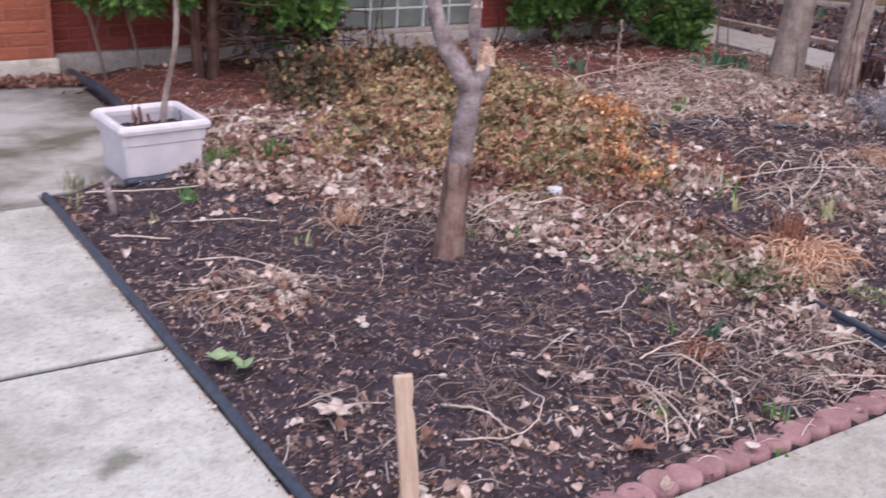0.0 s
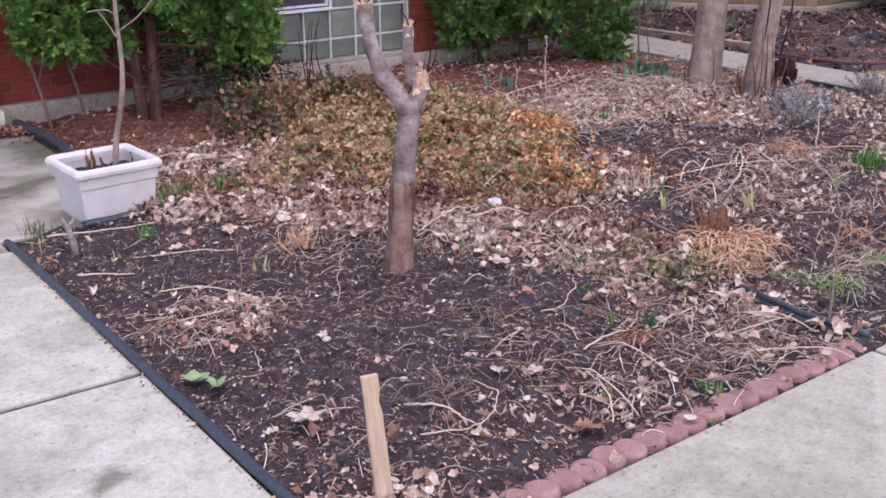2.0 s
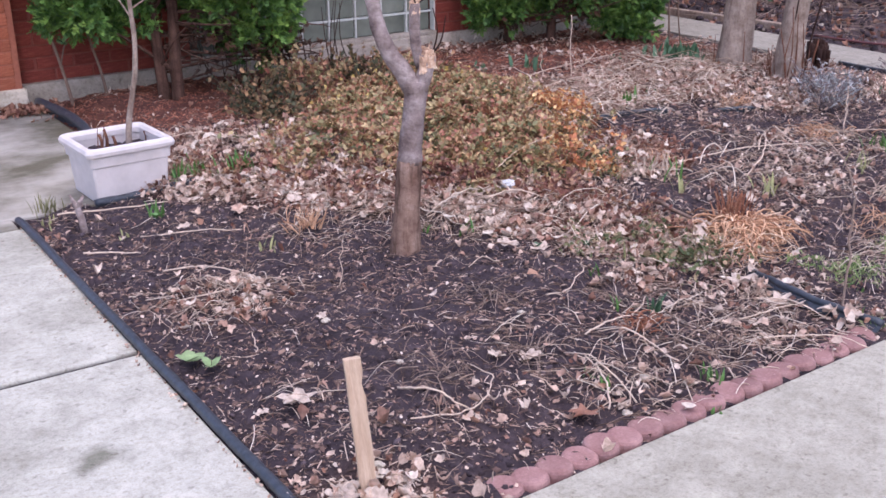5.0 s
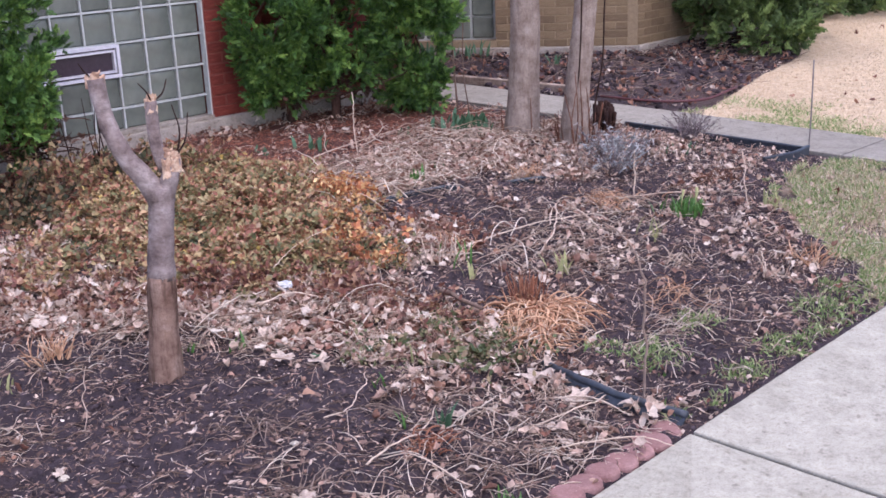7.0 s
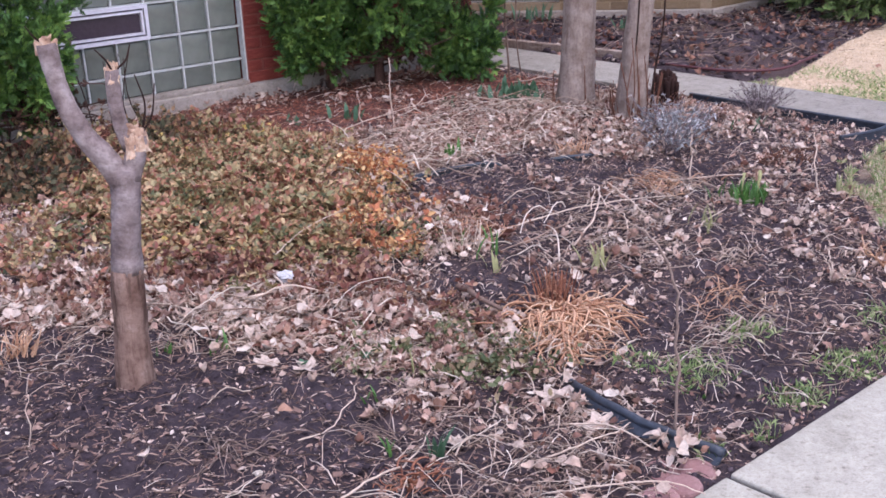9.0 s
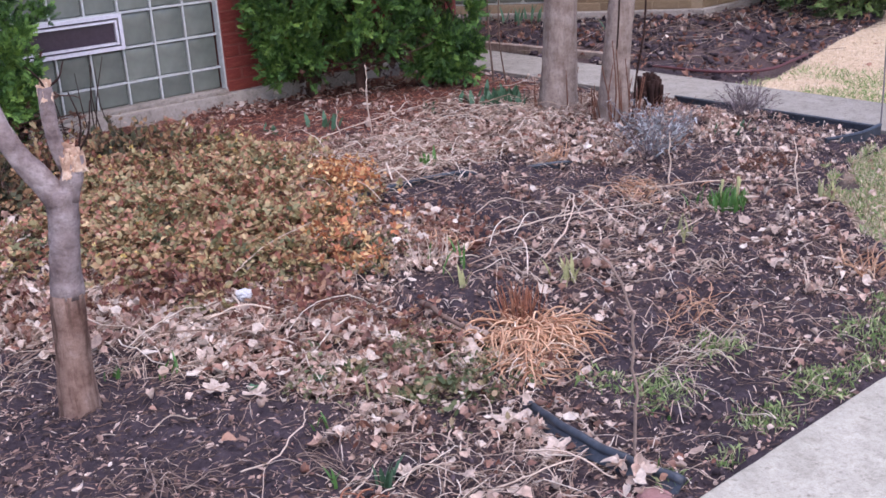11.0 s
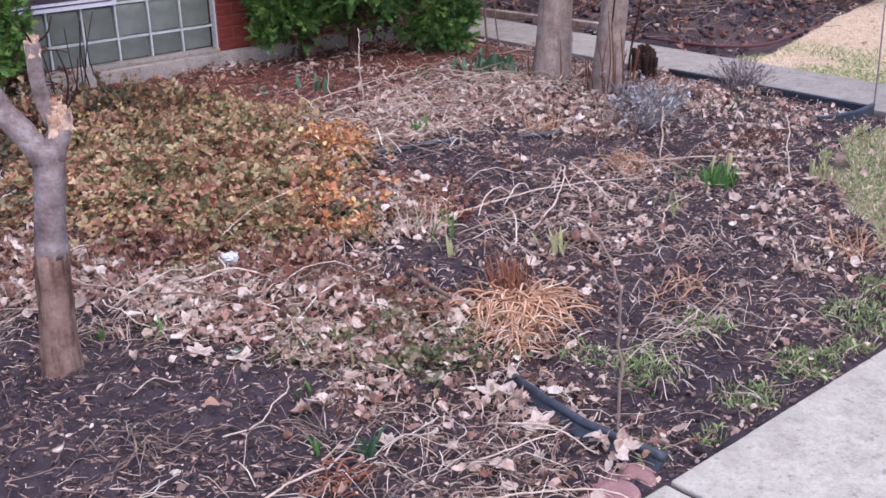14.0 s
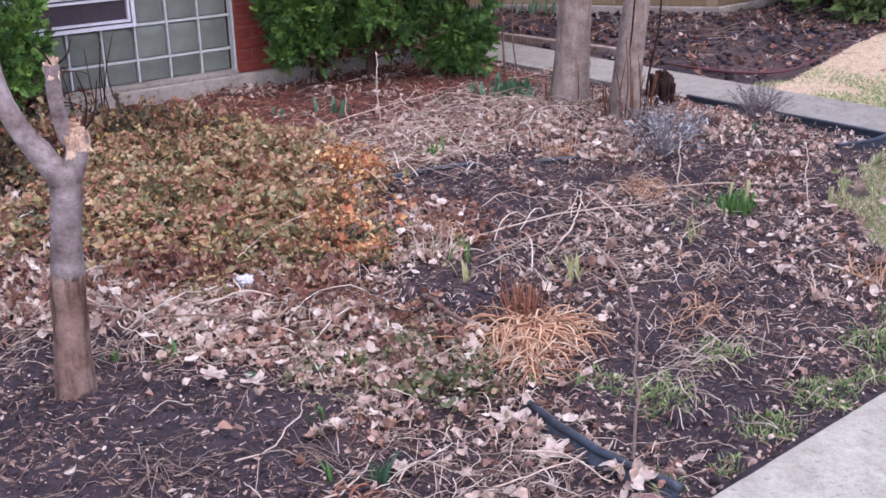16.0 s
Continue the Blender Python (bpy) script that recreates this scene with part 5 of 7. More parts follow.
strew("groundcover_orange", OVALS, 1000, lambda x, y: smooth01(1.35 - line_distance(x, y, [(3.15, 3.22), (3.36, 3.5), (3.58, 3.8), (3.8, 4.2)]) / 0.15) * smooth01(3.2 * fbm(x, y, 0.14, 3, 94) - 1.15), (0.014, 0.036), 0.9, (0.005, 0.05), M_IVY_ORANGE, "orange winter-burnt groundcover along the bed edge", "groundcover", (2.9, 4.3, 2.9, 4.7), 22, lambda x, y: 0.6 * ivy_height(x, y) + 0.03)
strew("groundcover_edge", WHORLS, 130, lambda x, y: smooth01(1.3 - line_distance(x, y, [(3.2, 3.2), (3.42, 3.45), (3.62, 3.75), (3.88, 4.25)]) / 0.13) * smooth01(3.2 * fbm(x, y, 0.16, 3, 94) - 1.0), (0.04, 0.07), 0.6, (0.01, 0.05), M_IVY_ORANGE, "orange shoot tips along the groundcover edge", "groundcover", (2.9, 4.3, 2.9, 4.7), 26, lambda x, y: 0.6 * ivy_height(x, y) + 0.02)
strew("bronze_sprigs", WHORLS, 520, lambda x, y: smooth01(1.25 - line_distance(x, y, [(1.95, 4.15), (2.2, 3.8), (2.55, 3.42), (2.95, 3.12), (2.9, 2.6)]) / 0.24) * smooth01(3.0 * fbm(x, y, 0.16, 3, 98) - 1.0), (0.035, 0.07), 0.6, (0.008, 0.035), M_BRONZE, "withered red-brown sprigs at the groundcover front", "groundcover", (1.7, 3.3, 2.3, 4.5), 27, lambda x, y: 0.03 + 0.3 * ivy_height(x, y))
strew("low_weeds", OVALS, 1900, lambda x, y: smooth01(1.3 - np.hypot((x - 2.85) / 0.3, (y - 2.45) / 0.33)) * smooth01(3 * fbm(x, y, 0.1, 2, 96) - 1.0) + 0.5 * smooth01(1.2 - np.hypot(x - 3.25, y - 3.3) / 0.25), (0.01, 0.026), 0.7, (0.01, 0.05), M_WEED, "creeping olive-green weeds among fallen leaves", "weeds", (2.4, 3.6, 1.9, 3.7), 24)
strew("groundcover_yellow", WHORLS, 60, lambda x, y: ivy_edge(x, y) * smooth01(2.4 * fbm(x, y, 0.3, 2, 95) - 1.1) * (0.3 + smooth01((y - 4.6) / 0.6)), (0.018, 0.034), 0.7, (0.02, 0.05), M_IVY_YELLOW, "yellow leaf tips in the groundcover", "groundcover", (1.9, 4.4, 3.0, 6.0), 23, lambda x, y: ivy_height(x, y) + 0.05)


def stalks(name, n, density, length, radius, bend, lift, material, label, category, seed, window=None, rise=0.06, k=6):
    r = np.random.default_rng(seed)
    x, y = pick_places(n, density, *(window or (1.06, 6.0, 1.5, 6.0)), r=r)
    a = r.uniform(0, 2 * math.pi, n)
    ln = length[0] + (length[1] - length[0]) * r.random(n) ** 2
    turn = r.normal(0, bend, n)
    u = np.linspace(-0.5, 0.5, k)
    ang = a[:, None] + turn[:, None] * u[None] * 2 + np.cumsum(r.normal(0, 0.06, (n, k)), axis=1)
    step = ln[:, None] / (k - 1)
    px = x[:, None] + np.cumsum(np.cos(ang) * step, axis=1) - 0.5 * ln[:, None] * np.cos(a)[:, None]
    py = y[:, None] + np.cumsum(np.sin(ang) * step, axis=1) - 0.5 * ln[:, None] * np.sin(a)[:, None]
    inside_bed = bed_mask(px, py)
    keep = inside_bed.all(axis=1)
    px, py, ln = px[keep], py[keep], ln[keep]
    m = len(px)
    pz = ground_z(px, py) + r.uniform(*lift, m)[:, None] + rise * r.random(m)[:, None] * np.sin(np.linspace(0.2, 2.9, k))[None] * np.minimum(ln / 0.25, 1.0)[:, None]
    v, f = strips(np.stack([px, py, pz], -1), r.uniform(*radius, m))
    return tagged(put_mesh(name, raw_mesh(name, v, f), material), label, category, kind="stuff")


stem_density = lambda x, y: np.where(inside(x, y, IVY), 0.04, 0.035 + 0.06 * smooth01((x - 3.3) / 0.4) + 0.25 * smooth01((2.35 - y) / 0.4) * smooth01(2 * fbm(x, y, 0.25, 2, 78) - 0.4) + 0.8 * np.maximum.reduce([
    smooth01(1.2 - np.hypot(x - 2.5, y - 1.8) / 0.4), smooth01(1.2 - np.hypot(x - 1.35, y - 2.85) / 0.3), smooth01(1.2 - np.hypot(x - 2.85, y - 1.85) / 0.25),
    smooth01(1.2 - line_distance(x, y, [(3.7, 2.7), (4.4, 3.0)]) / 0.35), 1.4 * smooth01(1.2 - line_distance(x, y, [(4.1, 4.25), (5.2, 4.55)]) / 0.45), smooth01(1.2 - line_distance(x, y, [(2.1, 3.3), (2.9, 2.6)]) / 0.35)]))
stalks("straw_litter", 5200, stem_density, (0.02, 0.16), (0.0007, 0.002), 0.14, (0.004, 0.02), M_STRAW, "dry straw-coloured stems lying across the soil", "dead stems", 31)
stalks("brown_bits", 9000, open_soil, (0.008, 0.045), (0.0007, 0.0018), 0.1, (0.001, 0.008), M_TWIG, "short brown twig bits over the soil", "twigs", 35, rise=0.008, k=4)
stalks("straw_bits", 5200, open_soil, (0.006, 0.035), (0.0006, 0.0017), 0.06, (0.001, 0.008), M_STRAW_DULL, "short chopped straw bits over the soil", "dead stems", 33, rise=0.01, k=4)
stalks("long_straw", 420, lambda x, y: smooth01(1.3 - line_distance(x, y, [(4.0, 4.25), (5.3, 4.6)]) / 0.5) + 0.5 * smooth01(1.2 - line_distance(x, y, [(2.3, 3.3), (2.85, 2.7)]) / 0.3) + 0.2 * smooth01(1.2 - line_distance(x, y, [(3.6, 2.9), (4.6, 3.0)]) / 0.3), (0.12, 0.45), (0.0018, 0.0038), 0.25, (0.015, 0.04), M_STRAW, "long pale straw stems over the leaf litter", "dead stems", 34)
stalks("twig_litter", 1100, lambda x, y: 0.15 + 0.4 * stem_density(x, y), (0.03, 0.2), (0.001, 0.0028), 0.22, (0.002, 0.01), M_TWIG, "thin brown twigs scattered over soil", "twigs", 32, rise=0.03)
stalks("litter_straw", 3600, lambda x, y: np.clip(leaf_density(x, y), 0, 1) * np.where(inside(x, y, IVY), 0.15, 1.0), (0.02, 0.11), (0.0009, 0.0026), 0.12, (0.012, 0.04), M_STRAW, "broken pale straw caught among the fallen leaves", "dead stems", 36, rise=0.04, k=5)


def long_stem(line, rad, material=None, label="long pale dry stem lying on the bed"):
    pts = spline([(x, y, on_ground(x, y) + z) for x, y, z in line], 6 * len(line))
    q = np.random.default_rng(int(1e4 * (line[0][0] + line[0][1])))
    pts[:, :2] += np.cumsum(q.normal(0, 0.0035, (len(pts), 2)), axis=0)
    rad = 0.8 * rad if rad < 0.0055 else rad
    ob = tubes("dead_stalk", [(pts, np.linspace(rad, rad * 0.6, len(pts)), 6)], material or M_STRAW)
    return tagged(ob, label, "dead stalk", "long dry stalks")


long_stem([(2.1, 1.95, 0.01), (2.2, 1.98, 0.03), (2.33, 2.0, 0.02), (2.5, 2.12, 0.01)], 0.004)
long_stem([(2.22, 2.28, 0.01), (2.32, 2.3, 0.02), (2.42, 2.36, 0.03), (2.5, 2.44, 0.01)], 0.003)
long_stem([(1.85, 2.3, 0.01), (1.95, 2.22, 0.01), (2.0, 2.12, 0.01)], 0.0028)
long_stem([(1.9, 1.62, 0.01), (1.95, 1.7, 0.05), (2.02, 1.86, 0.03)], 0.0035)
long_stem([(2.0, 1.62, 0.01), (1.96, 1.76, 0.06), (1.97, 1.88, 0.02)], 0.003)
long_stem([(2.25, 1.72, 0.01), (2.2, 1.85, 0.04), (2.15, 1.95, 0.01)], 0.003)
long_stem([(1.45, 1.85, 0.01), (1.6, 1.78, 0.03), (1.72, 1.85, 0.03), (1.75, 2.0, 0.01)], 0.003)
long_stem([(1.5, 2.0, 0.01), (1.52, 1.88, 0.04), (1.6, 1.82, 0.01)], 0.0045)
long_stem([(1.3, 3.2, 0.01), (1.42, 3.12, 0.02), (1.5, 2.95, 0.02), (1.47, 2.82, 0.01)], 0.004)
long_stem([(1.25, 2.92, 0.01), (1.4, 2.85, 0.02), (1.52, 2.92, 0.01)], 0.0035)
long_stem([(1.35, 3.55, 0.01), (1.55, 3.45, 0.02), (1.7, 3.4, 0.01)], 0.0035)
long_stem([(1.12, 3.5, 0.03), (1.2, 3.46, 0.035), (1.28, 3.42, 0.01)], 0.005)
long_stem([(2.4, 3.2, 0.02), (2.62, 3.1, 0.04), (2.85, 3.08, 0.02)], 0.004)
long_stem([(2.35, 2.95, 0.01), (2.6, 2.85, 0.02), (2.9, 2.75, 0.02)], 0.0035)
long_stem([(2.62, 3.02, 0.01), (2.68, 3.1, 0.06), (2.7, 3.22, 0.03)], 0.005)
long_stem([(2.55, 3.12, 0.02), (2.68, 3.06, 0.05), (2.8, 2.95, 0.02)], 0.005)
long_stem([(2.8, 3.35, 0.06), (2.95, 3.42, 0.09), (3.2, 3.5, 0.1)], 0.003)
long_stem([(3.5, 3.1, 0.02), (3.8, 3.05, 0.04), (4.1, 3.0, 0.04), (4.35, 2.88, 0.02)], 0.0045)
long_stem([(3.7, 2.8, 0.02), (3.95, 2.92, 0.05), (4.2, 3.15, 0.04), (4.3, 3.35, 0.01)], 0.0045)
long_stem([(3.85, 2.7, 0.01), (4.0, 2.85, 0.03), (4.1, 3.05, 0.02)], 0.004)
long_stem([(4.1, 2.78, 0.01), (4.05, 2.9, 0.1), (4.02, 2.95, 0.14)], 0.004)
long_stem([(3.95, 2.45, 0.01), (4.15, 2.6, 0.03), (4.45, 2.72, 0.01)], 0.004)
long_stem([(4.5, 3.05, 0.02), (4.75, 2.95, 0.03), (4.95, 2.75, 0.02)], 0.0045)
long_stem([(3.6, 4.35, 0.03), (3.95, 4.3, 0.04), (4.3, 4.35, 0.03), (4.6, 4.3, 0.02)], 0.004)
long_stem([(4.0, 4.6, 0.03), (4.3, 4.62, 0.05), (4.65, 4.55, 0.03)], 0.004)
long_stem([(4.2, 4.95, 0.02), (4.6, 5.0, 0.05), (5.1, 5.15, 0.02)], 0.004)
long_stem([(4.5, 3.75, 0.02), (4.75, 3.72, 0.04), (5.05, 3.7, 0.02)], 0.005)
long_stem([(4.1, 3.95, 0.02), (4.4, 4.05, 0.04), (4.7, 4.02, 0.02)], 0.004)
long_stem([(2.75, 1.95, 0.01), (2.82, 1.82, 0.05), (2.84, 1.7, 0.02)], 0.0035)
long_stem([(2.6, 1.85, 0.01), (2.75, 1.78, 0.06), (2.88, 1.8, 0.02)], 0.003)
long_stem([(2.5, 1.72, 0.01), (2.56, 1.62, 0.05), (2.66, 1.53, 0.05), (2.72, 1.48, 0.02)], 0.003)
long_stem([(1.15, 3.95, 0.03), (1.35, 3.9, 0.04), (1.6, 3.85, 0.02)], 0.005)
long_stem([(1.85, 4.65, 0.03), (2.05, 4.55, 0.05), (2.3, 4.6, 0.03)], 0.004)
long_stem([(1.75, 4.75, 0.03), (2.0, 4.7, 0.04), (2.2, 4.5, 0.03)], 0.004)
long_stem([(4.64, 3.06, -0.02), (4.645, 3.07, 0.1), (4.65, 3.075, 0.22)], 0.005, None, "upright bleached stick in the soil")
long_stem([(4.4, 4.8, -0.02), (4.41, 4.81, 0.2), (4.44, 4.84, 0.38)], 0.005, None, "upright pale dead stem by the wall")
long_stem([(4.3, 4.95, -0.02), (4.3, 4.95, 0.08), (4.3, 4.96, 0.16)], 0.004, None, "short upright pale dead stem")
long_stem([(2.95, 1.71, -0.02), (2.935, 1.73, 0.18), (2.92, 1.745, 0.31), (2.91, 1.755, 0.43), (2.89, 1.785, 0.52), (2.85, 1.83, 0.56)], 0.0054, M_STRAW_DULL, "tall thin grey-brown bent twig by the footpath")
long_stem([(4.0, 1.98, -0.01), (4.02, 1.99, 0.06), (4.06, 2.03, 0.1)], 0.004, None, "forked pale sprig in soil")
long_stem([(4.0, 1.98, -0.01), (4.0, 1.99, 0.06), (3.98, 2.0, 0.1)], 0.003, None, "forked pale sprig in soil")
long_stem([(4.75, 2.52, -0.01), (4.78, 2.54, 0.12), (4.85, 2.6, 0.24)], 0.004, None, "slender brown upright stem")
long_stem([(1.72, 2.72, -0.01), (1.72, 2.73, 0.1), (1.735, 2.74, 0.2)], 0.002, None, "thin upright dead stalk")
long_stem([(1.3, 2.45, -0.01), (1.32, 2.47, 0.02), (1.35, 2.52, 0.03)], 0.003, None, "short dead stalk in soil")
tagged(tubes("driftwood_branch", [(spline([(3.15, 2.79, 0.025), (3.14, 2.72, 0.035), (3.12, 2.66, 0.035), (3.115, 2.54, 0.03)], 14), np.linspace(0.011, 0.007, 14), 8)], M_TWIG), "weathered curved grey branch half buried in leaves", "branch")
stub = tagged(new("cut_stub"), "grey-brown cut shrub stub beside the black edging", "stub")
tubes("stem", [(spline([(1.2, 3.78, -0.03), (1.2, 3.78, 0.04), (1.19, 3.79, 0.1)], 8), np.linspace(0.017, 0.011, 8), 9)], M_BARK_SMOOTH, stub)
for a, b in (((1.19, 3.79, 0.09), (1.17, 3.8, 0.15)), ((1.19, 3.79, 0.09), (1.215, 3.79, 0.14)), ((1.19, 3.79, 0.08), (1.195, 3.77, 0.13))):
    tubes("branchlet", [([a, ((a[0] + b[0]) / 2, a[1], (a[2] + b[2]) / 2), b], (0.009, 0.008, 0.005), 6)], M_BARK_SMOOTH, stub)


def big_leaf(x, y, size, seed, material, label, turn=0):
    r = np.random.default_rng(seed)
    n = 15
    outline, inner = [], []
    slim = r.uniform(0.55, 0.85)
    for k in range(n):
        a = 2 * math.pi * k / n
        rad = (0.5, 0.3, 0.46)[k % 3] * r.uniform(0.85, 1.12)
        outline.append((rad * math.cos(a), slim * rad * math.sin(a)))
        inner.append((0.5 * rad * math.cos(a), 0.5 * slim * rad * math.sin(a)))
    p = np.array([(0, 0)] + inner + outline) * size
    z = (0.5 * (p[:, 0] / size) ** 2 + 0.35 * np.abs(p[:, 1] / size)) * size * r.uniform(0.3, 0.9) + r.normal(0, 0.04 * size, len(p))
    v = np.column_stack([p, z - z.min()])
    f = [(0, 1 + k, 1 + (k + 1) % n) for k in range(n)]
    f += [(1 + k, 1 + n + k, 1 + n + (k + 1) % n, 1 + (k + 1) % n) for k in range(n)]
    ob = put_mesh("fallen_leaf", raw_mesh("fallen_leaf", v, f), material)
    ob.matrix_basis = pose(x, y, on_ground(x, y) + 0.012, r.uniform(-14, 14), r.uniform(-14, 14), turn)
    return tagged(ob, label, "leaf", "large fallen leaves")


PALE, DRY = "large bleached pale fallen leaf lying on soil", "large curled tan fallen leaf"
for n, (x, y, s) in enumerate(((1.25, 2.08, 0.11), (1.16, 2.1, 0.05), (1.14, 1.62, 0.12), (1.2, 1.57, 0.1), (1.27, 1.6, 0.07), (1.9, 1.95, 0.085), (1.82, 2.0, 0.06), (2.87, 2.06, 0.13), (2.9, 1.97, 0.12), (2.84, 1.88, 0.1), (2.76, 2.5, 0.09),
                               (2.52, 2.05, 0.08), (2.2, 1.62, 0.05), (1.95, 1.62, 0.05), (1.5, 3.52, 0.07), (1.55, 2.52, 0.05), (2.38, 2.7, 0.1), (2.45, 2.6, 0.08), (2.62, 3.2, 0.09), (2.05, 3.7, 0.13), (2.2, 3.62, 0.1),
                               (1.9, 3.85, 0.1), (2.82, 3.0, 0.09), (2.55, 2.95, 0.1), (2.7, 2.75, 0.1), (2.9, 2.7, 0.09), (2.85, 2.35, 0.09), (2.8, 2.2, 0.08), (4.55, 3.05, 0.07), (5.2, 4.3, 0.1), (5.1, 4.2, 0.09), (4.9, 4.4, 0.09), (5.1, 4.75, 0.08))):
    big_leaf(x, y, s, 100 + n, M_LEAF_PALE, PALE, 40 * n)
for n, (x, y, s) in enumerate(((1.83, 1.63, 0.1), (1.75, 3.6, 0.09), (2.3, 3.45, 0.1), (2.6, 2.55, 0.09), (1.7, 3.95, 0.08), (3.15, 2.6, 0.08), (4.3, 4.1, 0.08), (4.6, 4.6, 0.09), (1.4, 2.98, 0.06))):
    big_leaf(x, y, s, 200 + n, M_LEAF_RUST if n == 0 else M_LEAF_DRY, DRY if n else "orange-brown curled leaf beside the scalloped edgers", 55 * n)


q = np.random.default_rng(77)
lx, ly = pick_places(70, lambda x, y: leaf_density(x, y) ** 2, 1.1, 5.6, 1.5, 5.0, q)
for n, (x, y) in enumerate(zip(lx, ly)):
    big_leaf(float(x), float(y), q.uniform(0.045, 0.085), 400 + n, M_LEAF_DRY if n % 3 else M_LEAF_PALE, "curled dry brown leaf in the litter" if n % 3 else PALE, 67 * n)


# ---------------------------------------------------------------- living shoots
def blades(x, y, n, height, spread, width, material, name, label, category, seed, flowers=0, group="spring shoots"):
    r = np.random.default_rng(seed)
    thing = tagged(new(name), label, category, group)
    z0 = on_ground(x, y)
    for k in range(n):
        a = r.uniform(0, 6.28)
        lean = r.uniform(0.1, 0.5)
        bx, by = x + spread * r.normal(0, 0.5), y + spread * r.normal(0, 0.5)
        h = 1.25 * height * r.uniform(0.65, 1.0)
        d = np.array((math.cos(a), math.sin(a), 0))
        s = np.array((-math.sin(a), math.cos(a), 0))
        v, f = [], []
        for i, u in enumerate((0.0, 0.35, 0.7, 1.0)):
            p = np.array((bx, by, z0 - 0.01)) + d * h * lean * u * u + np.array((0, 0, h * u * (1 - 0.15 * lean * u)))
            w = 1.35 * width * (0.7, 1.0, 0.8, 0.12)[i]
            v += [p - s * w, p + d * 0.25 * w, p + s * w]
        for i in range(3):
            f += [(3 * i, 3 * i + 1, 3 * i + 4, 3 * i + 3), (3 * i + 1, 3 * i + 2, 3 * i + 5, 3 * i + 4)]
        put_mesh("blade", raw_mesh("blade", v, f, True), material, thing)
    for k in range(flowers):
        bx, by = x + spread * r.normal(0, 0.5), y + spread * r.normal(0, 0.5)
        top = np.array((bx, by, z0 + height * r.uniform(1.0, 1.3)))
        v, f = tube([(bx, by, z0), (bx, by, top[2] - 0.02), top + (0.01, 0, 0.03)], (0.002, 0.003, 0.007), 6)
        put_mesh("bud", raw_mesh("bud", v, f, True), M_PALE_GREEN, thing, label="pale swelling bud")
    return thing


shoot_seeds = iter(range(300, 400))


def shoot(x, y, n, h, s, w, mat, label, flowers=0):
    broad = "tulip" in label
    return blades(x, y, n, 0.75 * h if broad else h, s, 1.1 * w if broad else w, mat, "green_shoot", label, "shoot", next(shoot_seeds), flowers=flowers)


shoot(4.58, 2.72, 80, 0.08, 0.075, 0.0042, M_GREEN, "bright green daffodil clump with pale buds", 3)
shoot(1.97, 4.1, 40, 0.1, 0.05, 0.0042, M_GREEN, "clump of green daffodil leaves near the planter")
shoot(1.8, 4.2, 26, 0.08, 0.09, 0.005, M_GREEN, "low bright green leafy clump near planter")
shoot(1.16, 4.1, 34, 0.085, 0.06, 0.002, M_WEED, "blue-green chive tuft at the edging corner")
shoot(1.1, 3.95, 5, 0.05, 0.05, 0.004, M_PALE_GREEN, "pale green sprouts beside the edging")
shoot(1.47, 3.72, 7, 0.075, 0.04, 0.004, M_GREEN, "small green sprout in bare soil")
shoot(4.37, 5.2, 11, 0.11, 0.09, 0.009, M_BLUEGREEN, "broad blue-green tulip leaves near the wall")
shoot(5.24, 4.88, 20, 0.13, 0.14, 0.011, M_BLUEGREEN, "broad blue-green tulip leaves by the tree")
shoot(5.37, 4.84, 24, 0.14, 0.11, 0.011, M_BLUEGREEN, "broad blue-green tulip leaves by the tree")
shoot(4.98, 5.05, 6, 0.07, 0.06, 0.008, M_BLUEGREEN, "small tulip shoot in red needles")
shoot(4.1, 5.32, 6, 0.08, 0.06, 0.008, M_BLUEGREEN, "small tulip shoot near the wall")
shoot(4.17, 4.05, 6, 0.1, 0.035, 0.007, M_GREEN, "upright green shoot by the thin edging")
shoot(4.4, 4.15, 4, 0.05, 0.04, 0.006, M_BLUEGREEN, "small green shoot among leaves")
shoot(2.46, 2.04, 8, 0.07, 0.03, 0.005, M_BLUEGREEN, "dark green shoot in bare soil")
shoot(2.36, 2.1, 3, 0.06, 0.02, 0.004, M_GREEN, "slim green shoot in bare soil")
shoot(2.34, 2.9, 4, 0.07, 0.025, 0.004, M_GREEN, "bright green blade near the tree")
shoot(2.22, 3.0, 5, 0.04, 0.03, 0.006, M_GREEN, "small leafy sprout by the trunk")
shoot(2.7, 2.42, 4, 0.09, 0.025, 0.003, M_PALE_GREEN, "tall thin green shoot in leaves")
shoot(2.5, 2.35, 4, 0.05, 0.03, 0.003, M_GREEN, "thin green grass sprout")
shoot(3.62, 2.62, 9, 0.09, 0.05, 0.005, M_PALE_GREEN, "pale yellow-green sprouting lily shoots")
shoot(3.36, 2.85, 4, 0.08, 0.03, 0.005, M_PALE_GREEN, "pale tip sprouting above dried clump")
shoot(4.2, 2.62, 8, 0.08, 0.07, 0.004, M_PALE_GREEN, "pale green thin shoots in dark soil")
shoot(4.85, 2.45, 8, 0.09, 0.06, 0.004, M_PALE_GREEN, "pale buff-green shoots at the lawn edge")
shoot(3.42, 3.0, 5, 0.11, 0.07, 0.004, M_GREEN, "green strappy leaves beside dry reeds")
shoot(1.95, 1.72, 7, 0.045, 0.04, 0.004, M_GREEN, "tiny green weed by the scalloped edgers")
shoot(2.25, 1.6, 9, 0.05, 0.04, 0.003, M_GREEN, "small green weed by the scalloped edgers")
shoot(2.15, 1.485, 6, 0.025, 0.025, 0.004, M_GREEN, "tiny weed between edger and footpath")
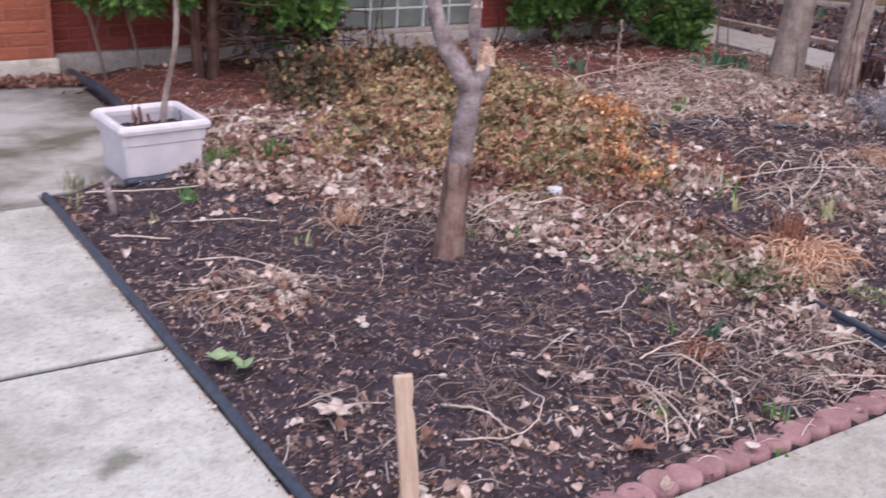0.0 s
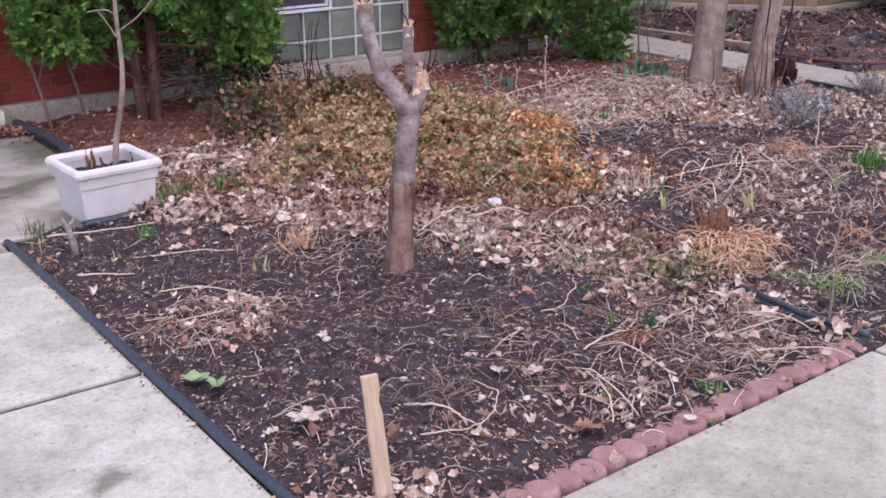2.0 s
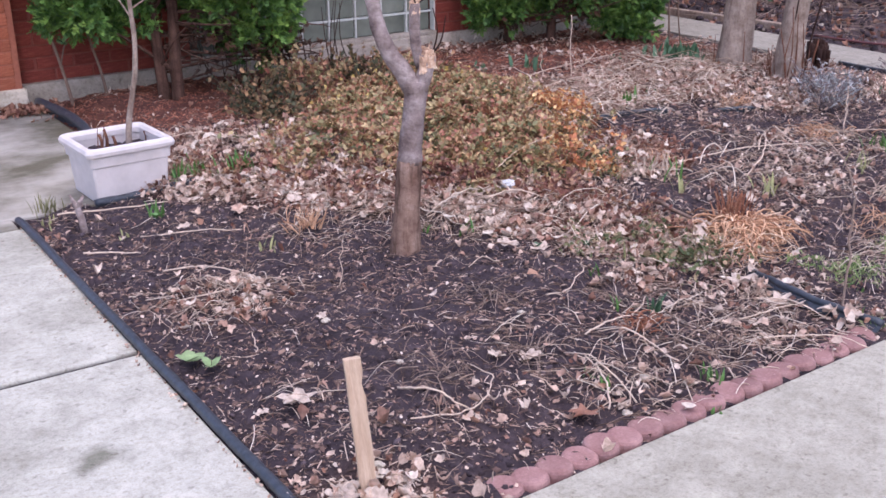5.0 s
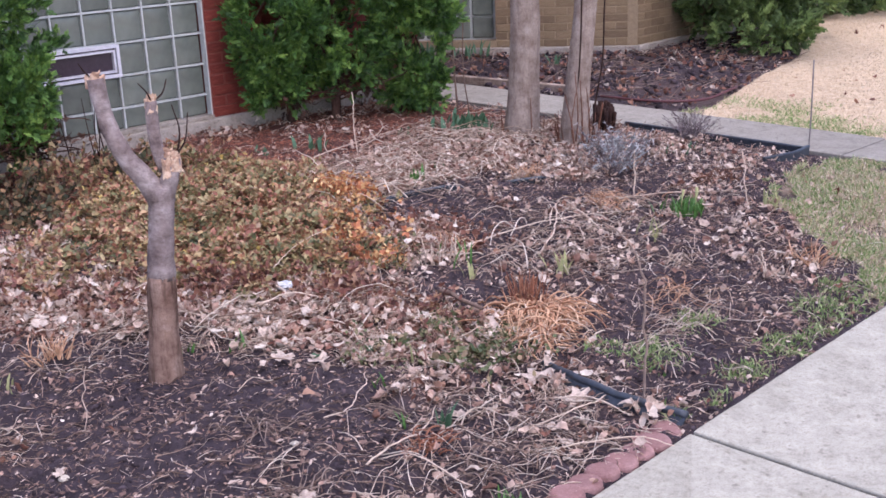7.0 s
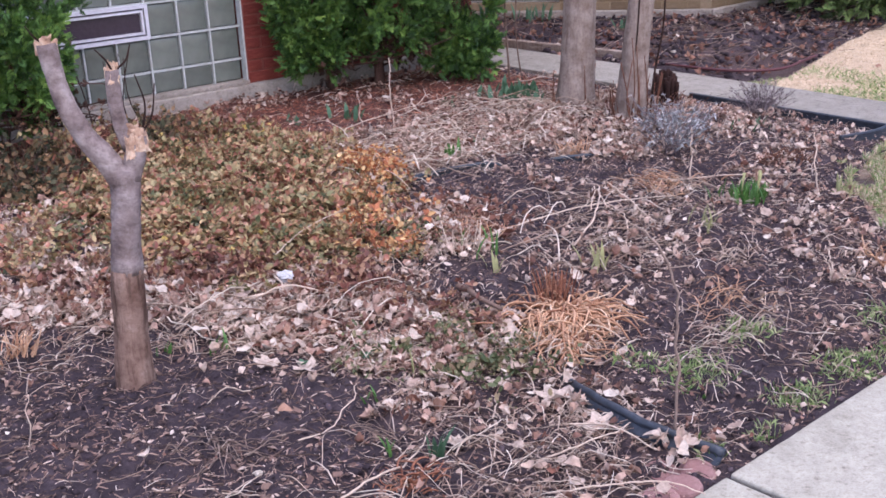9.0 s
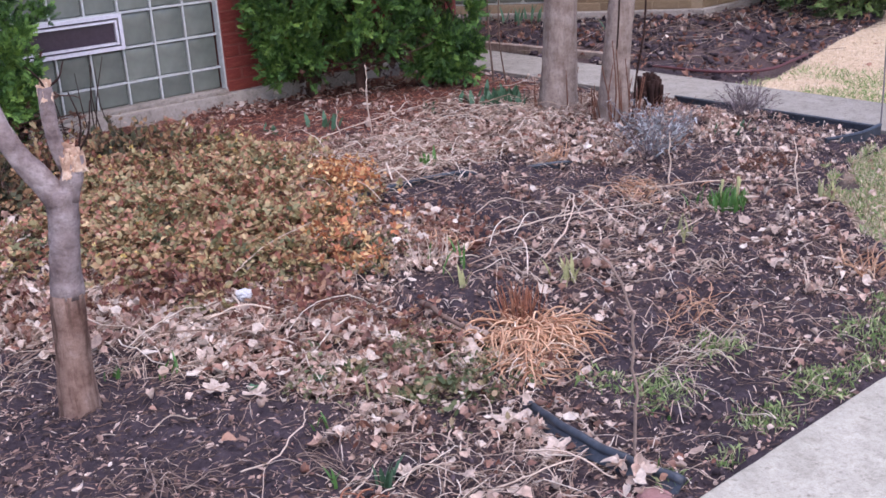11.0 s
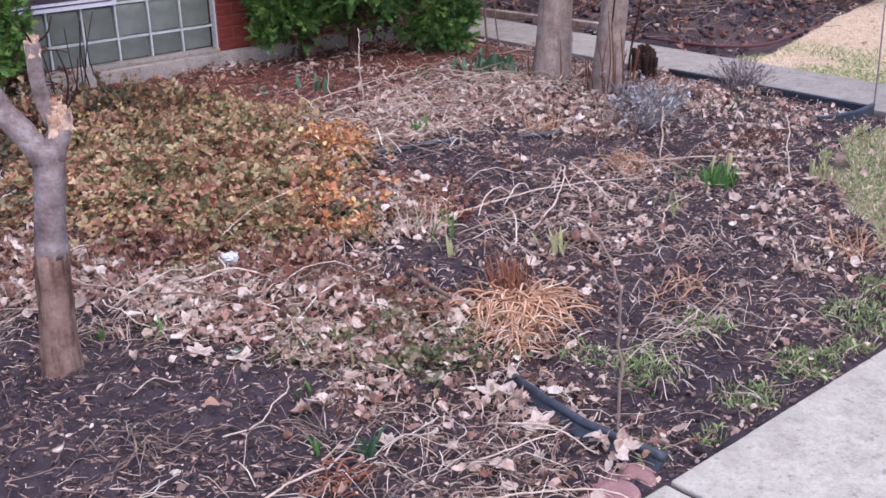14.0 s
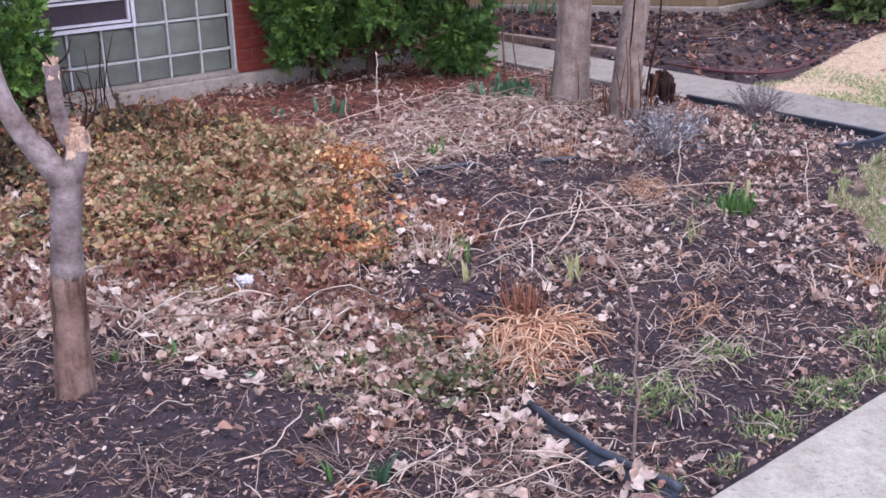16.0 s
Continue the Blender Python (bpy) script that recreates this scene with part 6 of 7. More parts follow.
shoot(1.68, 3.2, 6, 0.05, 0.05, 0.004, M_PALE_GREEN, "pale sprouts in bare soil")
shoot(1.3, 3.6, 4, 0.035, 0.05, 0.004, M_PALE_GREEN, "pale sprouts in bare soil")
shoot(5.55, 3.35, 8, 0.06, 0.1, 0.005, M_BLUEGREEN, "grey-green seedlings by the edging")
shoot(7.5, 6.95, 16, 0.14, 0.14, 0.009, M_BLUEGREEN, "green daffodil leaves along the yellow house wall")
shoot(7.25, 7.3, 14, 0.14, 0.14, 0.009, M_BLUEGREEN, "green daffodil leaves along the yellow house wall")
shoot(7.55, 6.05, 7, 0.1, 0.05, 0.009, M_BLUEGREEN, "small green shoot in the neighbouring bed")
shoot(3.2, 1.85, 4, 0.035, 0.05, 0.004, M_GREEN, "green sprouts in the grass patch")


def rosette(x, y, n, size, seed, material, label):
    r = np.random.default_rng(seed)
    thing = tagged(new("leafy_seedling"), label, "seedling", "spring shoots")
    for k in range(n):
        v, f = oval_shape(0.42, 0.1, 0.1)
        a = 360 * k / n + r.uniform(-20, 20)
        ob = put_mesh("leaf", raw_mesh("leaf", v * size + (size * 0.5, 0, 0), [tuple(t) for t in f], True), material, thing)
        ob.matrix_basis = pose(x, y, on_ground(x, y) + 0.02, 0, r.uniform(-45, -10), a)


rosette(1.12, 2.5, 4, 0.05, 1, M_SOFT_GREEN, "round pale green leaves of a hollyhock by edging")
rosette(1.155, 2.43, 3, 0.04, 2, M_SOFT_GREEN, "small round green seedling leaves by edging")
rosette(1.45, 3.68, 5, 0.03, 3, M_GREEN, "bright green seedling in bare soil")
rosette(2.45, 2.62, 4, 0.022, 5, M_BLUEGREEN, "small green weed in leaf litter")
rosette(2.62, 2.55, 5, 0.024, 6, M_BLUEGREEN, "small green weed in leaf litter")


def tuft(name, x, y, n, length, rise, radius, material, label, category, seed, droop=0.5, own=18, sway=0.8, toward=None, thick=1.0):
    """A dead or living clump of thin stems that arch outwards from its middle."""
    r = np.random.default_rng(seed)
    a = r.uniform(0, 2 * math.pi, n) if toward is None else radians(toward) + r.normal(0, 0.95, n)
    ln = r.uniform(0.35, 1.0, n) * length
    up = r.uniform(0.3, 1.0, n) * rise
    u = np.linspace(0, 1, 7)
    bend = r.normal(0, sway, n)
    ang = a[:, None] + bend[:, None] * u[None]
    rad = 0.02 + ln[:, None] * u[None]
    bx, by = x + r.normal(0, radius, n), y + r.normal(0, radius, n)
    px = bx[:, None] + rad * np.cos(ang)
    py = by[:, None] + rad * np.sin(ang)
    pz = on_ground(x, y) + 0.005 + up[:, None] * (u[None] * (1 - droop * u[None] ** 1.5) * 2.2)
    pz = np.maximum(pz, ground_z(px, py) + 0.004)
    paths, rads = np.stack([px, py, pz], -1), thick * r.uniform(0.0014, 0.0036, n)
    v, f = strips(paths[own:], rads[own:])
    thing = tagged(new(name), label, category)
    tagged(put_mesh("dead_foliage", raw_mesh("dead_foliage", v, f), material, thing), kind="stuff")
    for i in range(own):
        put_mesh("frond", raw_mesh("frond", *strips(paths[i:i + 1], 1.25 * rads[i:i + 1])), material, thing)
    return thing


def tangle(x, y, n, spread, material, label, seed, own=14, thick=1.0):
    """Flattened dead stems lying over one another in no order."""
    r = np.random.default_rng(seed)
    k = 7
    a = r.uniform(0, 2 * math.pi, n)
    ln = r.uniform(0.04, 0.16, n)
    ang = a[:, None] + np.cumsum(r.normal(0, 0.2, (n, k)), axis=1)
    px = x + spread * r.normal(0, 0.6, n)[:, None] + np.cumsum(np.cos(ang), axis=1) * ln[:, None] / k
    py = y + 0.8 * spread * r.normal(0, 0.6, n)[:, None] + np.cumsum(np.sin(ang), axis=1) * ln[:, None] / k
    pz = ground_z(px, py) + 0.003 + r.uniform(0, 0.012, n)[:, None] + r.uniform(0, 0.03, n)[:, None] * np.sin(np.linspace(0.1, 3.0, k))[None]
    paths, rads = np.stack([px, py, pz], -1), 1.15 * thick * r.uniform(0.0006, 0.0019, n)
    thing = tagged(new("dried_clump"), label, "dead plant")
    tagged(put_mesh("dead_foliage", raw_mesh("dead_foliage", *strips(paths[own:], rads[own:])), material, thing), kind="stuff")
    for i in range(own):
        put_mesh("frond", raw_mesh("frond", *strips(paths[i:i + 1], 1.3 * rads[i:i + 1])), material, thing)
    return thing


tuft("dried_clump", 3.29, 2.45, 210, 0.19, 0.08, 0.045, M_STRAW_ORANGE, "collapsed orange-tan dead daylily clump on soil", "dead plant", 41, 0.95, 80, 0.6, -122, 1.4)
tuft("dried_clump", 3.325, 2.53, 80, 0.035, 0.07, 0.026, M_RUST_STRAW, "upright rusty stems behind the daylily clump", "dead plant", 42, 0.2, 24, 0.5)
tangle(3.185, 2.31, 170, 0.1, M_STRAW_ORANGE, "broken orange fronds fallen over the daylily clump", 69, 30, 2.0)
tangle(3.2, 2.3, 80, 0.11, M_STRAW, "tan broken fronds fallen around the daylily clump", 70, 20, 2.0)
tuft("dry_reeds", 3.37, 3.04, 22, 0.04, 0.07, 0.025, M_STRAW, "upright pale dry reed stubs", "dead plant", 43, 0.1, 22)
tuft("dried_clump", 1.88, 3.3, 50, 0.05, 0.05, 0.025, M_STRAW_ORANGE, "small orange dry grass tuft", "dead plant", 44, 0.3)
tuft("dried_clump", 4.62, 3.72, 60, 0.06, 0.05, 0.03, M_STRAW_ORANGE, "small tan dry grass tuft in litter", "dead plant", 45, 0.3)
tuft("dried_clump", 3.55, 3.2, 80, 0.1, 0.04, 0.07, M_STRAW_ORANGE, "rusty dead fronds at groundcover edge", "dead plant", 46, 0.5)
tuft("dried_clump", 2.3, 1.95, 45, 0.05, 0.03, 0.03, M_RUST_STRAW, "rust-brown dead plant crown in soil", "dead plant", 47, 0.6)
tangle(1.92, 1.98, 45, 0.08, M_STRAW_DULL, "tan dead plant crown in soil", 48)
tangle(2.06, 2.36, 50, 0.1, M_STRAW_DULL, "straw-coloured flattened dead grass", 49)
tangle(2.75, 1.82, 45, 0.16, M_STRAW_DULL, "tangled straw-coloured stems beside black edging", 50)
tangle(3.5, 2.02, 70, 0.14, M_STRAW, "tan dead stems beside grass patches", 56)
tangle(3.75, 2.15, 45, 0.12, M_STRAW_ORANGE, "rusty dead stems in dark soil", 57)
tangle(4.02, 2.32, 45, 0.12, M_STRAW, "tan dead stems in dark soil", 58)
tangle(2.62, 3.03, 150, 0.3, M_STRAW, "pale straw stems in front of the groundcover", 60, thick=1.7)
tangle(2.76, 1.95, 60, 0.18, M_STRAW, "pale straw stems across thin leaf litter", 65, thick=1.1)
tangle(4.3, 4.4, 140, 0.36, M_STRAW, "pale straw stems across the rear leaf litter", 68, thick=1.9)
tangle(2.45, 2.2, 50, 0.14, M_STRAW_DULL, "thin tan stems at the leaf litter edge", 59)
tuft("dried_clump", 4.3, 1.95, 40, 0.06, 0.05, 0.03, M_STRAW_ORANGE, "tan dry tuft at the lawn edge", "dead plant", 51, 0.3)
tuft("dried_clump", 4.5, 3.05, 70, 0.1, 0.035, 0.08, M_STRAW_ORANGE, "orange dry foliage among leaves", "dead plant", 52, 0.6)
tangle(2.02, 1.72, 60, 0.13, M_STRAW, "straw-coloured dead stems beside the scalloped edgers", 71)
tangle(2.32, 1.75, 60, 0.13, M_STRAW_DULL, "weathered dead stems beside the scalloped edgers", 72)
tangle(1.62, 2.0, 40, 0.1, M_STRAW_DULL, "weathered flattened stems in bare soil", 73)
tangle(1.4, 2.88, 45, 0.14, M_STRAW, "flattened tan dead stems in bare soil", 53)
tuft("dried_clump", 5.15, 2.95, 50, 0.1, 0.05, 0.05, M_STEM_RUST, "reddish-brown dead stems inside edging", "dead plant", 54, 0.5)
tuft("dried_clump", 5.75, 4.05, 60, 0.1, 0.07, 0.06, M_STEM_RUST, "reddish dry stems around the stump", "dead plant", 55, 0.4)


def shrublet(name, x, y, n, height, spread, mat_leaf, mat_stem, label, seed, leaf, per=11):
    r = np.random.default_rng(seed)
    thing = tagged(new(name), label, "shrub")
    a = r.uniform(0, 2 * math.pi, n)
    out = spread * np.sqrt(r.random(n))
    h = height * r.uniform(0.4, 1.1, n) * (1 - 0.3 * (out / spread) ** 2)
    u = np.linspace(0, 1, 6)
    px = x + (0.25 * out[:, None] + out[:, None] * u[None]) * np.cos(a)[:, None] + r.normal(0, 0.008, (n, 6))
    py = y + (0.25 * out[:, None] + out[:, None] * u[None]) * np.sin(a)[:, None] + r.normal(0, 0.008, (n, 6))
    pz = on_ground(x, y) - 0.01 + h[:, None] * u[None] ** 0.8
    paths = np.stack([px, py, pz], -1)
    v, f = strips(paths, r.uniform(0.0015, 0.003, n))
    tagged(put_mesh("twiggy_growth", raw_mesh("twiggy_growth", v, f), mat_stem, thing), kind="stuff")
    t = r.uniform(0.35, 1.0, (n, per)) * 5
    i = np.minimum(t.astype(int), 4)
    fr = (t - i)[..., None]
    pos = np.take_along_axis(paths, i[..., None], 1) * (1 - fr) + np.take_along_axis(paths, i[..., None] + 1, 1) * fr
    pos = pos.reshape(-1, 3) + r.normal(0, 0.006, (n * per, 3))
    v, f = scatter([oval_shape(0.24 if leaf[1] > 0.048 else 0.09, 0.04, 0.12)], pos, turns(len(pos), 0.9, r), r.uniform(*leaf, len(pos)), r)
    put_mesh("foliage", raw_mesh("foliage", v, f), mat_leaf, thing)
    return thing


shrublet("lavender", 4.95, 3.42, 60, 0.27, 0.22, M_LAVENDER, M_HEATHER, "silver-grey lavender bush in leaf litter", 61, (0.018, 0.046), 7)
shrublet("lavender", 5.2, 3.6, 60, 0.22, 0.17, M_LAVENDER, M_HEATHER, "smaller silver-grey lavender bush", 62, (0.014, 0.036), 7)
for n, (x, y, h, w) in enumerate(((2.62, 5.25, 0.24, 0.26), (2.95, 5.42, 0.3, 0.26), (3.3, 5.35, 0.26, 0.25), (3.62, 5.3, 0.2, 0.22), (2.5, 4.95, 0.14, 0.2))):
    shrublet("scrubby_plant", x, y, 55, h, w, M_IVY if n % 2 else M_SCRUB, M_TWIG, "dark scrubby olive and brown plant behind groundcover", 160 + n, (0.022, 0.05))
for n, (x, y, h) in enumerate(((2.8, 2.36, 0.07), (2.92, 2.26, 0.06), (2.7, 2.58, 0.05))):
    shrublet("leafy_weed", x, y, 7, h, 0.07, M_WEED, M_STEM_RUST, "low olive weed with reddish stems among fallen leaves", 260 + n, (0.014, 0.049))
shrublet("dry_lavender", 5.93, 3.62, 90, 0.22, 0.15, M_HEATHER, M_HEATHER, "grey-purple dry lavender beside the path", 63, (0.01, 0.026))
shrublet("dry_lavender", 5.75, 4.3, 60, 0.16, 0.15, M_HEATHER, M_STEM_RUST, "dry purple-brown undershrub by the stump", 64, (0.01, 0.026))

vine_stems = tagged(new("wall_shrub"), "bare grey shrub stems leaning on the brick wall", "shrub")
for line, rad in (([(1.79, 5.96, -0.03), (1.77, 5.98, 0.12), (1.73, 6.0, 0.34), (1.67, 6.02, 0.62), (1.66, 6.03, 0.95)], 0.011), ([(1.99, 5.97, -0.03), (1.97, 5.99, 0.15), (1.92, 6.0, 0.38), (1.86, 6.02, 0.7)], 0.01), ([(1.75, 5.99, 0.2), (1.8, 6.0, 0.34), (1.88, 6.02, 0.42)], 0.005)):
    tubes("stem", [(spline(line, 14), np.linspace(rad, rad * 0.5, 14), 7)], M_TWIG, vine_stems)

rose = tagged(new("bare_shrub"), "bare dark upright shrub stems by the window", "shrub")
r = np.random.default_rng(66)
for k in range(7):
    x, y = 3.3 + r.normal(0, 0.16), 5.85 + r.normal(0, 0.1)
    p = np.array((x, y, 0.0))
    q = p + (r.normal(0, 0.09), r.normal(0, 0.05), r.uniform(0.25, 0.5))
    tubes("cane", [(spline([p, (p + q) / 2 + r.normal(0, 0.015, 3), q], 8), np.linspace(0.0045, 0.0018, 8), 5)], M_BARK_DARK, rose)
for k in range(8):
    x, y = 2.85 + r.normal(0, 0.16), 5.7 + r.normal(0, 0.1)
    p = np.array((x, y, 0.0))
    q = p + (r.normal(0, 0.1), r.normal(0, 0.08), r.uniform(0.15, 0.4))
    tubes("cane", [(spline([p, (p + q) / 2 + r.normal(0, 0.02, 3), q], 8), np.linspace(0.004, 0.0018, 8), 5)], M_BARK_DARK, rose)

bm = bmesh.new()
bmesh.ops.create_icosphere(bm, subdivisions=3, radius=0.03)
r = np.random.default_rng(67)
for v in bm.verts:
    v.co *= 0.75 + 0.5 * r.random()
    v.co.z *= 0.55
tagged(part("plastic_scrap", bm, M_FOIL, m=pose(2.75, 3.2, 0.06)), "crumpled whitish plastic scrap on groundcover", "litter")
for x, y, s in ((1.78, 1.55, 0.026), (2.12, 1.72, 0.02), (2.2, 1.63, 0.022), (1.95, 1.6, 0.02), (1.55, 2.5, 0.02), (2.06, 2.2, 0.018), (1.28, 1.72, 0.028), (1.6, 2.15, 0.016)):
    bm = bmesh.new()
    bmesh.ops.create_icosphere(bm, subdivisions=2, radius=0.65 * s)
    for v in bm.verts:
        v.co *= 0.7 + 0.6 * r.random()
        v.co.z *= 0.6
    tagged(part("pebble", bm, M_LIMESTONE, m=pose(x, y, on_ground(x, y) + 0.3 * s, 0, 0, 77 * x)), "small whitish stone on dark soil", "stone", "white stones")


# ---------------------------------------------------------------- evergreens
def spray_shape(seed, n=6):
    """A flat fan of cedar foliage about 1 long: a bent midrib with leafy lobes on both sides, all one piece."""
    r = np.random.default_rng(seed)
    v = [(0.85 * k / (n - 1), 0.03 * r.normal(), -0.2 * (k / (n - 1)) ** 2) for k in range(n)]
    f = []
    for k in range(n):
        u = k / (n - 1)
        root = np.array(v[k])
        for side in (-1, 1):
            a = radians(58 - 26 * u + r.normal(0, 7))
            ln = (0.5 - 0.26 * u) * r.uniform(0.75, 1.2)
            d = np.array((math.cos(a), side * math.sin(a), r.normal(-0.12, 0.15)))
            w = np.array((-d[1] * side, d[0] * side, 0.0)) * 0.085 * r.uniform(0.8, 1.2)
            i = len(v)
            v += [tuple(root + 0.55 * ln * d + side * w), tuple(root + 0.55 * ln * d - side * w), tuple(root + ln * d)]
            f += [(k, i, i + 1), (i, i + 2, i + 1)]
            if k < n - 1:
                f.append((k, k + 1, i if v[i][0] > v[i + 1][0] else i + 1))
    return np.array(v), np.array(f)


SPRAYS = [spray_shape(s) for s in range(5)]


def evergreen(name, stems, lobes, n, size, material, label, seed, category="shrub", bark=M_BARK_CEDAR, dead=()):
    """stems: lines with a radius; lobes: centre and radii of the uneven masses that the sprays fill, dense outside, open within."""
    r = np.random.default_rng(seed)
    bush = tagged(new(name), label, category)
    trunks = []
    for line, rad in stems:
        pts = spline(line, 14)
        trunks.append(tubes("trunk", [(pts, np.linspace(rad, rad * 0.5, 14), 9)], bark, bush))
    weights = np.array([l[1][0] * l[1][2] + l[1][1] * l[1][2] for l in lobes])
    for k, ((cx, cy, cz), (rx, ry, rz)) in enumerate(lobes):
        m = int(n * weights[k] / weights.sum())
        c = max(16, int(m / 46))
        cd = r.normal(0, 1, (c, 3))
        cd /= np.linalg.norm(cd, axis=1, keepdims=True)
        az, el = np.arctan2(cd[:, 1], cd[:, 0]), cd[:, 2]
        reach = 0.68 + 0.5 * fbm(az * 1.6 + 3 * k, el * 2.5, 0.45, 3, 100 + k) - 0.3 * r.random(c) ** 3
        own = r.integers(0, c, m)
        out = cd[own] * np.array((1, 1, 0.6)) + np.array((0, 0, 0.3)) + r.normal(0, 0.75, (m, 3))
        out /= np.linalg.norm(out, axis=1, keepdims=True)
        clump = (0.9 + 0.8 * r.random(c))[own] * size[1] * r.uniform(0.1, 1.05, m)
        pos = np.array((cx, cy, cz)) + cd[own] * reach[own][:, None] * np.array((rx, ry, rz)) + out * clump[:, None]
        x_axis = out + np.array((0, 0, 0.2)) + r.normal(0, 0.25, (m, 3))
        x_axis /= np.linalg.norm(x_axis, axis=1, keepdims=True)
        flat = np.cross(x_axis, r.normal(0, 0.8, (m, 3)) + np.array((0, 0, 0.5)))
        flat /= np.linalg.norm(flat, axis=1, keepdims=True)
        z_axis = np.cross(x_axis, flat)
        rot = np.stack([x_axis, flat, z_axis], -1)
        high = pos[:, 2] > 0.05
        pos, rot = pos[high], rot[high]
        v, f = scatter(SPRAYS, pos, rot, r.uniform(*size, len(pos)), r)
        put_mesh("crown", raw_mesh("crown", v, f), material, bush)
    if dead:
        for n, (centre, radii, many) in enumerate(dead):
            d = r.normal(0, 0.5, (many, 3))
            pos = np.array(centre) + d * np.array(radii)
            v, f = scatter(SPRAYS, pos, turns(many, 1.0, r), r.uniform(*size, many), r)
            put_mesh("dead_foliage", raw_mesh("dead_foliage", v, f), M_DEAD_SPRAY, bush, label="brown dead inner foliage")
            for i in range(9):
                p = np.array(stems[i % len(stems)][0][1]) + (0, 0, r.uniform(-0.2, 0.2))
                q = np.array(centre) + r.normal(0, 0.8, 3) * np.array(radii)
                tubes("branch", [(spline([p, (p + q) / 2 + r.normal(0, 0.03, 3), q, q + r.normal(0, 0.06, 3)], 10), np.linspace(0.007, 0.0018, 10), 5)], bark, trunks[i % len(stems)])
    for k in range(10):
        line, rad = stems[k % len(stems)]
        u = r.uniform(0.2, 0.8)
        p = spline(line, 20)[int(19 * u)]
        c, rr = lobes[k % len(lobes)]
        q = np.array(c) + r.normal(0, 0.4, 3) * np.array(rr)
        tubes("branch", [(spline([p, (p + q) / 2 + (0, 0, 0.03), q], 9), np.linspace(rad * 0.35, 0.003, 9), 6)], bark, trunks[k % len(stems)])
    return bush


evergreen("arborvitae", [([(2.23, 5.71, -0.05), (2.215, 5.72, 0.3), (2.18, 5.73, 0.8), (2.2, 5.75, 1.5)], 0.036), ([(2.295, 5.68, -0.05), (2.3, 5.68, 0.3), (2.34, 5.7, 0.8), (2.5, 5.72, 1.5)], 0.038)],
          [((1.98, 5.8, 0.98), (0.42, 0.28, 0.6)), ((2.42, 5.72, 1.2), (0.5, 0.33, 0.72)), ((2.76, 5.72, 0.74), (0.32, 0.28, 0.52)), ((2.8, 5.7, 0.4), (0.2, 0.18, 0.24)), ((1.85, 5.85, 0.62), (0.25, 0.22, 0.25))], 17000, (0.034, 0.062), M_THUJA, "dense green arborvitae with two dark trunks by the wall", 71, dead=(((2.62, 5.68, 0.34), (0.3, 0.15, 0.16), 260), ((2.9, 5.65, 0.22), (0.25, 0.15, 0.12), 160)))
evergreen("arborvitae", [([(4.78, 5.95, -0.05), (4.77, 5.95, 0.3), (4.75, 5.93, 0.8), (4.75, 5.92, 1.4)], 0.03), ([(5.03, 5.8, -0.05), (5.04, 5.8, 0.3), (5.05, 5.8, 0.8), (5.05, 5.8, 1.4)], 0.035)],
          [((4.72, 5.85, 0.72), (0.33, 0.28, 0.52)), ((5.1, 5.75, 0.85), (0.38, 0.32, 0.62)), ((4.85, 5.85, 1.3), (0.42, 0.3, 0.5)), ((4.62, 5.92, 0.32), (0.16, 0.15, 0.2))], 17000, (0.034, 0.062), M_THUJA, "dense green arborvitae shrub against the brick wall", 72, dead=(((5.15, 5.68, 0.3), (0.16, 0.15, 0.14), 260), ((4.7, 5.85, 0.2), (0.15, 0.12, 0.1), 90)))
evergreen("arborvitae", [([(5.46, 5.6, -0.05), (5.47, 5.6, 0.3), (5.5, 5.6, 0.8), (5.52, 5.6, 1.4)], 0.028)],
          [((5.52, 5.55, 0.55), (0.24, 0.24, 0.5)), ((5.55, 5.6, 1.15), (0.3, 0.28, 0.6)), ((5.46, 5.55, 0.22), (0.16, 0.16, 0.2))], 10000, (0.032, 0.06), M_THUJA, "narrow green arborvitae at the house corner", 73)
evergreen("juniper", [([(9.4, 5.5, -0.05), (9.4, 5.5, 0.3), (9.45, 5.5, 0.9)], 0.05)],
          [((9.35, 5.4, 0.62), (0.7, 0.55, 0.5)), ((9.9, 5.6, 0.75), (0.65, 0.55, 0.65)), ((9.0, 5.05, 0.28), (0.38, 0.3, 0.22)), ((9.6, 5.4, 1.25), (0.75, 0.6, 0.6))], 11000, (0.055, 0.11), M_JUNIPER, "broad green spreading juniper by the yellow house", 74)
evergreen("juniper", [([(12.3, 6.3, -0.05), (12.3, 6.3, 0.3), (12.3, 6.3, 0.9)], 0.05)],
          [((11.9, 6.0, 0.5), (0.7, 0.6, 0.5)), ((12.9, 6.0, 0.7), (0.9, 0.7, 0.7)), ((14.2, 6.4, 0.8), (1.0, 0.8, 0.8)), ((12.3, 6.5, 1.2), (0.9, 0.8, 0.7))], 5000, (0.1, 0.2), M_JUNIPER, "farther dark green juniper behind the lawn", 75)


# ---------------------------------------------------------------- lawns
BLADE = [(np.array([(0, -0.03, 0), (0, 0.03, 0), (0.12, 0.0, 0.55), (0.42, 0.0, 0.95)]), np.array([(0, 1, 2), (0, 2, 3)])),
         (np.array([(0, -0.03, 0), (0.02, 0.03, 0), (0.3, 0.015, 0.4), (0.75, 0.0, 0.45)]), np.array([(0, 1, 2), (1, 3, 2)]))]


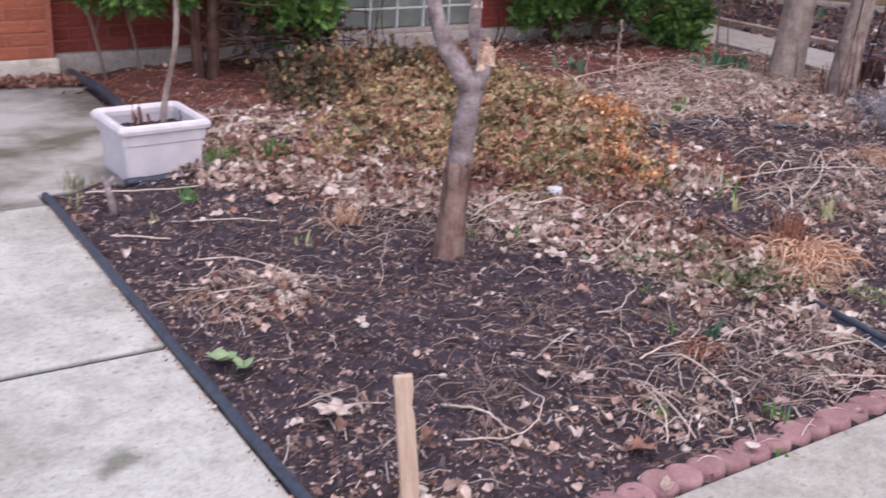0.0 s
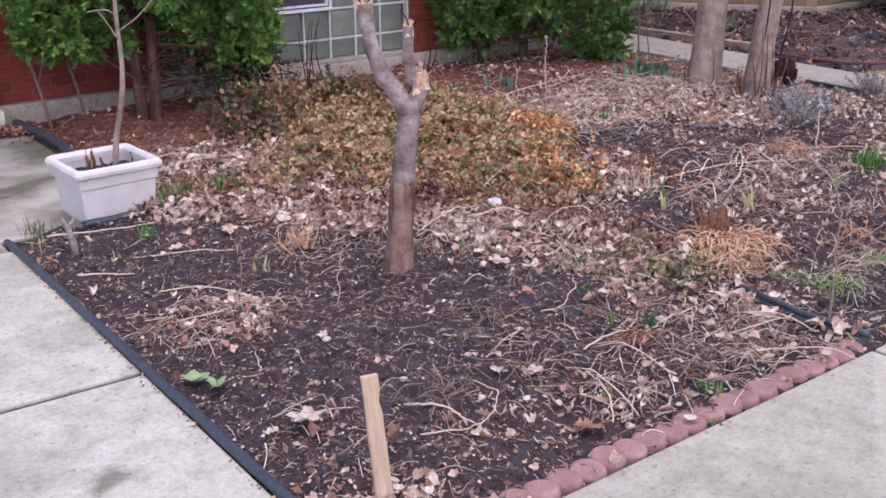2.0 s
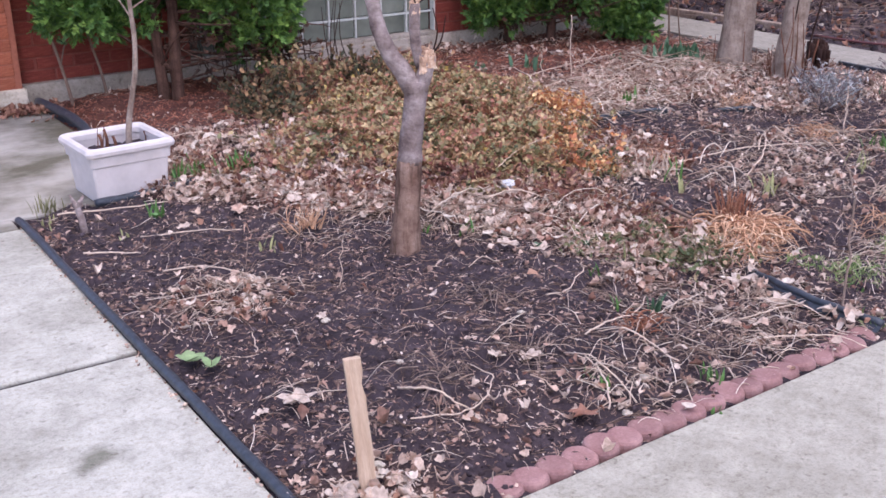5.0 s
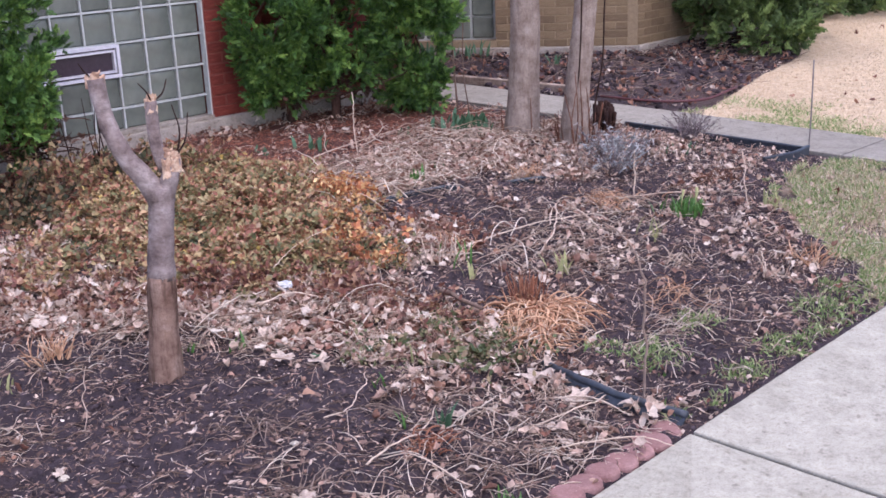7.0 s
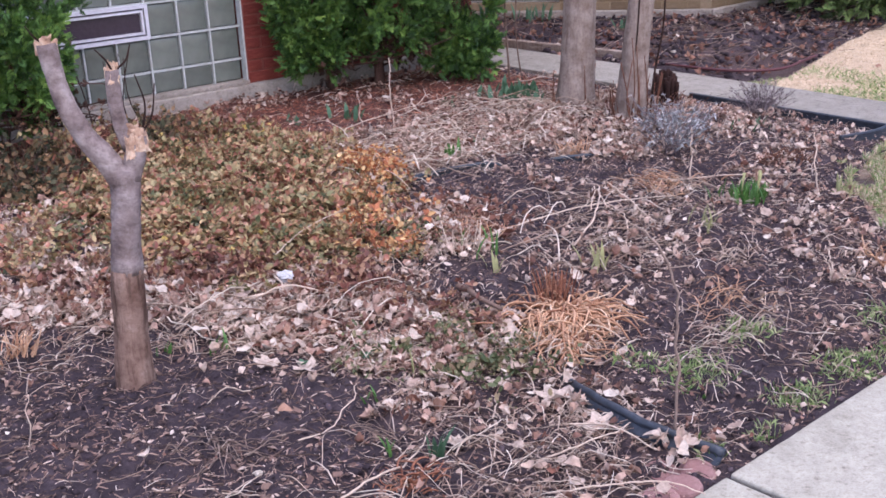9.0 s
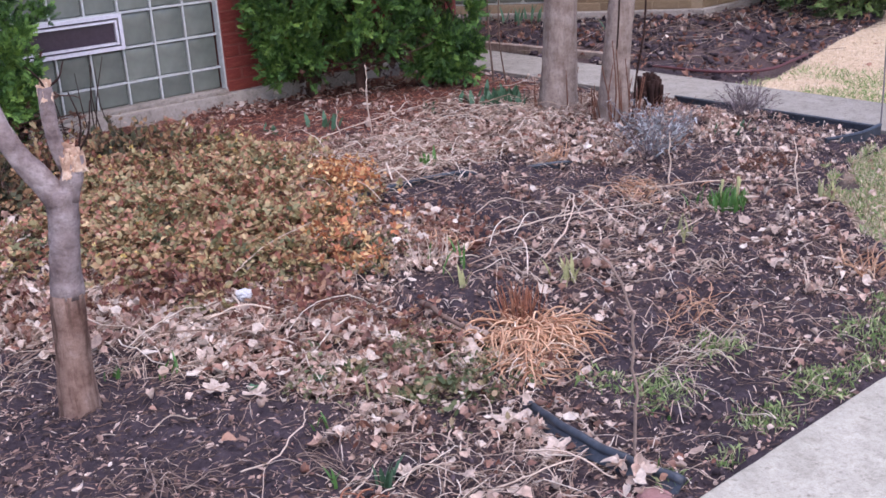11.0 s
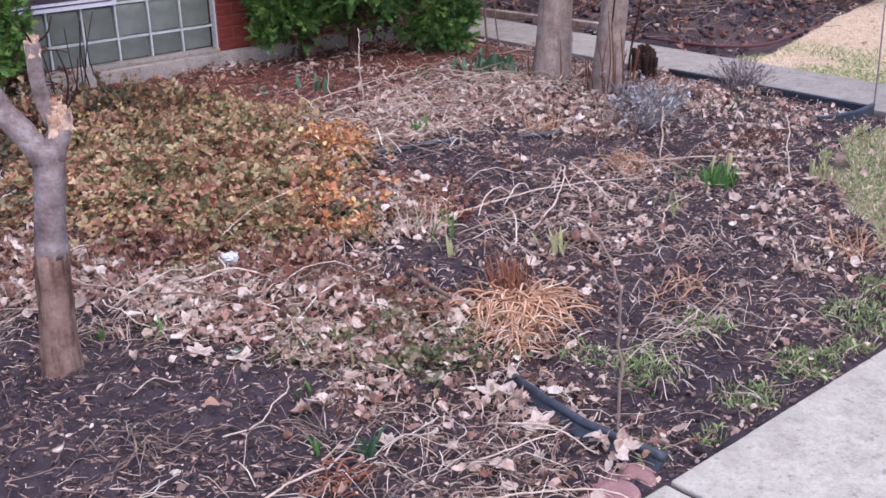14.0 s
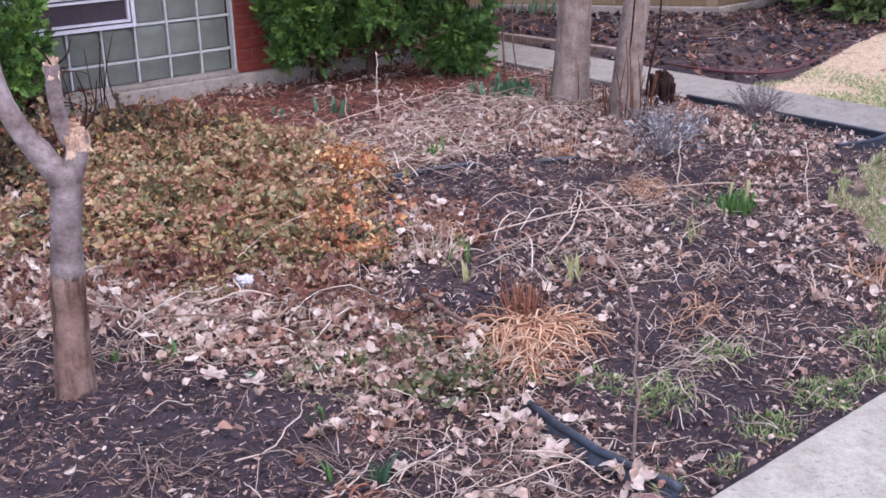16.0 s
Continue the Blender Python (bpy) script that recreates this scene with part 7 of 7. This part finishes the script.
def turf(name, n, x0, x1, y0, y1, density, size, material, label, seed, tilt=0.35):
    r = np.random.default_rng(seed)
    x, y = r.uniform(x0, x1, n), r.uniform(y0, y1, n)
    keep = r.random(n) < density(x, y)
    x, y = x[keep], y[keep]
    z = ground_z(x, y)
    v, f = scatter(BLADE, np.column_stack([x, y, z]), turns(len(x), tilt, r), r.uniform(*size, len(x)), r)
    return tagged(put_mesh(name, raw_mesh(name, v, f), material), label, "grass", kind="stuff")


near_lawn = lambda x, y: inside(x + 0.3 * (fbm(x, y, 0.12, 2, 61) - 0.5), y + 0.3 * (fbm(x, y, 0.12, 2, 62) - 0.5), LAWN) * smooth01(2.4 * fbm(x, y, 0.35, 2, 48) - 0.35)
patches = lambda x, y: np.maximum.reduce([smooth01(1.3 - np.hypot(x - a, y - b) / c) for a, b, c in ((3.27, 1.94, 0.12), (3.33, 1.64, 0.1), (3.58, 1.63, 0.12), (3.57, 1.97, 0.1), (3.2, 2.08, 0.08), (3.95, 1.68, 0.14), (2.93, 1.6, 0.05), (3.75, 1.6, 0.08), (4.15, 1.75, 0.1), (3.1, 1.57, 0.05))])
turf("lawn_straw", 95000, 3.8, 6.03, 1.47, 2.95, near_lawn, (0.016, 0.042), M_GRASS_TAN, "thin dormant straw-coloured lawn", 81, 0.6)
turf("lawn_green", 95000, 3.8, 6.03, 1.47, 2.95, lambda x, y: near_lawn(x, y) * (0.15 + 0.85 * smooth01(3.0 * fbm(x, y, 0.4, 3, 49) - 1.0 + 0.9 * smooth01(1.0 - line_distance(x, y, LAWN[:8]) / 0.3))), (0.016, 0.042), M_GRASS_GREEN, "thin patches of new green grass", 82)
turf("grass_patch", 60000, 2.85, 4.3, 1.5, 2.3, lambda x, y: 0.2 * patches(x, y) ** 1.4 * bed_mask(x, y), (0.018, 0.042), M_GRASS_GREEN, "small green grass patches in bare soil", 83)
far_tan = lambda x, y: inside(x, y, FAR_LAWN) * 1.0
turf("far_lawn", 90000, 6.56, 12.5, 1.4, 6.0, far_tan, (0.01, 0.028), M_GRASS_TAN, "wide dormant tan lawn beyond the path", 84, 0.6)
turf("far_lawn_edge", 45000, 6.56, 8.6, 1.4, 4.8, lambda x, y: inside(x, y, FAR_LAWN) * smooth01(1.3 - (x - 6.56) / 0.75) * smooth01(2.2 * fbm(x, y, 0.3, 2, 97) - 0.5), (0.015, 0.04), M_GRASS_GREEN, "green fringe of the lawn along the path", 85)

q = np.random.default_rng(86)
n = 45
x, y = q.uniform(6.7, 11.0, n), q.uniform(1.6, 5.0, n)
keep = inside(x, y, FAR_LAWN)
x, y = x[keep], y[keep]
v, f = scatter(LEAVES, np.column_stack([x, y, ground_z(x, y) + 0.015]), turns(len(x), 0.4, q), q.uniform(0.02, 0.055, len(x)), q)
tagged(put_mesh("lawn_leaves", raw_mesh("lawn_leaves", v, f), M_LEAF_RUST), "scattered brown leaves on the dormant lawn", "leaf litter", kind="stuff")

# crumbs swept along the paving edge
q = np.random.default_rng(88)
n = 170
x, y = 1.022 - np.abs(q.normal(0, 0.012, n)), q.uniform(1.2, 4.0, n)
v, f = scatter(LEAVES + CHIPS, np.column_stack([x, y, np.full(n, 0.001)]), turns(n, 0.3, q), q.uniform(0.004, 0.015, n), q)
tagged(put_mesh("edge_debris", raw_mesh("edge_debris", v, f), M_LEAF_DRY), "leaf crumbs along the concrete beside black edging", "leaf litter", kind="stuff")

# the bed in front of the yellow house
r = np.random.default_rng(91)


def far_scatter(name, templates, n, size, tilt, material, label, category, seed):
    q = np.random.default_rng(seed)
    x, y = q.uniform(6.6, 9.6, n), q.uniform(4.2, 8.4, n)
    keep = ~inside(x, y, FAR_LAWN) & (q.random(n) < 0.25 + 0.9 * fbm(x, y, 0.5, 2, 99))
    x, y = x[keep], y[keep]
    v, f = scatter(templates, np.column_stack([x, y, ground_z(x, y) + q.uniform(0.0, 0.02, len(x))]), turns(len(x), tilt, q), q.uniform(*size, len(x)), q)
    tagged(put_mesh(name, raw_mesh(name, v, f), material), label, category, kind="stuff")


far_scatter("far_clods", CLOD, 2600, (0.015, 0.085), 0.5, M_CLOD, "lumpy dark soil in the neighbouring bed", "soil", 94)
far_scatter("far_leaf_litter", LEAVES, 2300, (0.02, 0.06), 0.4, M_LEAF_RUST, "brown leaf litter in the neighbouring bed", "leaf litter", 92)
far_scatter("far_pale_litter", LEAVES, 380, (0.03, 0.07), 0.4, M_LEAF_PALE, "bleached leaves in the neighbouring bed", "leaf litter", 93)
n = 800
x, y = r.uniform(6.65, 9.2, n), r.uniform(4.4, 7.6, n)
keep = ~inside(x, y, FAR_LAWN)
x, y = x[keep], y[keep]
n = len(x)
a, ln, up = r.uniform(0, 6.28, n), r.uniform(0.04, 0.32, n), r.uniform(0.0, 0.12, n) ** 1.2
u = np.linspace(0, 1, 5)
pz = ground_z(x, y)[:, None] + 0.015 + up[:, None] * u[None]
v, f = strips(np.stack([x[:, None] + ln[:, None] * np.cos(a)[:, None] * u[None], y[:, None] + ln[:, None] * np.sin(a)[:, None] * u[None], pz], -1), r.uniform(0.0015, 0.0045, n))
tagged(put_mesh("far_stalks", raw_mesh("far_stalks", v, f), M_STRAW_DULL), "broken pale stalks across the neighbouring bed", "dead stems", kind="stuff")
tagged(tubes("garden_strip", [(spline([(6.62, 4.85, 0.03), (6.66, 4.4, 0.035), (6.9, 4.2, 0.03), (7.25, 4.25, 0.03), (7.5, 4.32, 0.02)], 24), 0.009, 8)], M_HOSE_RED), "dark red bed edging at the lawn corner", "edging")
tagged(part("timber_board", box(-0.9, 0.9, -0.02, 0.02, -0.05, 0.02, 0.006), M_BARK_PALE, m=pose(6.68, 6.05, 0.03, 0, 0, 96)), "weathered grey board edging the neighbouring bed", "board")
tagged(tubes("dead_stalk", [(spline([(5.72, 5.35, -0.02), (5.7, 5.36, 0.4), (5.71, 5.36, 0.8), (5.74, 5.37, 1.2)], 12), np.linspace(0.007, 0.004, 12), 7)], M_TWIG), "tall brown bare stem beside the arborvitae", "dead stalk", "long dry stalks")
tagged(tubes("dead_stalk", [(spline([(5.78, 5.3, -0.02), (5.75, 5.32, 0.3), (5.78, 5.33, 0.7), (5.82, 5.34, 1.0)], 12), np.linspace(0.005, 0.003, 12), 7)], M_TWIG), "tall brown bare stem beside the arborvitae", "dead stalk", "long dry stalks")

# ---------------------------------------------------------------- bricks
courses(house, RED_FULL, RED_HALF, 1.56, WIN_X0, 0.1, 0.7, WALL_Y + 0.001)
courses(house, RED_FULL, RED_HALF, WIN_X1 + 0.005, 6.12, 0.1, 1.0, WALL_Y + 0.001)
courses(pier, ORANGE_FULL, ORANGE_HALF, 1.0, 1.55, 0.1, 0.7, 6.052)
